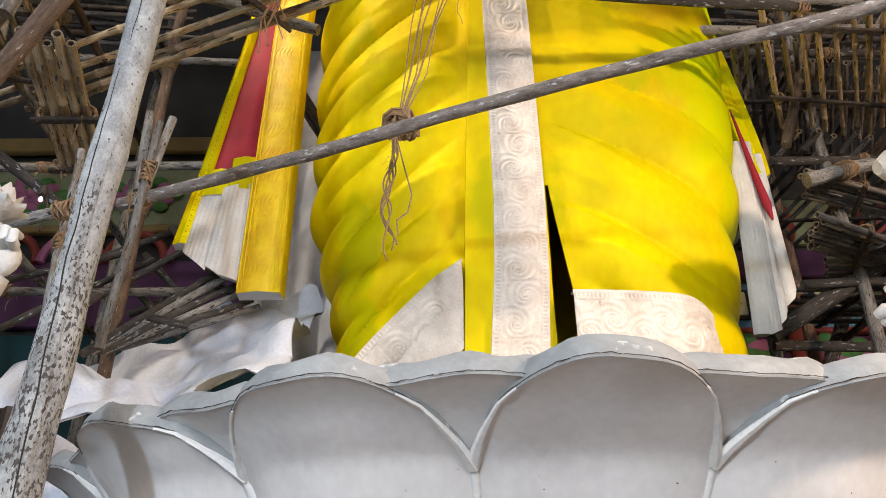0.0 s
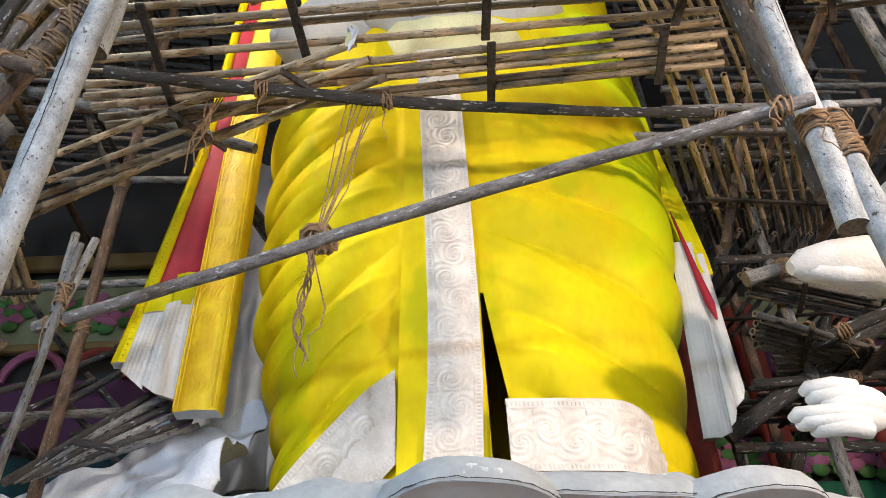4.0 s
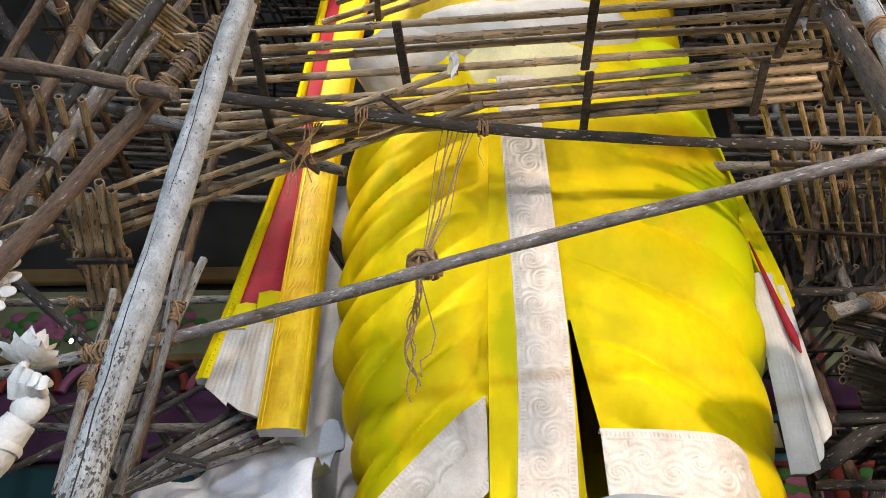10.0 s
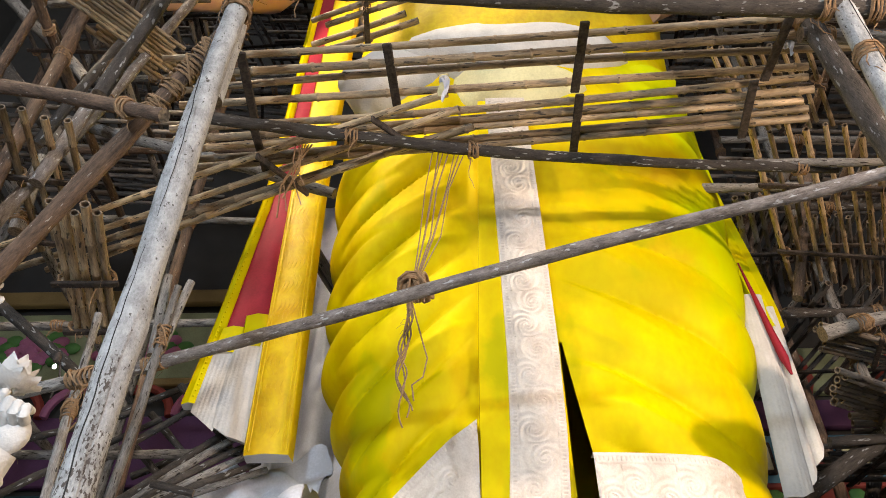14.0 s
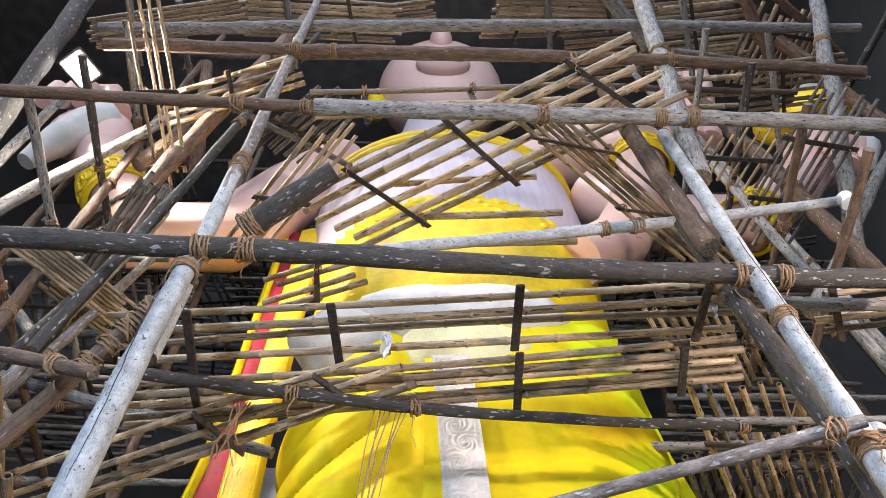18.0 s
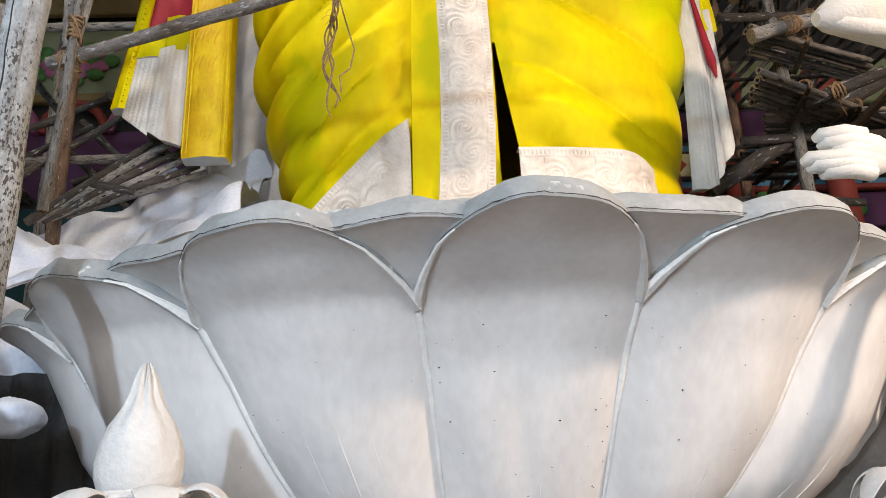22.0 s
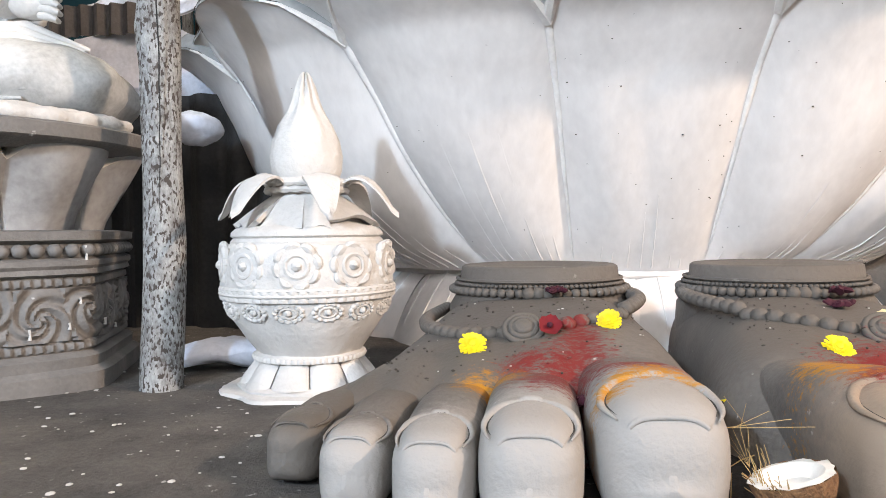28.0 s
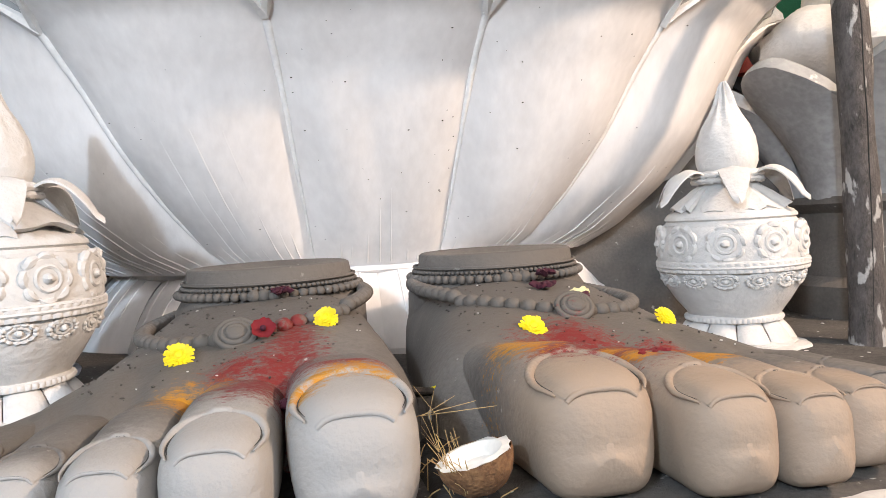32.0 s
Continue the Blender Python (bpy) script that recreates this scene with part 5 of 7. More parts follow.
# ---- offerings ----
def marigold(x, y, z, r, turn=(0, 0, 0)):
    rot = Euler(turn).to_matrix()
    top = thing("marigold", (x, y, z), "bright yellow marigold flower lying on the clay foot", "flower", "offered flowers")
    c = V((x, y, z + r * 0.25))
    g = Geo()
    for ringk, (n, rr, h) in enumerate(((22, 1.0, 0.0), (20, 0.88, 0.18), (17, 0.72, 0.33), (13, 0.52, 0.45), (8, 0.3, 0.52))):
        for k in range(n):
            a = 2 * math.pi * (k + 0.5 * (ringk % 2)) / n + random.uniform(-0.1, 0.1)
            d, s = V((math.cos(a), math.sin(a), 0)), V((-math.sin(a), math.cos(a), 0))
            w = r * 0.12
            i0, i1 = r * rr * 0.45, r * rr * random.uniform(0.92, 1.08)
            pts = [d * i0 - s * w * 0.5 + V((0, 0, r * h * 0.6)), d * i0 + s * w * 0.5 + V((0, 0, r * h * 0.6)), d * i1 + s * w + V((0, 0, r * h)), d * (i1 * 1.06) + V((0, 0, r * h * 0.9)), d * i1 - s * w + V((0, 0, r * h))]
            g.cap([c + rot @ p for p in pts])
    part("petals", g, M_MARI, top)
    part("flower_head", Geo().ball(c, (r * 0.7, r * 0.7, r * 0.4), 0, 12, 8, turn=rot), M_MARI, top)
    return top

marigold(-0.092, 1.447, 0.168, 0.031, (0.95, 0.2, 0))
marigold(0.217, 1.548, 0.212, 0.028, (1.0, -0.5, 0))
marigold(0.67, 1.42, 0.17, 0.031, (0.9, 0.1, 0))
marigold(1.03, 1.51, 0.155, 0.027, (0.8, 0.4, 0))

hib = thing("hibiscus", (0.08, 1.495, 0.215), "red hibiscus flower lying on the clay foot", "flower", "offered flowers")
for k in range(5):
    a = 2 * math.pi * k / 5
    rot = Euler((0.8, 0, a)).to_matrix()
    g, rows = Geo(), []
    base = Euler((0.85, 0, 0.1)).to_matrix()
    for i in range(6):
        t = i / 5
        rows.append([V((0.08, 1.495, 0.208)) + base @ V((math.cos(a) * 0.027 * t - math.sin(a) * u * 0.018 * math.sin(math.pi * (0.15 + 0.75 * t)), math.sin(a) * 0.027 * t + math.cos(a) * u * 0.018 * math.sin(math.pi * (0.15 + 0.75 * t)), 0.012 * t + 0.004 * abs(u))) for u in (-1, -0.5, 0, 0.5, 1)])
    part("petal", g.grid(rows), M_HIB, hib)
part("flower_centre", Geo().ball((0.08, 1.487, 0.216), 0.007, 0, 8, 6), M_PLUM, hib)

def wilted(x, y, z, n, r, mat, label):
    g = Geo()
    for k in range(n):
        a, d = random.uniform(0, 6.3), random.uniform(0, r)
        g.ball((x + d * math.cos(a), y + 0.7 * d * math.sin(a), z + 0.004 * k / n), (random.uniform(0.011, 0.022), 0.013, 0.007), 0, 7, 5, turn=Euler((random.uniform(-0.6, 0.6), random.uniform(-0.6, 0.6), a)).to_matrix(), wobble=0.4)
    return alone("wilted_petals", g, mat, label, "petals", "offered flowers")

wilted(0.10, 1.885, 0.262, 14, 0.035, M_PLUM, "dark purple wilted petals on the clay ankle")
wilted(0.81, 1.77, 0.235, 10, 0.03, M_PLUM, "dark purple wilted petals on the clay ankle")
wilted(0.84, 1.85, 0.262, 8, 0.024, M_PLUM, "dark purple wilted petals on the clay ankle")
wilted(0.85, 1.6, 0.218, 9, 0.026, M_PLUM, "dark wilted petals with pale buds")
wilted(0.845, 1.61, 0.226, 6, 0.025, M_CREAM, "pale wilted buds on the clay ankle")
wilted(0.835, 1.18, 0.145, 8, 0.026, M_HIB, "crushed red petals on the clay foot")
wilted(0.145, 1.2, 0.11, 7, 0.02, M_PLUM, "dark petals between two clay toes")

# broken coconut with its fibres
coco = thing("coconut_half", (0.43, 0.95, 0.03), "broken coconut half with white flesh and husk fibres", "coconut")
cc, rot = V((0.436, 0.985, 0.048)), Euler((-0.06, -0.26, 0.1)).to_matrix()
g, rows = Geo(), []
for i in range(11):
    b = 0.52 * math.pi * i / 10
    rows.append([cc + rot @ V((0.064 * math.sin(b) * math.cos(a), 0.064 * math.sin(b) * math.sin(a), -0.062 * math.cos(b))) * (1 + 0.05 * noise.noise(V((math.cos(a) * 3, math.sin(a) * 3, b * 3)))) for a in (2 * math.pi * k / 28 for k in range(28))])
part("shell", g.grid(rows, 0, wrap=True), M_HUSK, coco, "brown hairy shell")
g = Geo()
edge = [cc + rot @ V(((0.063 + 0.004 * math.sin(k * 2.1)) * math.cos(a), 0.063 * math.sin(a), 0.004 + 0.006 * noise.noise(V((k * 0.7, 1, 0))))) for k, a in ((k, 2 * math.pi * k / 28) for k in range(28))]
inner = [cc + rot @ V((0.049 * math.cos(a), 0.049 * math.sin(a), 0.006)) for a in (2 * math.pi * k / 28 for k in range(28))]
deep = [cc + rot @ V((0.03 * math.cos(a), 0.03 * math.sin(a), -0.012)) for a in (2 * math.pi * k / 28 for k in range(28))]
g.grid([edge, inner, deep], 0, wrap=True)
g.cap(deep)
part("flesh", g, M_FLESH, coco, "white flesh")
g = Geo()
for k in range(46):
    a = random.uniform(1.9, 4.2)
    p = cc + rot @ V((0.055 * math.cos(a), 0.055 * math.sin(a), random.uniform(-0.04, 0.0)))
    e = p + V((math.cos(a) * random.uniform(0.0, 0.03), math.sin(a) * 0.02, random.uniform(0.01, 0.06)))
    g.tube([p, (p + e) / 2 + V((0.004, 0, 0)), e], 0.0008, 3)
for k in range(5):
    g.tube([cc + V((-0.05, 0.04, 0.0)), cc + V((-0.05 - 0.012 * k, 0.05, 0.06)), cc + V((-0.085 + 0.035 * k, 0.06, 0.11 - 0.012 * k))], 0.0006, 3)
part("husk_fibre", g, M_STRAW, coco, "loose husk fibres")
alone("stone", Geo().ball((0.436, 0.965, -0.03), (0.03, 0.025, 0.018), 0, 10, 7, wobble=0.3), M_CLAY, "small grey stone under the coconut", "stone")
book = thing("incense_packet", (0.42, 1.44, 0.0), "dark printed packet with a yellow edge between the feet", "packet")
part("cover", Geo().box(pose(0.425, 1.42, 0.055, -18, 12, 24), (0.13, 0.05, 0.014), 0, 0.003), M_BATTEN, book)
part("edge", Geo().box(pose(0.465, 1.40, 0.068, -18, 12, 24), (0.05, 0.054, 0.006), 0, 0.001), M_MARI, book, "yellow printed edge")
part("backing", Geo().box(pose(0.425, 1.43, 0.0, -10, 5, 24), (0.12, 0.06, 0.09), 0, 0.004), M_DARK, book)
g = Geo()
for k in range(26):
    x, y = random.uniform(0.35, 0.46), random.uniform(0.88, 1.5)
    d = V((random.uniform(-1, 1), random.uniform(-1, 1), random.uniform(0.1, 0.6))).normalized() * random.uniform(0.03, 0.07)
    p = V((x, y, -0.035))
    g.tube([p, p + d * 0.5 + V((0, 0, 0.004)), p + d], 0.0011, 4)
# thin dark sheet that paints shade onto the floor between the feet
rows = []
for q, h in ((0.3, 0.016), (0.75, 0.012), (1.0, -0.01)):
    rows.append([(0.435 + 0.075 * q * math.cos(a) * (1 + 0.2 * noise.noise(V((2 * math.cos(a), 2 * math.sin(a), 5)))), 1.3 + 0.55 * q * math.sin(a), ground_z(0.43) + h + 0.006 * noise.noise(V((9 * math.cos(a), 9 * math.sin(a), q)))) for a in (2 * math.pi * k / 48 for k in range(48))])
alone("gap_shade_sheet", Geo().grid(rows[::-1], wrap=True).cap(rows[0]), M_GAP_SHADE, "dark sheet painting the shade between the clay feet", "soot")
alone("straw_litter", g, M_STRAW, "dry straw and stalks on the floor between the feet", "litter", kind="stuff")

# ---- kalash pots ----
def kalash(x, y, turn, size, label):
    top = thing("kalash_pot", (0, 0, 0), label, "pot", "white pots")
    wob = lambda a, z: 0.008 * noise.noise(V((3 * math.cos(a), 3 * math.sin(a), z * 9 + x))) + 0.003 * noise.noise(V((9 * math.cos(a), 9 * math.sin(a), z * 40 + x)))
    base = part("base", Geo().lathe([(0.0, 0.0), (0.19, 0.0), (0.205, 0.006), (0.207, 0.018), (0.195, 0.024), (0.18, 0.026), (0.13, 0.028)], sides=80, wobble=lambda a, z: 0.01 * noise.noise(V((4 * math.cos(a), 4 * math.sin(a), z * 20)))), M_WHITE, top, "rough round base slab")
    for k in range(10):
        rows, a0 = [], 2 * math.pi * k / 10
        for i in range(11):
            t = i / 10
            r, z = 0.138 + 0.052 * t ** 1.3 + 0.008 * math.sin(math.pi * t), 0.098 - 0.072 * t ** 0.9
            rows.append([V(((r + 0.014 * (1 - u * u) - 0.008 * abs(u) ** 6) * math.cos(a0 + u * 0.305), (r + 0.014 * (1 - u * u) - 0.008 * abs(u) ** 6) * math.sin(a0 + u * 0.305), z - 0.004 * (1 - u * u) * t + 0.004 * noise.noise(V((u * 2, t * 3, k + x))))) for u in (-1, -0.85, -0.6, -0.3, 0, 0.3, 0.6, 0.85, 1)])
        rows.append([V((p.x * 0.88, p.y * 0.88, p.z)) for p in rows[-1]])
        part("base_petal", Geo().grid([r[::-1] for r in rows]), M_WHITE, base, "flaring petal of the pot base")
    body = part("body", Geo().lathe([(0.135, 0.085), (0.155, 0.115), (0.19, 0.16), (0.222, 0.212), (0.24, 0.265), (0.247, 0.31), (0.25, 0.35), (0.244, 0.385), (0.229, 0.415), (0.2, 0.446), (0.168, 0.48), (0.134, 0.518), (0.108, 0.55)], sides=56, wobble=wob), M_WHITE, top)
    part("foot_ring", Geo().lathe([(0.135, 0.088), (0.158, 0.093), (0.161, 0.106), (0.145, 0.116)], sides=44), M_WHITE, top)
    for z, r in ((0.295, 0.250), (0.275, 0.248), (0.098, 0.16)):
        g = Geo()
        g.grid([[V(((r + (0.003 + 0.005 * abs(math.sin(30 * a))) * math.cos(b)) * math.cos(a), (r + (0.003 + 0.005 * abs(math.sin(30 * a))) * math.cos(b)) * math.sin(a), z + 0.0095 * math.sin(b))) for b in (2 * math.pi * i / 7 for i in range(7))] for a in (2 * math.pi * k / 300 for k in range(301))], 0, wrap=True)
        part("bead_ring", g, M_WHITE, body, "beaded moulding")
    ringg = Geo()
    for z, r in ((0.285, 0.252), (0.30, 0.25)):
        ringg.tube([(r * math.cos(a), r * math.sin(a), z) for a in (2 * math.pi * k / 48 for k in range(49))], 0.006, 6)
    part("moulding", ringg, M_WHITE, body)
    for k in range(10):
        a = 2 * math.pi * k / 10 + 0.2
        o, u, w = V((math.cos(a), math.sin(a), 0)), V((-math.sin(a), math.cos(a), 0)), V((0, 0, 1))
        c = o * 0.240 + w * 0.365
        g = Geo()
        on = lambda q, b, up: c + u * q * math.cos(b) + w * q * math.sin(b) + o * (up - (q * math.cos(b)) ** 2 * 1.9 - (q * math.sin(b)) ** 2 * 0.9)
        rows = [[on(q * (1 + 0.06 * noise.noise(V((3 * math.cos(b), 3 * math.sin(b), k + x)))), b, up) for b in (6.2832 * i / 24 for i in range(24))] for q, up in ((0.001, 0.012), (0.05, 0.012), (0.06, -0.012))]
        g.grid(rows, 0, wrap=True)
        g.ball(on(0, 0, 0.008), (0.016, 0.016, 0.014), 0, 12, 8, wobble=0.2)
        g.tube([on(0.03, b, 0.009) for b in (6.2832 * i / 24 for i in range(25))], 0.0068, 7)
        g.tube([on(0.051 + 0.004 * abs(math.sin(4 * b + k)), b, 0.003) for b in (6.2832 * i / 96 for i in range(97))], [(0.0065 + 0.007 * abs(math.sin(4 * b + k)) ** 0.7) * (1 + 0.2 * noise.noise(V((2 * math.cos(b), 2 * math.sin(b), k + x)))) for b in (6.2832 * i / 96 for i in range(97))], 8)
        part("rosette", g, M_WHITE, body, "eight-petalled raised rosette")
    for k in range(14):
        a = 2 * math.pi * k / 14
        o, u, w = V((math.cos(a), math.sin(a), 0)), V((-math.sin(a), math.cos(a), 0)), V((-0.35 * math.cos(a), -0.35 * math.sin(a), -1)).normalized()
        c = o * 0.234 - V((0, 0, 1)) * -0.24
        g = Geo()
        g.tube([c + u * 0.023 * math.cos(b) + w * 0.0145 * math.sin(b) for b in (6.2832 * i / 16 for i in range(17))], 0.0042, 6)
        g.tube([c + u * 0.037 * math.cos(b) + w * 0.023 * math.sin(b) - o * 0.003 for b in (6.2832 * i / 72 for i in range(73))], [0.0045 + 0.0042 * abs(math.sin(6.5 * 6.2832 * i / 72)) for i in range(73)], 6)
        g.ball(c, (0.011, 0.011, 0.01), 0, 7, 5)
        part("oval_boss", g, M_WHITE, body, "raised double oval")
    collar = part("collar", Geo().lathe([(0.1, 0.52), (0.118, 0.535), (0.105, 0.55), (0.1, 0.57), (0.112, 0.585), (0.116, 0.6), (0.105, 0.612)], sides=36), M_WHITE, top, "collar between pot and coconut")
    # cloth laid in flat pleats over the shoulder, its lower edge standing free
    cuts = [2 * math.pi * (k + 0.3 * math.sin(k * 2.7)) / 11 for k in range(11)]
    for k in range(11):
        a0, a1 = cuts[k], cuts[(k + 1) % 11] + (2 * math.pi if k == 10 else 0)
        rows = []
        for i in range(9):
            t, row = i / 8, []
            for j in range(9):
                f = j / 8
                dip = 0.012 * math.sin(k * 1.9) + 0.014 * math.sin(math.pi * f) * math.cos(k)
                r = 0.105 + 0.09 * t ** 0.9 + (0.003 + 0.016 * f * f) * t + 0.003 * noise.noise(V((k, f * 3, t * 4)))
                row.append(V((r * math.cos(a0 + (a1 - a0) * f * 1.03), r * math.sin(a0 + (a1 - a0) * f * 1.03), 0.56 - (0.085 + dip) * t + 0.004 * math.sin(9 * f + k) * t)))
            rows.append(row)
        under = [[V((q.x * 0.93, q.y * 0.93, q.z - 0.008)) for q in r] for r in rows]
        g = Geo().grid(rows).grid([rows[-1], under[-1]])
        for e in (0, 8):
            g.grid([[r[e] for r in rows], [r[e] for r in under]])
        part("pleat", g, M_WHITE, collar, "flat cloth pleat on the shoulder of the pot")
    part("shoulder_band", Geo().lathe([(0.15, 0.492), (0.178, 0.478), (0.206, 0.468), (0.218, 0.456), (0.22, 0.446), (0.212, 0.44), (0.222, 0.43), (0.222, 0.42)], sides=64, wobble=lambda a, z: 0.005 * noise.noise(V((3 * math.cos(a), 3 * math.sin(a), z * 30))) + 0.002 * math.sin(26 * a + 90 * z)), M_WHITE, body, "wrapped cloth band on the shoulder")
    for n, (r, z) in enumerate(((0.117, 0.596), (0.117, 0.577))):
        g = Geo().tube([((r - 0.003) * math.cos(a), (r - 0.003) * math.sin(a), z) for a in (2 * math.pi * k / 120 for k in range(121))], [0.0075 + 0.0045 * abs(math.sin(math.pi * k / 6 + n)) for k in range(121)], 7)
        part("bead_ring", g, M_WHITE, collar, "row of beads on the collar")
    part("coconut", Geo().lathe([(0.09, 0.6), (0.104, 0.64), (0.106, 0.68), (0.098, 0.725), (0.078, 0.77), (0.055, 0.805), (0.037, 0.84), (0.024, 0.88), (0.012, 0.91), (0.002, 0.925)], sides=56, wobble=lambda a, z: 0.006 * max(0, z - 0.68) * 6 * math.sin(9 * a + z * 8) + 0.003 * noise.noise(V((3 * math.cos(a), 3 * math.sin(a), z * 12)))), M_WHITE, top, "pointed coconut with a twisted tuft")
    for k in range(6):
        a = 2 * math.pi * k / 6 + 0.45 + turn
        o, u = V((math.cos(a), math.sin(a), 0)), V((-math.sin(a), math.cos(a), 0))
        rows, under = [], []
        for i in range(11):
            t = i / 10
            r = 0.1 + 0.175 * t
            z = 0.60 + 0.05 * math.sin(math.pi * t * 0.8) - 0.14 * t * t + (0.02 * (t > 0.9))
            w = 0.05 * math.sin(math.pi * (0.12 + 0.86 * t)) ** 0.8
            rows.append([o * r + u * w * s + V((0, 0, z - 0.01 * abs(s))) for s in (-1, -0.5, 0, 0.5, 1)])
            under.append([p - V((0, 0, 0.007)) for p in rows[-1]])
        g = Geo().grid(rows).grid([r[::-1] for r in under])
        g.grid([[r[0] for r in under], [r[0] for r in rows]]).grid([[r[-1] for r in rows], [r[-1] for r in under]])
        part("mango_leaf", g, M_WHITE, collar, "drooping plaster mango leaf")
    top.matrix_basis = pose(x, y, ground_z(x), 0, 0, math.degrees(turn)) @ Matrix.Diagonal((size, size, size, 1))
    return top

def smear(x, y, r):
    """A spill of set plaster round the foot of a pot."""
    rows = []
    for q, h in ((0.55, 0.012), (0.85, 0.011), (0.97, 0.007), (1.0, -0.008)):
        rows.append([(x + r * q * (1 + 0.16 * noise.noise(V((2 * math.cos(a), 2 * math.sin(a), x))) + 0.05 * noise.noise(V((7 * math.cos(a), 7 * math.sin(a), x)))) * math.cos(a), y + 0.95 * r * q * (1 + 0.16 * noise.noise(V((2 * math.cos(a), 2 * math.sin(a), x)))) * math.sin(a), ground_z(x) + h) for a in (2 * math.pi * k / 64 for k in range(64))])
    return alone("plaster_spill", Geo().grid(rows[::-1], wrap=True).cap(rows[0]), M_WHITE, "thin spill of set white plaster on the floor", "plaster spill", "plaster spills")

smear(-0.63, 1.94, 0.25)
smear(1.65, 2.24, 0.25)
smear(1.07, 0.76, 0.15)
smear(1.3, 0.84, 0.13)
kalash(-0.63, 1.95, 0.3, 1.015, "white plaster kalash pot with rosettes and a pointed coconut top")
kalash(1.65, 2.25, 1.4, 1.0, "white plaster kalash pot with rosettes beside the clay foot")

# ---- pedestal and seated statue on the left ----
ped = thing("carved_pedestal", (-1.72, 2.25, 0), "grey carved clay pedestal with beads and leaf scrolls, splashed white", "pedestal", "statue pedestals")
PC, PR = V((-1.82, 1.95, 0)), 0.476
def drum(a, off, z):
    """A point on the six-sided pedestal, off metres outside its faces."""
    face = (a + math.radians(10)) % (math.pi / 3) - math.pi / 6
    r = (PR + off) / math.cos(face) - 0.02 * (abs(face) / (math.pi / 6)) ** 8
    return PC + V((r * math.cos(a), r * math.sin(a), z))
rows = [[drum(2 * math.pi * i / 180, off, z) for i in range(180)] for off, z in ((0.05, -0.08), (0.05, 0.03), (0.025, 0.045), (0.03, 0.075), (0.0, 0.09), (0.0, 0.31), (0.024, 0.32), (0.02, 0.335), (0.028, 0.345), (0.028, 0.36), (0.008, 0.37), (0.008, 0.41), (0.034, 0.42), (0.036, 0.445), (0.0, 0.45))]
part("body", Geo().grid(rows, 0, wrap=True).cap(rows[-1]), M_CARVE, ped, sharp=30)
for k in range(72):
    part("bead", Geo().ball(drum(2 * math.pi * k / 72, 0.016, 0.39), (0.022, 0.022, 0.02), 0, 9, 6), M_CARVE, ped)
for z0, z1 in ((0.092, 0.122), (0.282, 0.312)):
    part("fluted_band", Geo().grid([[drum(2 * math.pi * i / 840, d * (0.12 + 0.88 * (0.5 + 0.5 * math.cos(2 * math.pi * i / 7)) ** 0.6), z) for i in range(841)] for z, d in ((z0, 0.002), (z0 + 0.007, 0.014), (z1 - 0.007, 0.014), (z1, 0.002))]), M_CARVE, ped, "fluted band")
part("leaf_panel", Geo().grid([[drum(2 * math.pi * i / 600, 0.003 + 0.02 * leafage(0.155 * j / 26, 3.3 * i / 600, 0.155, 0.3, False, True), 0.125 + 0.155 * j / 26) for i in range(601)] for j in range(27)]), M_CARVE, ped, "carved panel of leaf scrolls")
for k in range(9):
    a, z = math.radians(random.uniform(-80, 15)), random.uniform(0.1, 0.44)
    long = random.uniform(0.012, 0.05)
    part("plaster_drip", Geo().tube([drum(a, 0.024, z), drum(a + 0.004, 0.024, z - 0.5 * long), drum(a + 0.002, 0.023, z - long)], [0.004, 0.003, 0.0055], 6), M_WHITE, ped, "white plaster drip")

def small_lotus(cx, cy, z0, z1, r0, r1, n, mat, label, spin=0.0, edge=None):
    top = thing("lotus_throne", (cx, cy, z0), label, "pedestal", "lotus thrones")
    for ringk in (0,):
        for k in range(n):
            phi, rows, back = 2 * math.pi * (k + 0.5 * ringk) / n + spin, [], []
            for i in range(15):
                v, row, brow = i / 14, [], []
                for j in range(13):
                    u = -1 + 2 * j / 12
                    tv = v * (1 - 0.34 * abs(u) ** 2.2) * (1.0 if ringk == 0 else 0.84)
                    r = r0 + (r1 - r0) * tv ** 1.7 + 0.07 * (1 - u * u) * math.sin(math.pi * min(1, 0.15 + tv * 0.8)) - (0.06 if ringk else 0) * min(1, 0.3 + tv)
                    a = phi + u * math.pi / n * (0.86 + 0.16 * math.sin(math.pi * tv))
                    o = V((math.sin(a), -math.cos(a), 0))
                    row.append(V((cx, cy, z0 + (z1 - z0) * tv ** 0.8 + 0.012 * noise.noise(V((u * 2, k, 3))))) + o * r)
                    brow.append(row[-1] - o * (0.03 + 0.02 * tv) + V((0, 0, 0.012 + 0.03 * tv)))
                rows.append(row)
                back.append(brow)
            g = Geo().grid(rows)
            g.grid([rows[-1], [(p + q) / 2 + V((0, 0, 0.006)) for p, q in zip(rows[-1], back[-1])]] + back[::-1], 1)
            for e in (0, 12):
                p, q = [r[e] for r in rows], [r[e] for r in back]
                g.grid([p, q] if e else [q, p], 1)
            part("petal", g, [mat, edge or M_LIP], top, "flaring petal with a pale edge")
    part("core", Geo().lathe([(r0 - 0.03, z0), (r0, z0 + 0.2), (r1 - 0.2, z1 - 0.1), (0.0, z1 - 0.08)], (cx, cy, 0), 32), mat, top)
    return top

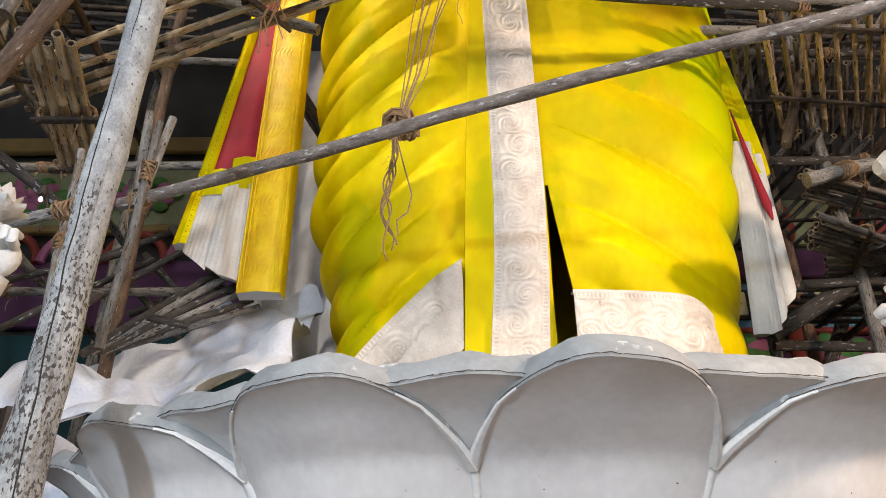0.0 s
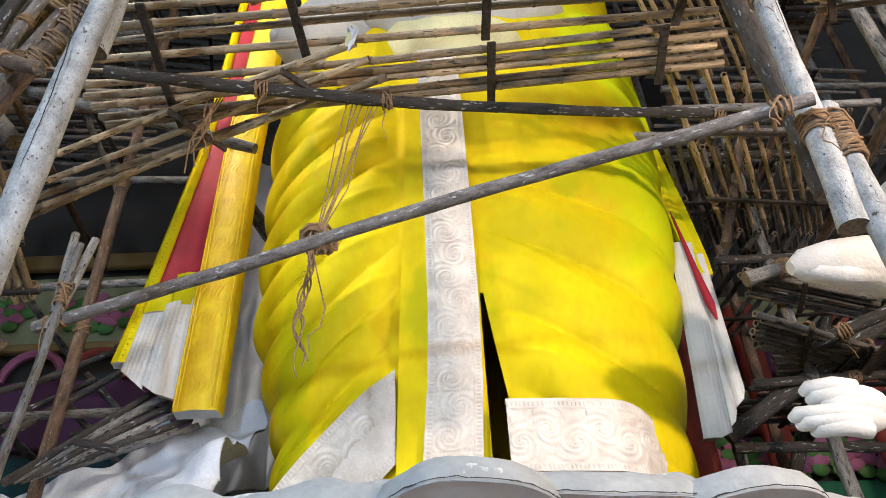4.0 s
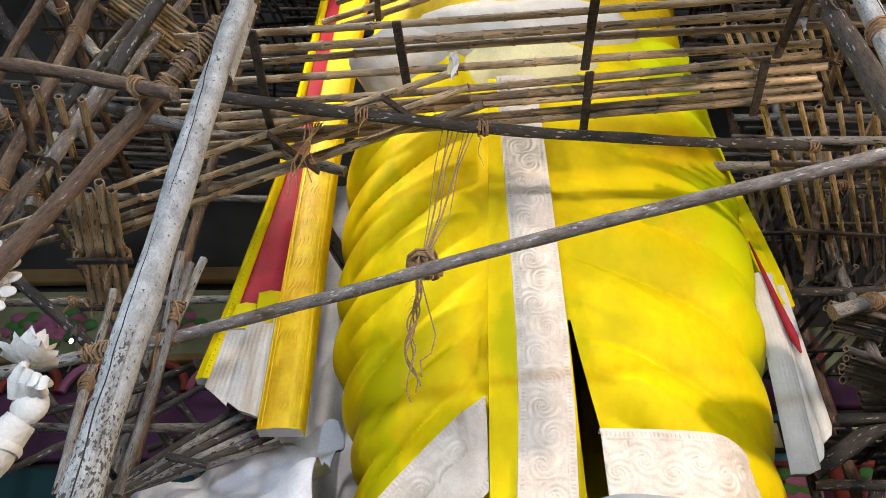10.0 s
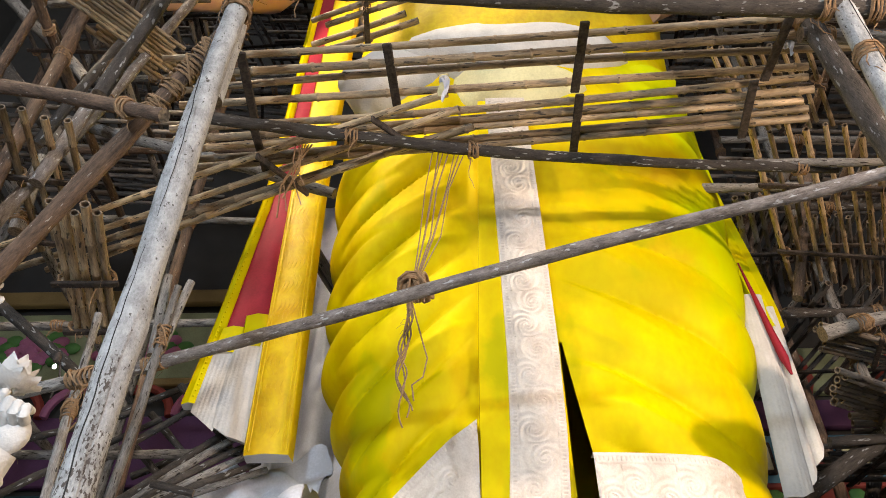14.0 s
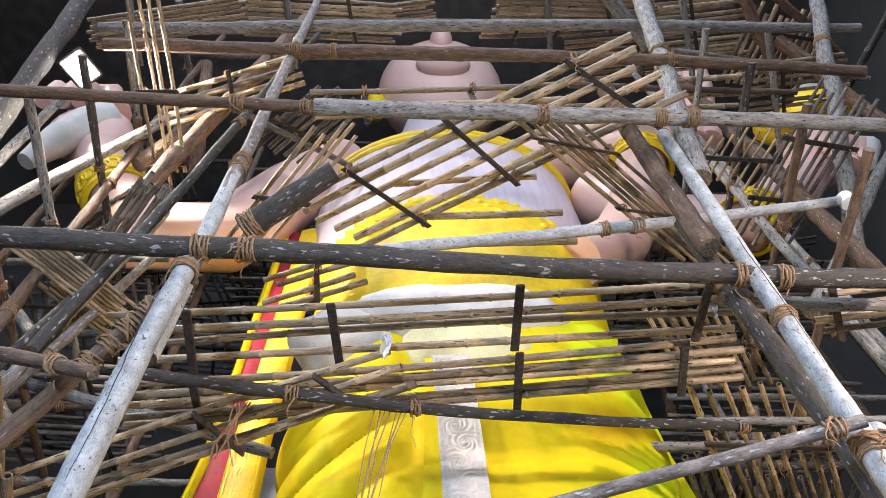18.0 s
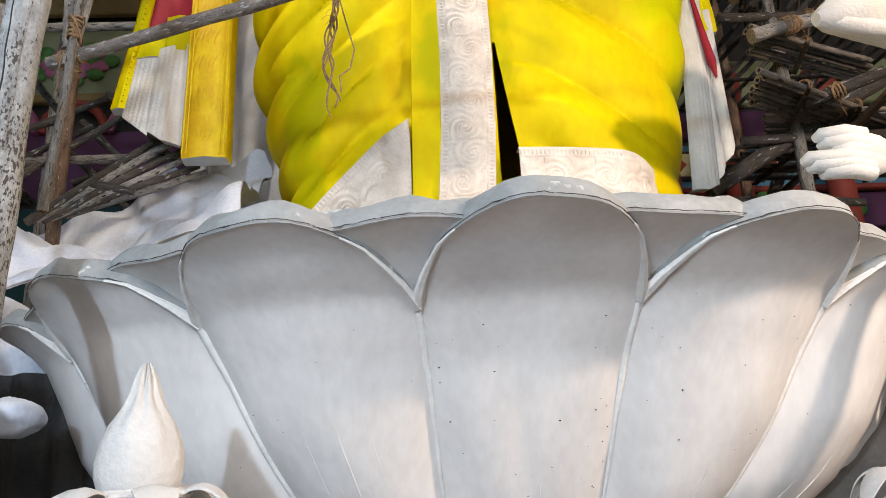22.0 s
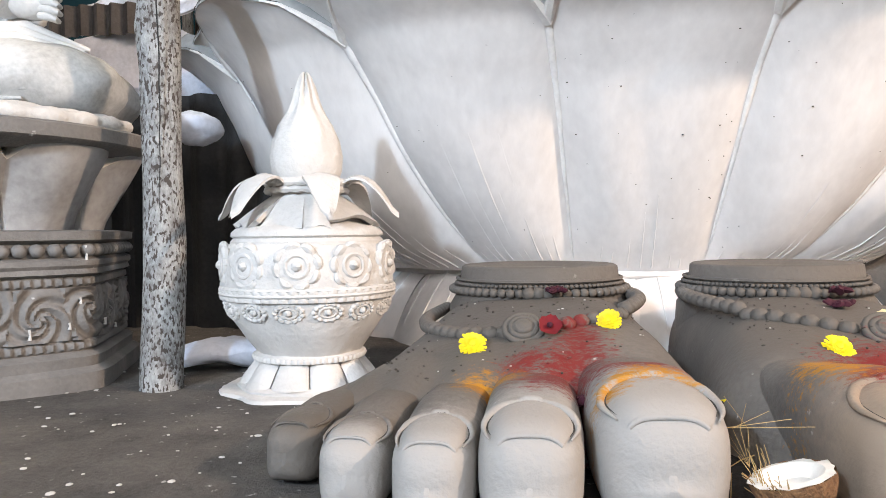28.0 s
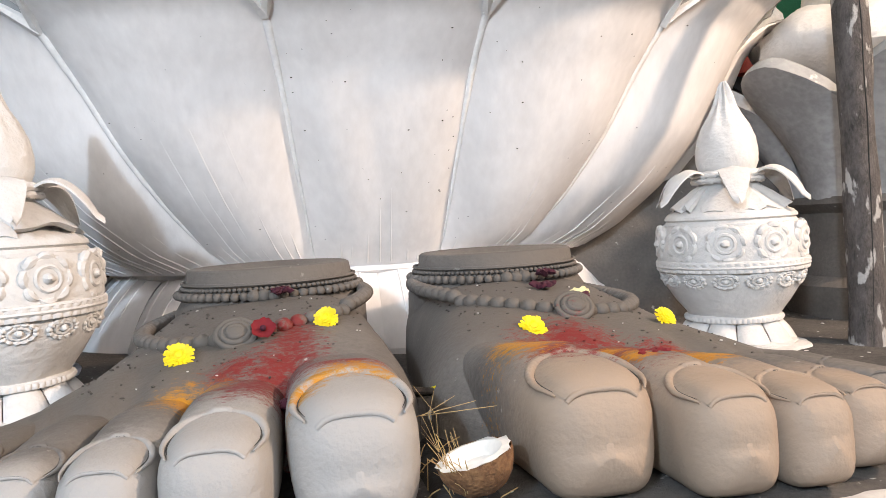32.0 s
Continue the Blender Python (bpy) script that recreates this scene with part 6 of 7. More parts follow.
throne = small_lotus(-1.86, 2.05, 0.44, 0.74, 0.4, 0.58, 9, M_THRONE, "grey clay lotus throne under the seated statue", 0.594, M_WHITE)
part("seat", Geo().lathe([(0.5, 0.69), (0.6, 0.712), (0.612, 0.72), (0.615, 0.758), (0.604, 0.766), (0.0, 0.766)], (-1.86, 2.05, 0), 64, wobble=lambda a, z: 0.012 * noise.noise(V((2 * math.cos(a), 2 * math.sin(a), 4)))), M_CARVE, throne, "round grey seat slab")

def fingers(g, at, along, across, n, size, slot=0):
    """A row of bent fingers."""
    at, along, across = V(at), V(along).normalized(), V(across).normalized()
    down = along.cross(across)
    for k in range(n):
        p = at + across * size * 0.42 * (k - (n - 1) / 2)
        l = size * (1.25 - 0.12 * abs(k - 1))
        g.tube([p, p + along * l * 0.5 + down * 0.03 * size, p + along * l * 0.8 - down * 0.25 * size, p + along * l * 0.72 - down * 0.6 * size], [size * 0.22, size * 0.23, size * 0.2, size * 0.13], 9, slot)

g = Geo()
# folded legs under smooth drapery, and the white cloth spread under them
g.ball((-1.9, 2.28, 0.93), (0.52, 0.42, 0.17), 1, 40, 22, wobble=0.06)
g.ball((-1.64, 2.1, 0.925), (0.315, 0.27, 0.158), 1, 40, 22, wobble=0.07)
g.ball((-2.16, 2.06, 0.92), (0.3, 0.26, 0.15), 1, 36, 20, wobble=0.07)
for k in range(6):
    g.tube([(-1.95 + 0.05 * k, 1.90 - 0.012 * k, 0.84 + 0.028 * k), (-1.72 + 0.03 * k, 1.835 + 0.004 * k * k, 0.845 + 0.034 * k), (-1.5 + 0.01 * k, 1.88 + 0.006 * k * k, 0.855 + 0.03 * k)], [0.008, 0.02, 0.006], 8, 1)
for r, z, a0, a1, thick in ((0.56, 0.79, -2.6, -0.72, 0.036), (0.52, 0.815, -2.2, -0.95, 0.034), (0.57, 0.785, -0.7, 0.1, 0.03), (0.5, 0.8, -0.9, 0.3, 0.03)):
    g.tube([(-1.86 + r * math.cos(a), 2.05 + r * math.sin(a), z + 0.008 * math.sin(5 * a)) for a in (a0 + (a1 - a0) * i / 24 for i in range(25))], [thick * (0.35 + 0.65 * math.sin(math.pi * (0.05 + 0.9 * i / 24)) ** 0.5) * (1 + 0.12 * math.sin(i * 1.1)) for i in range(25)], 10, 0)
for k in range(4):
    g.tube([(-2.25, 1.98 + 0.02 * k, 1.03 + 0.02 * k), (-1.9, 1.93 + 0.03 * k, 1.02 + 0.028 * k), (-1.62, 1.98 + 0.03 * k, 1.045 + 0.025 * k), (-1.46, 2.08 + 0.03 * k, 1.03 + 0.012 * k)], [0.03, 0.036, 0.03, 0.008], 9, 0)
g.lathe([(0.3, 1.0), (0.25, 1.15), (0.18, 1.3), (0.2, 1.5), (0.22, 1.62), (0.17, 1.76), (0.09, 1.84), (0.085, 1.98)], (-2.12, 2.45, 0), 28, 0)
for k in range(9):
    g.ball((-1.94 + 0.03 * k, 2.16 + 0.01 * k, 1.19 + 0.012 * math.sin(k)), 0.03, 0, 8, 6)
g.ball((-2.22, 2.38, 2.1), (0.14, 0.15, 0.19), 0, 20, 14)
g.lathe([(0.15, 2.2), (0.16, 2.27), (0.12, 2.4), (0.09, 2.55), (0.03, 2.66), (0.0, 2.7)], (-2.22, 2.42, 0), 24, 0)
for rr, sz in ((0.235, 0.05), (0.19, 0.045), (0.14, 0.04)):
    for k in range(20):
        a = 2 * math.pi * k / 20 + rr * 9
        g.ball((-2.2 + rr * math.cos(a), 2.5 - 0.02 * (0.24 - rr) * 8, 2.5 + rr * math.sin(a)), (sz * 0.62, 0.014, sz), 0, 8, 6, turn=Euler((0, -a + 1.57, 0)).to_matrix())
disc = Geo().lathe([(0.0, -0.02), (0.21, -0.015), (0.21, 0.015), (0.0, 0.02)], (0, 0, 0), 30)
g.add([(-2.2 + x, 2.54 + z, 2.5 + y) for x, y, z in disc.v], disc.f)
# lowered hand
g.tube([(-1.96, 2.35, 1.6), (-1.85, 2.22, 1.38), (-1.72, 2.12, 1.22)], [0.085, 0.07, 0.055], 14, 0)
g.ball((-1.6, 2.08, 1.2), (0.085, 0.05, 0.05), 0, 14, 9)
fingers(g, (-1.55, 2.05, 1.19), (1, -0.3, -0.25), (0, 0.2, 1), 4, 0.06)
# raised hand with a lotus bud
g.tube([(-1.98, 2.42, 1.66), (-1.86, 2.36, 1.52), (-1.7, 2.31, 1.56), (-1.6, 2.28, 1.66), (-1.535, 2.27, 1.78)], [0.1, 0.09, 0.085, 0.075, 0.055], 14, 0)
g.lathe([(0.07, -0.02), (0.078, 0.0), (0.07, 0.02)], (-1.585, 2.28, 1.68), 18, 0)
g.ball((-1.52, 2.265, 1.83), (0.065, 0.045, 0.07), 0, 14, 9)
for k in range(4):
    g.tube([(-1.57 + 0.033 * k, 2.235, 1.85 + 0.004 * k), (-1.56 + 0.034 * k, 2.185, 1.89 - 0.008 * k), (-1.555 + 0.034 * k, 2.19, 1.93 - 0.014 * k), (-1.56 + 0.032 * k, 2.24, 1.945 - 0.014 * k)], [0.02, 0.021, 0.02, 0.014], 9, 0)
g.tube([(-1.56, 2.22, 1.86), (-1.58, 2.23, 1.95), (-1.585, 2.25, 2.0)], 0.017, 8, 0)
for ringk, (n, rad, h) in enumerate(((8, 0.105, 0.04), (7, 0.075, 0.09), (5, 0.04, 0.125))):
    for k in range(n):
        a = 2 * math.pi * k / n + 0.4 * ringk
        rows = []
        for i in range(7):
            t = i / 6
            w = 0.036 * math.sin(math.pi * (0.1 + 0.9 * t)) + 0.001
            rr = rad * (0.2 + 0.8 * t)
            rows.append([V((-1.585, 2.25, 1.99 + h * t ** 1.2)) + V((rr * math.cos(a) - s * w * math.sin(a), rr * math.sin(a) + s * w * math.cos(a), 0.012 * abs(s))) for s in (-1, 0, 1)])
        g.grid(rows, 0)
        g.grid([[p + V((0, 0, -0.006)) for p in r[::-1]] for r in rows], 0)
alone("seated_statue", g, [M_WHITE, material("grey_white_drapery", (0.5, 0.5, 0.49), 0.7, second=(0.3, 0.3, 0.29), scale=5, bump=0.3)], "white plaster seated statue holding up a lotus bud", "statue", "seated statues", sharp=60)

# ---- seated statue on the right ----
small_lotus(2.72, 2.75, 0.42, 0.95, 0.4, 0.78, 9, M_THRONE, "grey lotus throne under the statue with folded arms", 0.1)
ped2 = thing("statue_plinth", (2.72, 2.75, 0), "rough grey clay plinth", "pedestal", "statue pedestals")
part("body", Geo().lathe([(0.42, -0.1), (0.44, 0.05), (0.4, 0.09), (0.38, 0.36), (0.43, 0.4), (0.43, 0.43), (0.0, 0.43)], (2.72, 2.75, 0), 32), M_CLAY, ped2)
g = Geo()
g.ball((2.75, 2.85, 1.1), (0.55, 0.45, 0.2), 0, 28, 14, wobble=0.2)
g.lathe([(0.36, 1.1), (0.3, 1.4), (0.26, 1.7), (0.32, 2.1), (0.36, 2.35), (0.25, 2.6), (0.1, 2.72), (0.1, 2.85)], (2.95, 3.1, 0), 28, 0)
g.ball((2.95, 3.08, 3.05), (0.17, 0.19, 0.23), 0, 20, 14)
g.tube([(2.95, 3.2, 2.55), (2.75, 3.05, 2.66), (2.5, 2.98, 2.67), (2.32, 2.97, 2.675), (2.19, 2.97, 2.67), (2.13, 2.97, 2.655)], [0.17, 0.16, 0.145, 0.115, 0.08, 0.035], 18, 0)
g.tube([(2.5, 2.95, 2.6), (2.35, 2.94, 2.60), (2.24, 2.94, 2.61), (2.19, 2.95, 2.62)], [0.07, 0.06, 0.045, 0.02], 12, 0)
for k in range(3):
    g.tube([(2.5, 2.88 + 0.02 * k, 2.70 - 0.035 * k), (2.34, 2.885, 2.71 - 0.035 * k), (2.22, 2.92, 2.70 - 0.03 * k)], [0.014, 0.016, 0.008], 7, 0)
g.tube([(2.95, 2.95, 2.3), (2.75, 2.85, 1.95), (2.5, 2.85, 1.82), (2.3, 2.87, 1.87)], [0.17, 0.15, 0.12, 0.08], 16, 0)
g.ball((2.13, 2.88, 1.9), (0.14, 0.07, 0.085), 0, 18, 11)
g.ball((2.1, 2.86, 1.82), (0.13, 0.07, 0.06), 0, 18, 11)
for k, (z, x0) in enumerate(((1.955, 1.925), (1.915, 1.94), (1.875, 1.975), (1.84, 2.0))):
    g.tube([(2.12, 2.83, z), (2.03, 2.81, z + 0.005), (x0, 2.83, z), (x0 - 0.012, 2.86, z - 0.004)], [0.036, 0.037, 0.034, 0.02], 9, 0)
for k, (z, x0) in enumerate(((1.83, 1.83), (1.795, 1.85), (1.765, 1.9))):
    g.tube([(2.1, 2.8, z - 0.01), (2.0, 2.78, z), (x0, 2.8, z), (x0 - 0.012, 2.83, z - 0.004)], [0.037, 0.037, 0.034, 0.02], 9, 0)
for k in range(10):
    a = 2 * math.pi * k / 10
    g.ball((2.32 + 0.02 * math.sin(a), 2.87 + 0.085 * math.cos(a), 1.86 + 0.085 * math.sin(a)), 0.014, 0, 7, 5)
alone("seated_statue", g, M_WHITE, "white plaster seated statue with both arms held forward", "statue", "seated statues", sharp=60)

# ---- draped sheets ----
def sheet(name, x0, x1, n, f, mat, label):
    """f(s, t) gives the point; s across, t down."""
    rows = [[f(j / n, i / n) for j in range(n + 1)] for i in range(n + 1)]
    back = [[V(p) + V((0.0, 0.02, -0.004)) for p in r[::-1]] for r in rows]
    return alone(name, Geo().grid(rows).grid(back), mat, label, "sheet", "draped sheets", sharp=80)

def lump(p, k=0.12, s=1.8):
    v, w = noise.noise_vector(p * s), noise.noise_vector(p * s * 3.1)
    return p + V((v.x * 0.4, v.y, v.z)) * k + V((w.x * 0.3, w.y, w.z)) * k * 0.38

sheet("draped_sheet", 0, 0, 46, lambda s, t: lump(V((-3.0 + 2.1 * s, 5.15 - 1.35 * t, 2.3 + 0.7 * s - (0.75 + 0.4 * s) * t ** 0.8)) + V((0, 0.05 * math.sin(15 * s + 4 * t), 0)), 0.3, 1.5), M_CLOTH, "white cloth sheet draped over materials behind the pedestal")
sheet("draped_sheet", 0, 0, 40, lambda s, t: lump(V((-1.75 + 1.0 * s, 5.9, 6.2 - 3.6 * t + 0.1 * s)) + V((0.03 * math.sin(14 * s), 0.06 * math.sin(18 * s + 2 * t), 0)), 0.08, 1.5), M_CLOTH, "bluish white sheet hanging behind the scarf")
sheet("draped_sheet", 0, 0, 36, lambda s, t: lump(V((1.7 + 1.5 * s, 3.75 - 0.7 * t, 1.85 - 0.45 * s ** 0.7 - 0.5 * t)), 0.14, 2.0), M_CLOTHG, "grey sheet lying behind the pedestal rim")
sheet("draped_sheet", 0, 0, 36, lambda s, t: lump(V((-2.3 + 1.1 * s, 3.3 + 0.4 * s, 1.45 - 0.35 * t)), 0.12, 2.6), M_CLOTH, "crumpled white sheet beside the seated statue")
rows = [[lump(V((-1.33 + 0.1 * math.sin(b) * math.cos(a), 2.7 + 0.12 * math.sin(b) * math.sin(a), 0.87 - 0.07 * math.cos(b))), 0.02, 9) for a in (2 * math.pi * j / 36 for j in range(36))] for b in (math.pi * i / 24 for i in range(25))]
alone("rag_ball", Geo().grid(rows, 0, wrap=True), M_CLOTH, "bluish white balled rag under the pedestal rim", "rag", sharp=80)
g = Geo().grid([[lump(V((-1.2 + 0.62 * i / 24, 2.12 + 0.2 * (i / 24) + 0.09 * math.cos(a), -0.008 + (0.02 + 0.024 * math.sin(math.pi * i / 24)) * (1 + math.sin(a)))), 0.03, 6) for a in (2 * math.pi * j / 16 for j in range(16))] for i in range(25)], 0, wrap=True)
alone("plaster_sack", g, M_CLOTH, "flattened pale plaster sack on the floor", "sack")
# dark sheet put in for the shade under the pedestal, behind the pot
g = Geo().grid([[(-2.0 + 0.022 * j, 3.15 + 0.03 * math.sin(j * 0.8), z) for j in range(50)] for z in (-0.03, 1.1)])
alone("tarpaulin", g, M_GAP_SHADE, "dark sheet standing in for the shaded gap behind the pot", "tarpaulin")
rows = []
for i in range(31):
    b, row = math.pi * i / 30, []
    for j in range(60):
        a = 2 * math.pi * j / 60
        p = V((math.sin(b) * math.cos(a), math.sin(b) * math.sin(a), -math.cos(b)))
        k = 1 + 0.16 * noise.noise(p * 2.2) + 0.09 * noise.noise(p * 6) + 0.045 * noise.noise(p * 15)
        row.append(V((1.98, 3.3, 0.3)) + V((p.x * 0.85, p.y * 0.36, p.z * 0.72)) * k)
    rows.append(row)
alone("clay_mound", Geo().grid(rows, 0, wrap=True), M_CLAY, "rough grey clay mound behind the pot", "clay mound", sharp=70)
g = Geo()
for k in range(420):
    x, y = random.uniform(-1.8, 2.3), random.uniform(0.6, 2.6)
    r = random.uniform(0.0012, 0.0055)
    g.ball((x, y, ground_z(x)), (r * random.uniform(1, 2), r * random.uniform(1, 2), r * 0.5), 0, 6, 4)
alone("plaster_crumbs", g, M_WHITE, "white plaster crumbs and splashes on the floor", "crumbs", kind="stuff")

# ---- scaffold ----
pole((-1.058, 1.86, -0.06), (-1.075, 2.05, 4.25), 0.056, M_PALE, (0.93, 0.95), bow=0.001, label="upright scaffold pole with pale flaking bark", low=(M_FLAKE, 0.4))
pole((-1.1, 2.13, 3.4), (-0.93, 1.95, 9.7), 0.047, M_BARK, (0.1, 0.31, 0.33), bow=0.002, low=(M_PALE, 0.27), label="mottled upright pole lashed on above the pale post")
pole((2.03, 2.05, -0.12), (2.0, 2.1, 2.85), 0.054, M_PALE, (0.92, 0.95), bow=0.001, label="short upright post with dark stained bark", low=(M_STAIN, 0.5))
pole((1.91, 2.1, 2.25), (2.07, 2.06, 5.95), 0.05, M_PALE, (0.12, 0.15, 0.38), bow=0.002, label="leaning scaffold pole with pale peeled bark")
# long drying cracks in the two posts
for x0, x1, y0, z0, z1, a0 in ((-1.06, -1.066, 1.885, 0.5, 2.3, -1.15), (-1.068, -1.074, 1.97, 2.5, 4.0, -1.6), (2.02, 2.005, 2.05, 0.0, 2.1, -1.9), (1.95, 2.02, 2.085, 3.2, 4.8, -1.5)):
    run = []
    for i in range(40):
        t = i / 39
        a = a0 + 0.12 * math.sin(7 * t) + 0.1 * noise.noise(V((t * 14, x0, 2)))
        run.append((x0 + (x1 - x0) * t + 0.0575 * math.cos(a), y0 + 0.0575 * math.sin(a), z0 + (z1 - z0) * t))
    alone("post_crack", Geo().tube(run, [0.0024 * math.sin(math.pi * (0.04 + 0.92 * i / 39)) ** 0.5 for i in range(40)], 5), M_BLACK, "long dark drying crack in the scaffold post", "crack", "post cracks")
pole((1.88, 2.31, 4.09), (3.5, 2.38, 4.09), 0.04, M_GREY, (0.06,))
pole((-2.21, 1.92, 4.17), (2.86, 2.11, 3.97), 0.057, M_DARK, (0.24, 0.29, 0.8, 0.85))
pole((-2.84, 1.80, 6.05), (-0.47, 1.78, 5.69), 0.044, M_BROWN, (0.76, 0.95))
pole((-0.54, 1.74, 5.61), (3.99, 1.90, 5.72), 0.057, M_GREY, (0.34, 0.53, 0.6))
pole((-2.74, 1.95, 7.79), (4.37, 1.95, 7.26), 0.058, M_BROWN, (0.25, 0.3, 0.75))
pole((-3.20, 2.10, 8.91), (5.54, 2.10, 9.42), 0.065, M_GREY, ())
pole((-0.94, 2.25, 4.81), (-0.37, 1.95, 5.03), 0.082, M_DARK, (0.05,))
pole((1.97, 2.20, 7.35), (1.89, 2.15, 4.40), 0.072, M_BROWN, (0.2,))
pole((1.94, 2.30, 4.95), (2.01, 2.30, 2.57), 0.058, M_DARK, (0.3, 0.34))
pole((2.98, 1.79, 10.20), (2.22, 2.20, 5.45), 0.088, M_GREY, (0.5,))
pole((-2.17, 2.50, 2.30), (-1.10, 2.05, 3.81), 0.042, M_BROWN, (0.75, 0.8, 0.86, 0.92))
pole((-2.90, 2.50, 4.11), (-1.22, 2.00, 3.15), 0.034, M_BROWN, (0.9,))
pole((-1.45, 2.775, 4.05), (2.46, 3.286, 4.05), 0.036, M_DARK, (0.22, 0.4, 0.93), bow=0.002, sag=(0, 0.09, 0))
pole((-2.93, 3.60, 5.03), (-0.79, 3.60, 4.21), 0.042, M_GREY, (0.1,))
pole((-4.57, 4.20, 7.68), (-3.19, 4.00, 6.03), 0.056, M_GREY, ())
pole((-2.68, 3.40, 4.5), (-2.39, 3.40, 6.34), 0.04, M_DARK, (0.5,))
pole((-2.86, 3.30, 3.48), (-2.06, 3.30, 6.15), 0.043, M_BARK, (0.5, 0.75))
pole((-2.87, 3.60, 3.90), (-2.93, 3.60, 4.61), 0.047, M_GREY, (0.2,))
pole((-5.21, 4.60, 7.81), (-2.91, 4.20, 4.95), 0.076, M_DARK, ())
pole((-2.80, 3.60, 3.35), (-2.04, 3.60, 2.76), 0.034, M_DARK, ())
pole((-2.34, 2.90, 2.26), (-1.43, 2.60, 2.25), 0.030, M_GREY, (0.85, 0.92))
pole((-1.85, 3.20, 1.84), (-1.90, 3.20, 2.96), 0.022, M_GREY, (0.5,))
pole((-1.49, 3.03, 1.78), (-1.43, 3.03, 3.01), 0.02, M_GREY, (0.72,))
pole((-1.47, 3.05, 2.51), (-1.40, 3.10, 3.09), 0.024, M_GREY, ())
pole((-1.53, 3.15, 2.67), (-1.58, 3.20, 3.21), 0.025, M_GREY, ())
pole((-1.60, 3.15, 2.59), (1.87, 1.95, 2.77), 0.030, M_BARK, (0.03, 0.97))
pole((-2.21, 4.30, 2.22), (-1.62, 4.90, 3.10), 0.026, M_DARK, ())
pole((-2.19, 4.35, 2.25), (-1.56, 4.90, 3.04), 0.026, M_GREY, ())
pole((-2.17, 4.40, 2.27), (-1.50, 4.90, 2.97), 0.026, M_DARK, ())
pole((-2.15, 4.45, 2.30), (-1.43, 4.90, 2.91), 0.026, M_GREY, ())
pole((-2.13, 4.50, 2.33), (-1.37, 4.90, 2.85), 0.026, M_DARK, ())
pole((-2.10, 4.55, 2.36), (-1.31, 4.90, 2.79), 0.026, M_GREY, ())
pole((-1.83, 4.25, 2.45), (-1.58, 4.30, 2.40), 0.025, M_DARK, ())
pole((-3.24, 4.60, 2.82), (-2.42, 5.00, 3.29), 0.025, M_DARK, ())
pole((-3.11, 4.75, 2.55), (-2.23, 5.10, 3.29), 0.025, M_DARK, ())
pole((-2.67, 4.90, 2.76), (-1.76, 5.20, 3.63), 0.026, M_DARK, ())
pole((-2.39, 5.05, 3.08), (-1.85, 5.30, 2.55), 0.025, M_DARK, ())
pole((-2.37, 5.20, 3.39), (-1.90, 5.40, 2.94), 0.027, M_DARK, ())
pole((-2.25, 5.35, 3.72), (-1.73, 5.50, 3.17), 0.028, M_DARK, ())
pole((-2.88, 5.50, 3.50), (-2.25, 5.60, 3.86), 0.029, M_DARK, ())
pole((-2.59, 5.65, 3.06), (-1.44, 5.70, 3.61), 0.029, M_DARK, ())
pole((-3.23, 2.80, 5.98), (-2.51, 3.00, 8.72), 0.059, M_GREY, ())
pole((-2.66, 3.20, 7.79), (-1.44, 2.77, 10.20), 0.078, M_BROWN, (0.3,))
pole((-1.65, 2.17, 3.5), (-0.93, 2.30, 9.57), 0.034, M_DARK, (0.5, 0.8))
pole((-3.09, 3.53, -0.02), (-3.46, 1.73, 10.20), 0.105, M_DARK, (0.3,))
pole((-3.27, 2.65, 4.97), (-3.53, 2.70, 8.36), 0.048, M_GREY, ())
pole((-2.30, 3.60, 8.53), (-2.45, 2.86, 10.20), 0.076, M_BROWN, ())
pole((-3.53, 3.60, 6.58), (-2.10, 3.60, 6.62), 0.031, M_GREY, ())
pole((-2.42, 3.00, 3.75), (-1.97, 3.00, 6.43), 0.04, M_BARK, (0.4,))
pole((-2.7, 3.20, 4.3), (-2.27, 3.20, 6.10), 0.036, M_DARK, ())
pole((-2.28, 3.00, 6.86), (-1.12, 2.26, 10.20), 0.084, M_BROWN, (0.7,))
pole((-0.17, 2.50, 4.93), (3.39, 2.40, 5.49), 0.041, M_PALE, (0.48, 0.55))
pole((3.72, 3.00, 10.14), (3.56, 2.80, 5.03), 0.075, M_BROWN, (0.5, 0.7))
pole((4.96, 2.80, 7.32), (3.01, 3.00, 4.89), 0.054, M_GREY, ())
pole((5.28, 1.73, 10.20), (3.72, 3.00, 5.50), 0.081, M_GREY, (0.3,))
pole((5.00, 2.45, 10.20), (6.09, 3.20, 8.95), 0.087, M_BROWN, ())
pole((4.29, 1.76, 10.20), (5.40, 3.30, 10.20), 0.076, M_BROWN, (0.4,))
pole((2.55, 1.81, 10.20), (3.27, 2.57, 10.20), 0.087, M_GREY, ())
pole((4.67, 1.81, 10.20), (5.92, 2.66, 10.20), 0.054, M_BROWN, ())
pole((6.40, 2.05, 10.20), (6.16, 3.12, 10.20), 0.049, M_DARK, ())
pole((2.50, 5.20, 2.66), (3.91, 4.80, 3.44), 0.066, M_DARK, ())
pole((2.69, 5.60, 2.72), (4.01, 5.60, 2.68), 0.041, M_DARK, ())
pole((2.81, 5.80, 3.11), (3.76, 5.80, 3.11), 0.039, M_DARK, ())
pole((2.62, 4.40, 3.52), (3.13, 4.40, 3.66), 0.052, M_GREY, (0.6,))
pole((1.92, 4.30, 4.86), (3.31, 4.10, 4.67), 0.037, M_GREY, ())
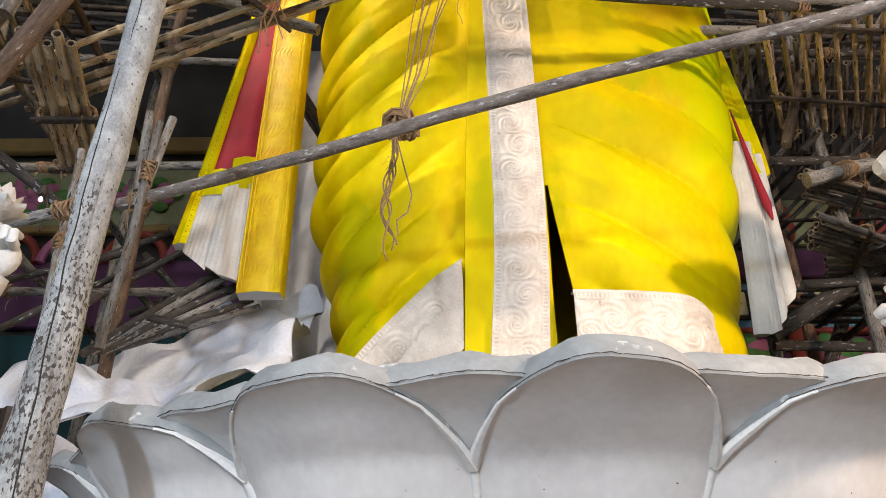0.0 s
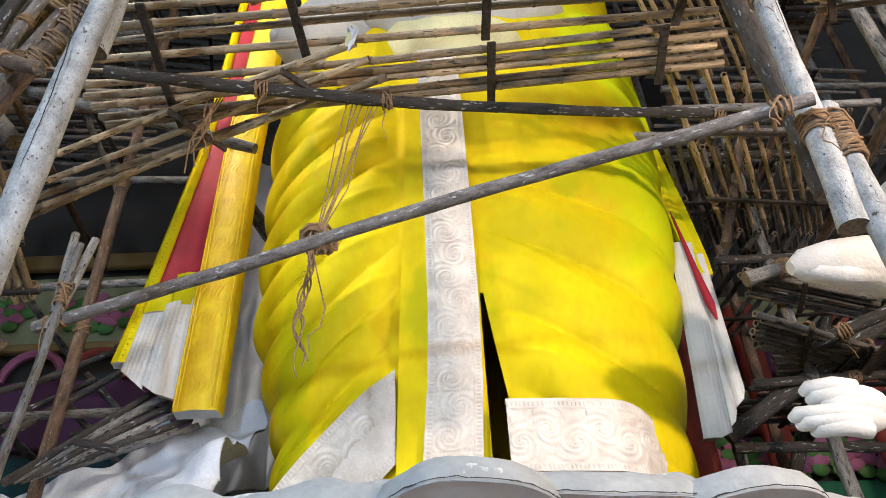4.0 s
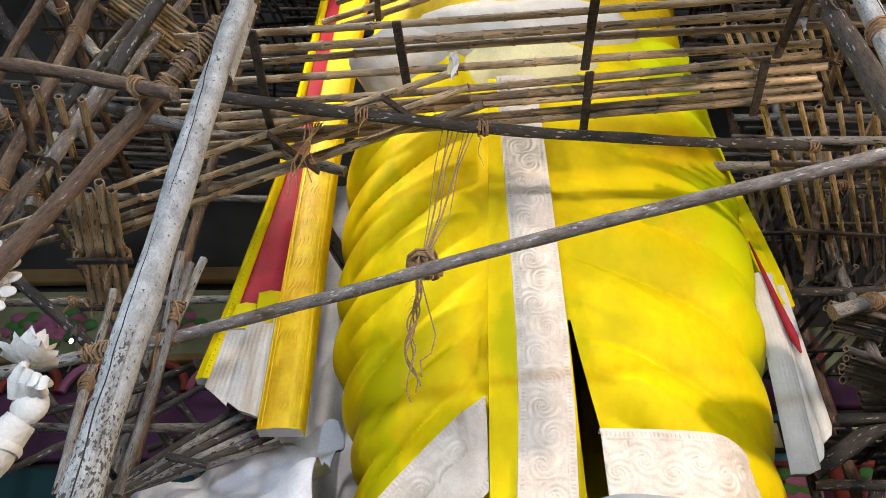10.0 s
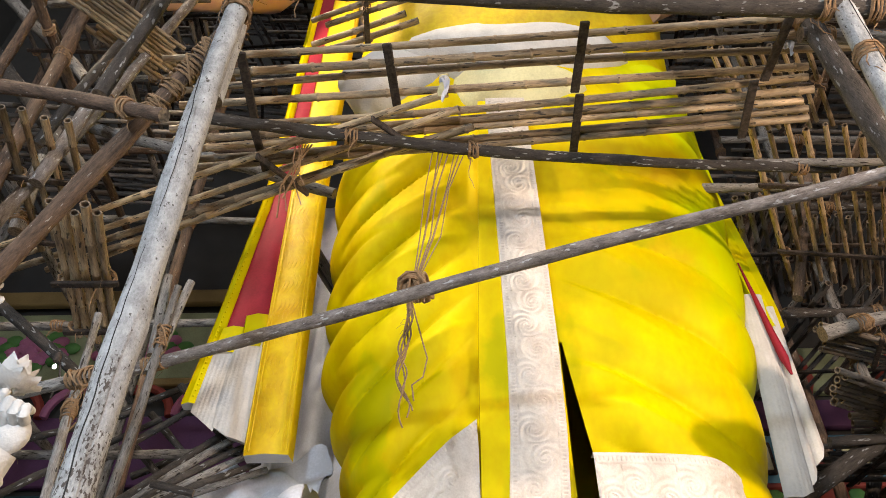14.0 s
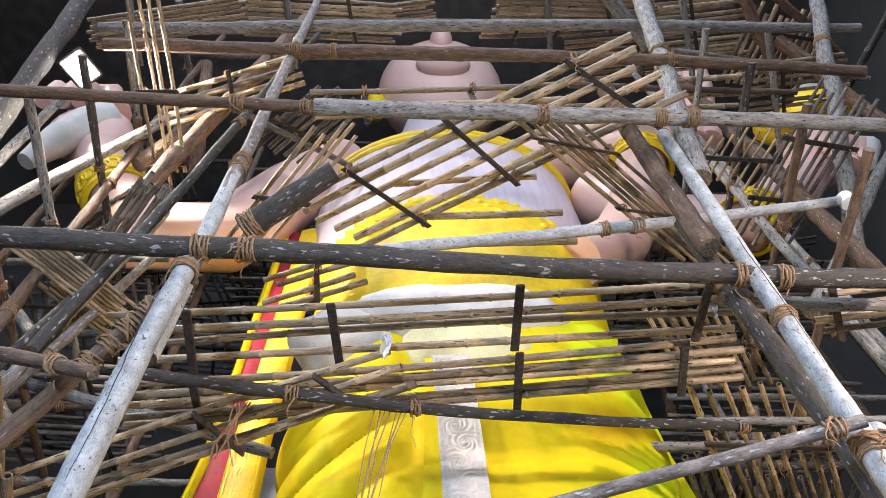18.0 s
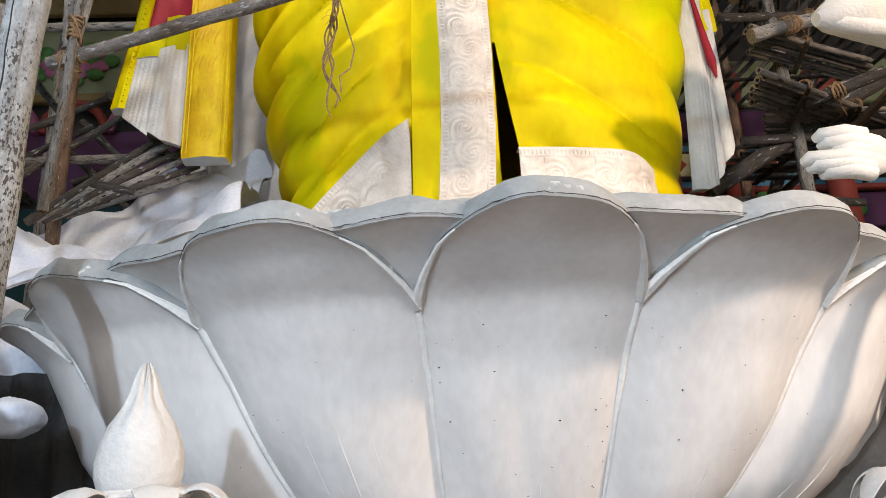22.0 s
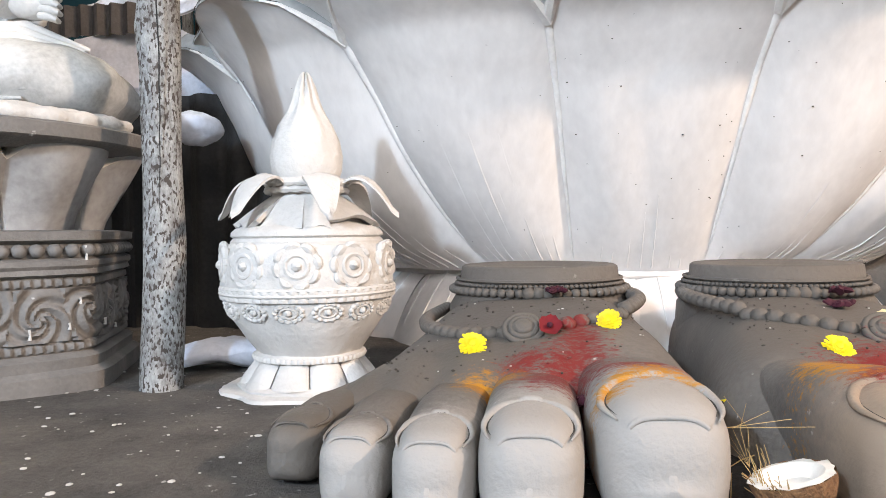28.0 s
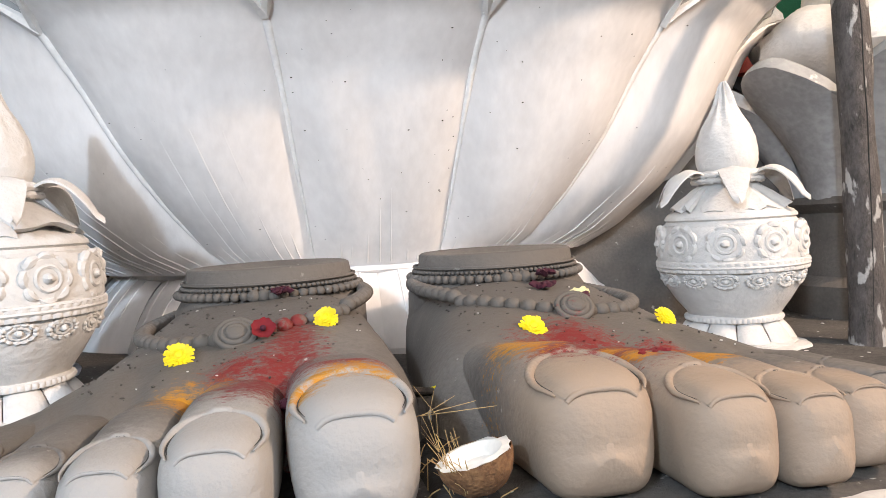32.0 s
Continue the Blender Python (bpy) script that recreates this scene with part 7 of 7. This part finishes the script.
pole((1.96, 3.30, 4.13), (3.05, 3.00, 3.82), 0.026, M_GREY, ())
pole((3.02, 4.60, 3.07), (3.54, 4.40, 3.21), 0.047, M_DARK, (0.4,))
pole((2.66, 4.60, 3.97), (3.29, 4.60, 5.60), 0.039, M_BROWN, ())
pole((3.36, 6.20, 2.63), (4.24, 6.20, 4.26), 0.057, M_DARK, ())
def laid(canes, battens, z, label="bamboo cane platform lashed to the scaffold"):
    """Canes laid one by one, each (x0, y0, x1, y1), held from below by battens, each (x0, y0, x1, y1, drop)."""
    top = thing("bamboo_platform", (canes[0][0], canes[0][1], z), label, "platform", "scaffold platforms")
    for x0, y0, x1, y1 in canes:
        cane((x0, y0, z), (x1, y1, z), 0.0255 * random.uniform(0.88, 1.1), top)
    for x0, y0, x1, y1, drop in battens:
        a, b = V((x0, y0, z - drop)), V((x1, y1, z - drop))
        part("batten", Geo().box(along(a, b) @ pose(0, 0, (b - a).length / 2), (0.02, 0.052, (b - a).length) if abs((b - a).normalized().x) > 0.5 else (0.052, 0.02, (b - a).length), 0, 0.005), M_BATTEN, top, "dark split-wood batten")
    return top

laid([(-1.613, 2.474, 1.835, 2.276), (-1.608, 2.592, 1.937, 2.382), (-1.612, 2.698, 2.277, 2.47), (-1.616, 2.808, 2.067, 2.599)], [(-1.157, 2.41, -1.185, 2.93, 0.036), (-0.344, 2.371, -0.31, 2.85, 0.036), (0.733, 2.25, 0.736, 2.73, 0.036), (1.832, 2.22, 1.828, 2.67, 0.036)], 4.2)
laid([(-1.741, 3.01, 2.107, 2.689), (-1.74, 3.104, 2.177, 2.782), (-1.727, 3.187, 2.14, 2.866), (-1.715, 3.277, 2.198, 2.929), (-1.698, 3.348, 2.228, 3.007)], [(-1.208, 2.92, -1.206, 3.4, 0.036), (0.774, 2.76, 0.793, 3.23, 0.036), (1.782, 2.68, 1.842, 3.13, 0.036)], 4.22)
laid([(-3.44, 4.089, -0.013, 2.686), (-3.523, 4.256, 0.055, 2.801), (-3.592, 4.396, 0.143, 2.942), (-3.029, 4.285, -0.261, 3.087), (-2.601, 4.158, -0.481, 3.187)], [(-1.207, 3.118, -0.937, 3.473, 0.036), (-0.465, 2.833, -0.291, 3.003, 0.036)], 4.12)
platform((-0.88, 2.82, 6.30), (1.71, 1.43, 6.30), (-0.28, 3.29, 6.30), 6, 0.038, (0.2, 0.5, 0.88))
platform((0.01, 2.72, 6.35), (1.26, 2.67, 6.35), (0.32, 3.27, 6.35), 3, 0.034, ())
platform((0.80, 1.85, 6.00), (2.53, 3.27, 6.00), (1.34, 1.93, 6.00), 7, 0.021, (0.2, 0.62))
platform((-0.66, 2.04, 6.75), (1.56, 2.04, 7.01), (-0.60, 2.04, 6.19), 3, 0.034, (0.18, 0.6))
platform((-2.30, 1.39, 7.40), (-2.32, 3.14, 7.40), (-2.05, 1.38, 7.40), 4, 0.02, (0.5, 0.92))
platform((-2.34, 2.52, 8.00), (-0.99, 2.09, 8.00), (-2.30, 2.82, 8.00), 4, 0.036, (0.5,))
platform((3.17, 3.33, 6.60), (3.56, 1.91, 6.60), (3.75, 3.45, 6.60), 8, 0.02, (0.3, 0.7))
platform((2.72, 2.84, 6.80), (2.89, 2.33, 6.80), (3.37, 2.95, 6.80), 8, 0.016, (0.5,))
platform((2.46, 2.27, 4.20), (2.99, 2.20, 4.20), (2.60, 2.63, 4.20), 5, 0.025, (0.2,))
platform((2.98, 2.51, 8.60), (3.88, 2.46, 8.60), (3.04, 2.84, 8.60), 3, 0.041, ())
platform((1.32, 2.27, 11.00), (2.80, 2.19, 11.00), (1.19, 2.69, 11.00), 9, 0.035, (0.3, 0.7))
platform((2.39, 2.55, 11.50), (4.94, 2.24, 11.50), (2.68, 3.47, 11.50), 12, 0.033, (0.4,))
platform((-0.91, 2.37, 10.9), (0.46, 2.18, 10.9), (-0.85, 2.67, 10.9), 8, 0.031, (0.5,))
platform((-1.36, 3.02, 6.00), (-0.58, 2.04, 6.00), (-1.05, 3.07, 6.00), 5, 0.022, (0.4,))
platform((-0.25, 3.19, 5.60), (-0.97, 3.44, 5.60), (-0.24, 2.88, 5.60), 4, 0.029, (0.5,))
platform((-2.78, 2.69, 5.40), (-2.21, 3.38, 5.40), (-2.52, 2.60, 5.40), 8, 0.021, ())
platform((-2.75, 3.47, 6.00), (-1.93, 2.43, 6.00), (-2.54, 3.58, 6.00), 6, 0.027, (0.5,))
platform((-2.02, 2.10, 10.60), (0.00, 2.18, 10.60), (-1.99, 2.60, 10.60), 10, 0.029, (0.3, 0.7))
pole((-1.43, 1.72, 10.53), (-1.37, 3.02, 10.53), 0.042, M_GREY, ())
platform((1.32, 2.00, 10.60), (3.36, 2.01, 10.60), (1.40, 2.43, 10.60), 12, 0.030, (0.3, 0.7))
pole((1.88, 1.65, 10.53), (2.07, 2.78, 10.53), 0.042, M_GREY, ())
platform((3.30, 2.00, 10.40), (4.47, 1.86, 10.40), (3.56, 2.77, 10.40), 10, 0.029, (0.4,))
pole((3.44, 1.34, 10.33), (4.12, 3.35, 10.33), 0.042, M_GREY, ())
platform((4.37, 3.00, 10.20), (4.58, 2.03, 10.20), (5.43, 3.14, 10.20), 12, 0.034, (0.3, 0.7))
pole((3.57, 2.60, 10.12), (6.36, 2.95, 10.12), 0.042, M_GREY, ())
platform((-3.82, 2.33, 10.20), (-1.94, 2.04, 10.20), (-3.82, 2.68, 10.20), 8, 0.028, (0.4,))
pole((-3.25, 1.97, 10.12), (-3.26, 2.87, 10.12), 0.042, M_GREY, ())
platform((-1.83, 3.65, 9.50), (-0.95, 2.90, 9.50), (-1.29, 3.95, 9.50), 7, 0.035, (0.4,))
pole((-2.00, 3.18, 9.43), (-0.59, 3.96, 9.43), 0.042, M_GREY, ())
platform((-3.78, 4.11, 7.60), (-2.72, 3.37, 7.60), (-3.61, 4.39, 7.60), 7, 0.029, (0.4,))
pole((-3.60, 3.66, 7.52), (-3.16, 4.39, 7.52), 0.042, M_GREY, ())
platform((4.37, 2.72, 9.80), (5.67, 2.54, 9.80), (4.62, 3.41, 9.80), 8, 0.033, (0.4,))
pole((4.56, 2.12, 9.73), (5.21, 3.91, 9.73), 0.042, M_GREY, ())
platform((1.95, 3.16, 4.30), (2.83, 4.86, 4.30), (2.78, 3.18, 4.30), 8, 0.023, (0.3, 0.75))
platform((2.27, 4.26, 4.70), (2.88, 5.58, 4.70), (2.76, 4.26, 4.70), 6, 0.027, (0.5,))
platform((2.66, 4.62, 3.10), (4.2, 5.43, 3.10), (2.54, 4.19, 3.10), 8, 0.032, (0.25, 0.6))
platform((2.76, 4.39, 4.60), (3.44, 5.87, 4.60), (3.45, 4.41, 4.60), 9, 0.02, (0.2, 0.8))
platform((1.94, 3.25, 5.30), (2.43, 4.02, 5.30), (2.65, 3.25, 5.30), 9, 0.022, (0.4,))
platform((2.72, 4.71, 3.60), (4.0, 5.22, 3.60), (2.63, 4.40, 3.60), 5, 0.026, (0.4,))
platform((-2.55, 2.67, 4.00), (-2.85, 3.84, 4.00), (-2.21, 2.73, 4.00), 4, 0.026, (0.42, 0.95))
platform((-1.98, 2.59, 3.20), (-2.31, 3.79, 3.20), (-1.75, 2.60, 3.20), 5, 0.027, (0.5, 0.9))
platform((-1.29, 5.04, 4.90), (-1.13, 5.75, 4.90), (-1.21, 4.89, 4.90), 5, 0.024, ())
platform((-2.74, 3.20, 5.60), (-2.34, 3.71, 5.60), (-2.49, 3.02, 5.60), 8, 0.022, ())


# uprights and ledgers that carry the side platforms
for x, y in ((-2.75, 3.05), (-2.35, 4.9), (-3.9, 3.9), (3.3, 3.05), (3.15, 4.95), (4.3, 3.9), (-1.5, 6.1), (2.9, 6.1)):
    pole((x, y, ground_z(x) - 0.02), (x + random.uniform(-0.1, 0.1), y, 12.2), 0.045, M_GREY if x > 0 else M_BROWN, (0.3, 0.42, 0.58), bow=0.004)
for z in (3.02, 4.12, 5.3, 6.2, 7.3, 8.5):
    for side in (-1, 1):
        x = -2.75 if side < 0 else 3.3
        pole((x, 1.9, z), (x + 0.35 * side, 6.4, z + random.uniform(-0.1, 0.1)), 0.035, random.choice((M_GREY, M_BROWN, M_DARK)), (0.25,), bow=0.006)
        pole((x + 0.3 * side - 0.9, 4.95, z - 0.06), (x + 0.3 * side + 1.6, 4.95, z - 0.06 + random.uniform(-0.1, 0.1)), 0.034, random.choice((M_GREY, M_BROWN, M_DARK)), (0.3,), bow=0.006)
pole((1.9, 2.55, 8.54), (4.5, 2.6, 8.52), 0.035, M_BROWN, (0.3,))
pole((-3.0, 2.975, 10.93), (5.2, 2.975, 10.93), 0.045, M_GREY, (0.2, 0.6))
# platforms further back in the gloom
for z in (3.1, 4.25, 5.4, 6.35, 7.45, 8.6):
    for x0, x1 in ((-4.4, -2.5), (2.9, 4.8)):
        if x0 < 0 and z < 6:
            continue
        y0 = random.uniform(4.3, 5.0)
        if random.random() < 0.55:
            platform((x0, y0, z), (x0 + random.uniform(-0.3, 0.3), y0 + 1.9, z), (x1, y0, z), 13, 0.028, (0.2, 0.7), "grey bamboo cane platform at the back of the scaffold")
        else:
            platform((x0, y0, z), (x1, y0 + random.uniform(-0.3, 0.3), z), (x0, y0 + 1.3, z), 11, 0.028, (0.25, 0.75), "grey bamboo cane platform at the back of the scaffold")
for z in (9.4, 10.6, 12.0):
    platform((-2.4, 5.2, z), (3.8, 5.3, z), (-2.4, 6.6, z), 10, 0.03, (0.1, 0.5, 0.9), "grey bamboo cane platform at the back of the scaffold")


# the thick knot on the bar
knot = thing("rope_knot", (-0.21, 2.98, 2.93), "thick tangled brown rope knot tied on the bar", "rope knot")
for k in range(3):
    part("rope_turn", wraps(V((-0.23 + 0.03 * k, 2.985 - 0.01 * k, 2.925 + 0.003 * k)), V((0.945, -0.325, 0.05)).normalized(), 0.036 + 0.012 * k, 5, 0.02, 0.009), M_ROPE, knot)
part("rope_turn", wraps(V((-0.21, 2.94, 2.93)), V((0.1, 0.4, 0.9)).normalized(), 0.05, 4, 0.016, 0.009), M_ROPE, knot)
# rope ends hanging from the bar, twisted round one another
g = Geo()
for k, long in enumerate((0.62, 0.66, 0.7, 0.58, 0.74)):
    n = 30
    g.tube([(-0.235 + 0.02 * math.sin(7 * i / n) + 0.018 * math.sin(13 * i / n + 1.3 * k) * (0.5 + i / n), 2.94 + 0.012 * math.cos(13 * i / n + 1.3 * k), 2.9 - long * i / n - 0.03 * max(0, i / n - 0.9) * (k % 2)) for i in range(n + 1)], [0.0055 * (1 - 0.3 * i / n) for i in range(n + 1)], 5)
g.tube([(-0.22, 2.93, 2.88), (-0.17, 2.93, 2.66), (-0.13, 2.93, 2.5), (-0.15, 2.93, 2.4), (-0.2, 2.93, 2.36), (-0.19, 2.93, 2.28)], 0.004, 5)
for k in range(9):
    a = 2.4 + k
    g.tube([(-0.235, 2.935, 2.9 - 0.03 * k), (-0.235 + 0.02 * math.cos(a), 2.92, 2.89 - 0.03 * k), (-0.235 + 0.045 * math.cos(a), 2.91, 2.86 - 0.03 * k)], 0.0012, 3)
alone("hanging_rope", g, M_ROPE, "frayed brown rope ends hanging from the bar", "rope")
g = Geo()
for k in range(7):
    g.tube([(-0.2 + 0.005 * k, 2.96, 3.0), (-0.175 + 0.017 * k + 0.012 * math.sin(k * 2.3), 3.0, 3.3), (-0.15 + 0.026 * k + 0.02 * math.sin(k * 1.9), 3.05, 3.7), (-0.1 + 0.035 * k, 3.1, 4.12)], 0.0036 + 0.0012 * (k % 2), 5)
alone("rope_sling", g, M_ROPE, "brown rope sling stretched from the platform to the bar", "rope")
g = Geo()
for k in range(6):
    g.tube([(-0.95 + 0.02 * k, 3.05, 4.1), (-0.95 + 0.05 * math.sin(k), 3.05, 3.95 - 0.04 * k), (-0.93 + 0.07 * math.cos(k * 2), 3.05, 3.75 - 0.05 * k)], 0.005, 4)
alone("hanging_rope", g, M_ROPE, "frayed rope ends under the platform", "rope")
g = Geo().grid([[(-0.06 + 0.05 * s + 0.01 * math.sin(6 * t), 2.66 - 0.01 * s, 4.26 - 0.2 * t) for s in (0, 0.5, 1)] for t in (i / 8 for i in range(9))])
alone("rag_strip", g, M_CREAM, "pale rag strip tied to a bamboo cane", "rag")
for p in ((2.72, 2.45, 4.21), (3.40, 2.4, 5.44)):
    g = Geo().lathe([(0.0, 0.0), (0.06, 0.005), (0.065, 0.03), (0.062, 0.1), (0.0, 0.105)], p, 20)
    alone("plastic_cup", g, M_CAN, "translucent plastic cup stuck on a pole end", "cup", "plastic cups")

# flood lamp and small bulbs
fl = thing("flood_lamp", (-3.1, 2.25, 8.0), "lit square flood lamp tied to the scaffold", "lamp")
m = look((-3.1, 2.25, 8.0), (0.2, 0.2, 1.0))
part("housing", Geo().box(m @ pose(0, 0, 0.05), (0.34, 0.28, 0.08), 0, 0.015), M_BATTEN, fl, "dark metal housing")
part("glass", Geo().box(m @ pose(0, 0, -0.002), (0.28, 0.22, 0.012), 0, 0.003), M_LAMP, fl, "glowing lamp glass")
for p in ((-1.80, 2.82, 2.42), (3.7, 6.0, 3.77)):
    lb = thing("bulb", p, "small bright white bulb hanging on the scaffold", "bulb", "bulbs")
    part("glass", Geo().ball(p, (0.009, 0.009, 0.012), 0, 12, 8), M_BULB, lb)
    part("bracket", Geo().tube([(p[0], p[1] + 0.02, p[2] + 0.06), (p[0] + 0.01, p[1] + 0.05, p[2] - 0.02), (p[0] + 0.01, p[1] + 0.04, p[2] - 0.14)], 0.005, 6), M_BATTEN, lb, "bent wire bracket")
    part("socket", Geo().lathe([(0.014, 0.025), (0.016, 0.06), (0.01, 0.07)], p, 12), M_BATTEN, lb, "dark lamp holder")

# dense canes and poles high up in the gloom behind the statue's shoulders
haze = random.Random(21)
for k in range(16):
    side = -1 if k % 2 else 1
    x = (-3.2 if side < 0 else 3.4) + side * haze.uniform(0, 2.6)
    y, z = haze.uniform(5.0, 6.8), 6.8 + 0.5 * k
    if haze.random() < 0.5:
        platform((x - 1.3, y, z), (x + 1.3, y + haze.uniform(-0.6, 0.6), z), (x - 1.3 + haze.uniform(-0.3, 0.3), y + 1.2, z), 12, 0.032, (0.25, 0.75), "grey bamboo cane platform high in the scaffold")
    else:
        platform((x - 0.9, y, z), (x - 0.9 + haze.uniform(-0.6, 0.6), y + 1.9, z + 0.2), (x + 0.9, y, z), 13, 0.032, (0.25, 0.75), "grey bamboo cane platform high in the scaffold")
    pole((x - 1.9, y + 0.35, z - 0.07), (x + 1.9, y + 0.4, z - 0.07), 0.042, haze.choice((M_GREY, M_BROWN, M_DARK)), (0.3, 0.7), bow=0.004)
for x, y in ((-4.4, 5.4), (-5.6, 6.2), (-3.3, 6.6), (4.6, 5.4), (5.7, 6.2), (3.5, 6.6)):
    pole((x, y, ground_z(x) - 0.05), (x + 0.1, y, 15.5), 0.05, haze.choice((M_GREY, M_BROWN)), (0.5, 0.6, 0.7, 0.8), bow=0.003)
for k in range(4):
    z = 12.6 + 0.8 * k
    platform((-1.9, 6.0, z), (3.4, 6.1, z), (-1.9, 7.6, z), 11, 0.032, (0.15, 0.5, 0.85), "grey bamboo cane platform high in the scaffold")

# ledger and ties that carry the highest mats
pole((-3.0, 2.45, 10.8), (5.2, 2.45, 10.8), 0.045, M_BROWN, (0.03, 0.77), bow=0.001)
for x in (-2.835, 3.385):
    pole((x, 2.2, 10.715), (x, 3.35, 10.715), 0.042, M_GREY, (0.2, 0.75), bow=0.001)
# strips of white rag knotted round the canes
for x, y, z, long in ((-0.027, 2.67, 4.2, 0.2), (1.88, 2.44, 4.2, 0.14)):
    top = thing("rag_strip", (x, y, z), "torn strip of white rag knotted on a cane", "rag", "rag strips")
    part("knot", Geo().ball((x, y, z + 0.01), (0.03, 0.04, 0.034), 0, 12, 8, wobble=0.5), M_CLOTH, top)
    rows = []
    for i in range(12):
        t = i / 11
        w = 0.016 * (1 - 0.75 * t) + 0.004
        rows.append([V((x + w * u + 0.012 * math.sin(5 * t), y - 0.03 + 0.008 * math.sin(9 * t + 2 * u), z - long * t + 0.004 * u)) for u in (-1, -0.4, 0.3, 1)])
    part("tail", Geo().grid(rows).grid([[p + V((0, 0.004, 0)) for p in r[::-1]] for r in rows]), M_CLOTH, top)
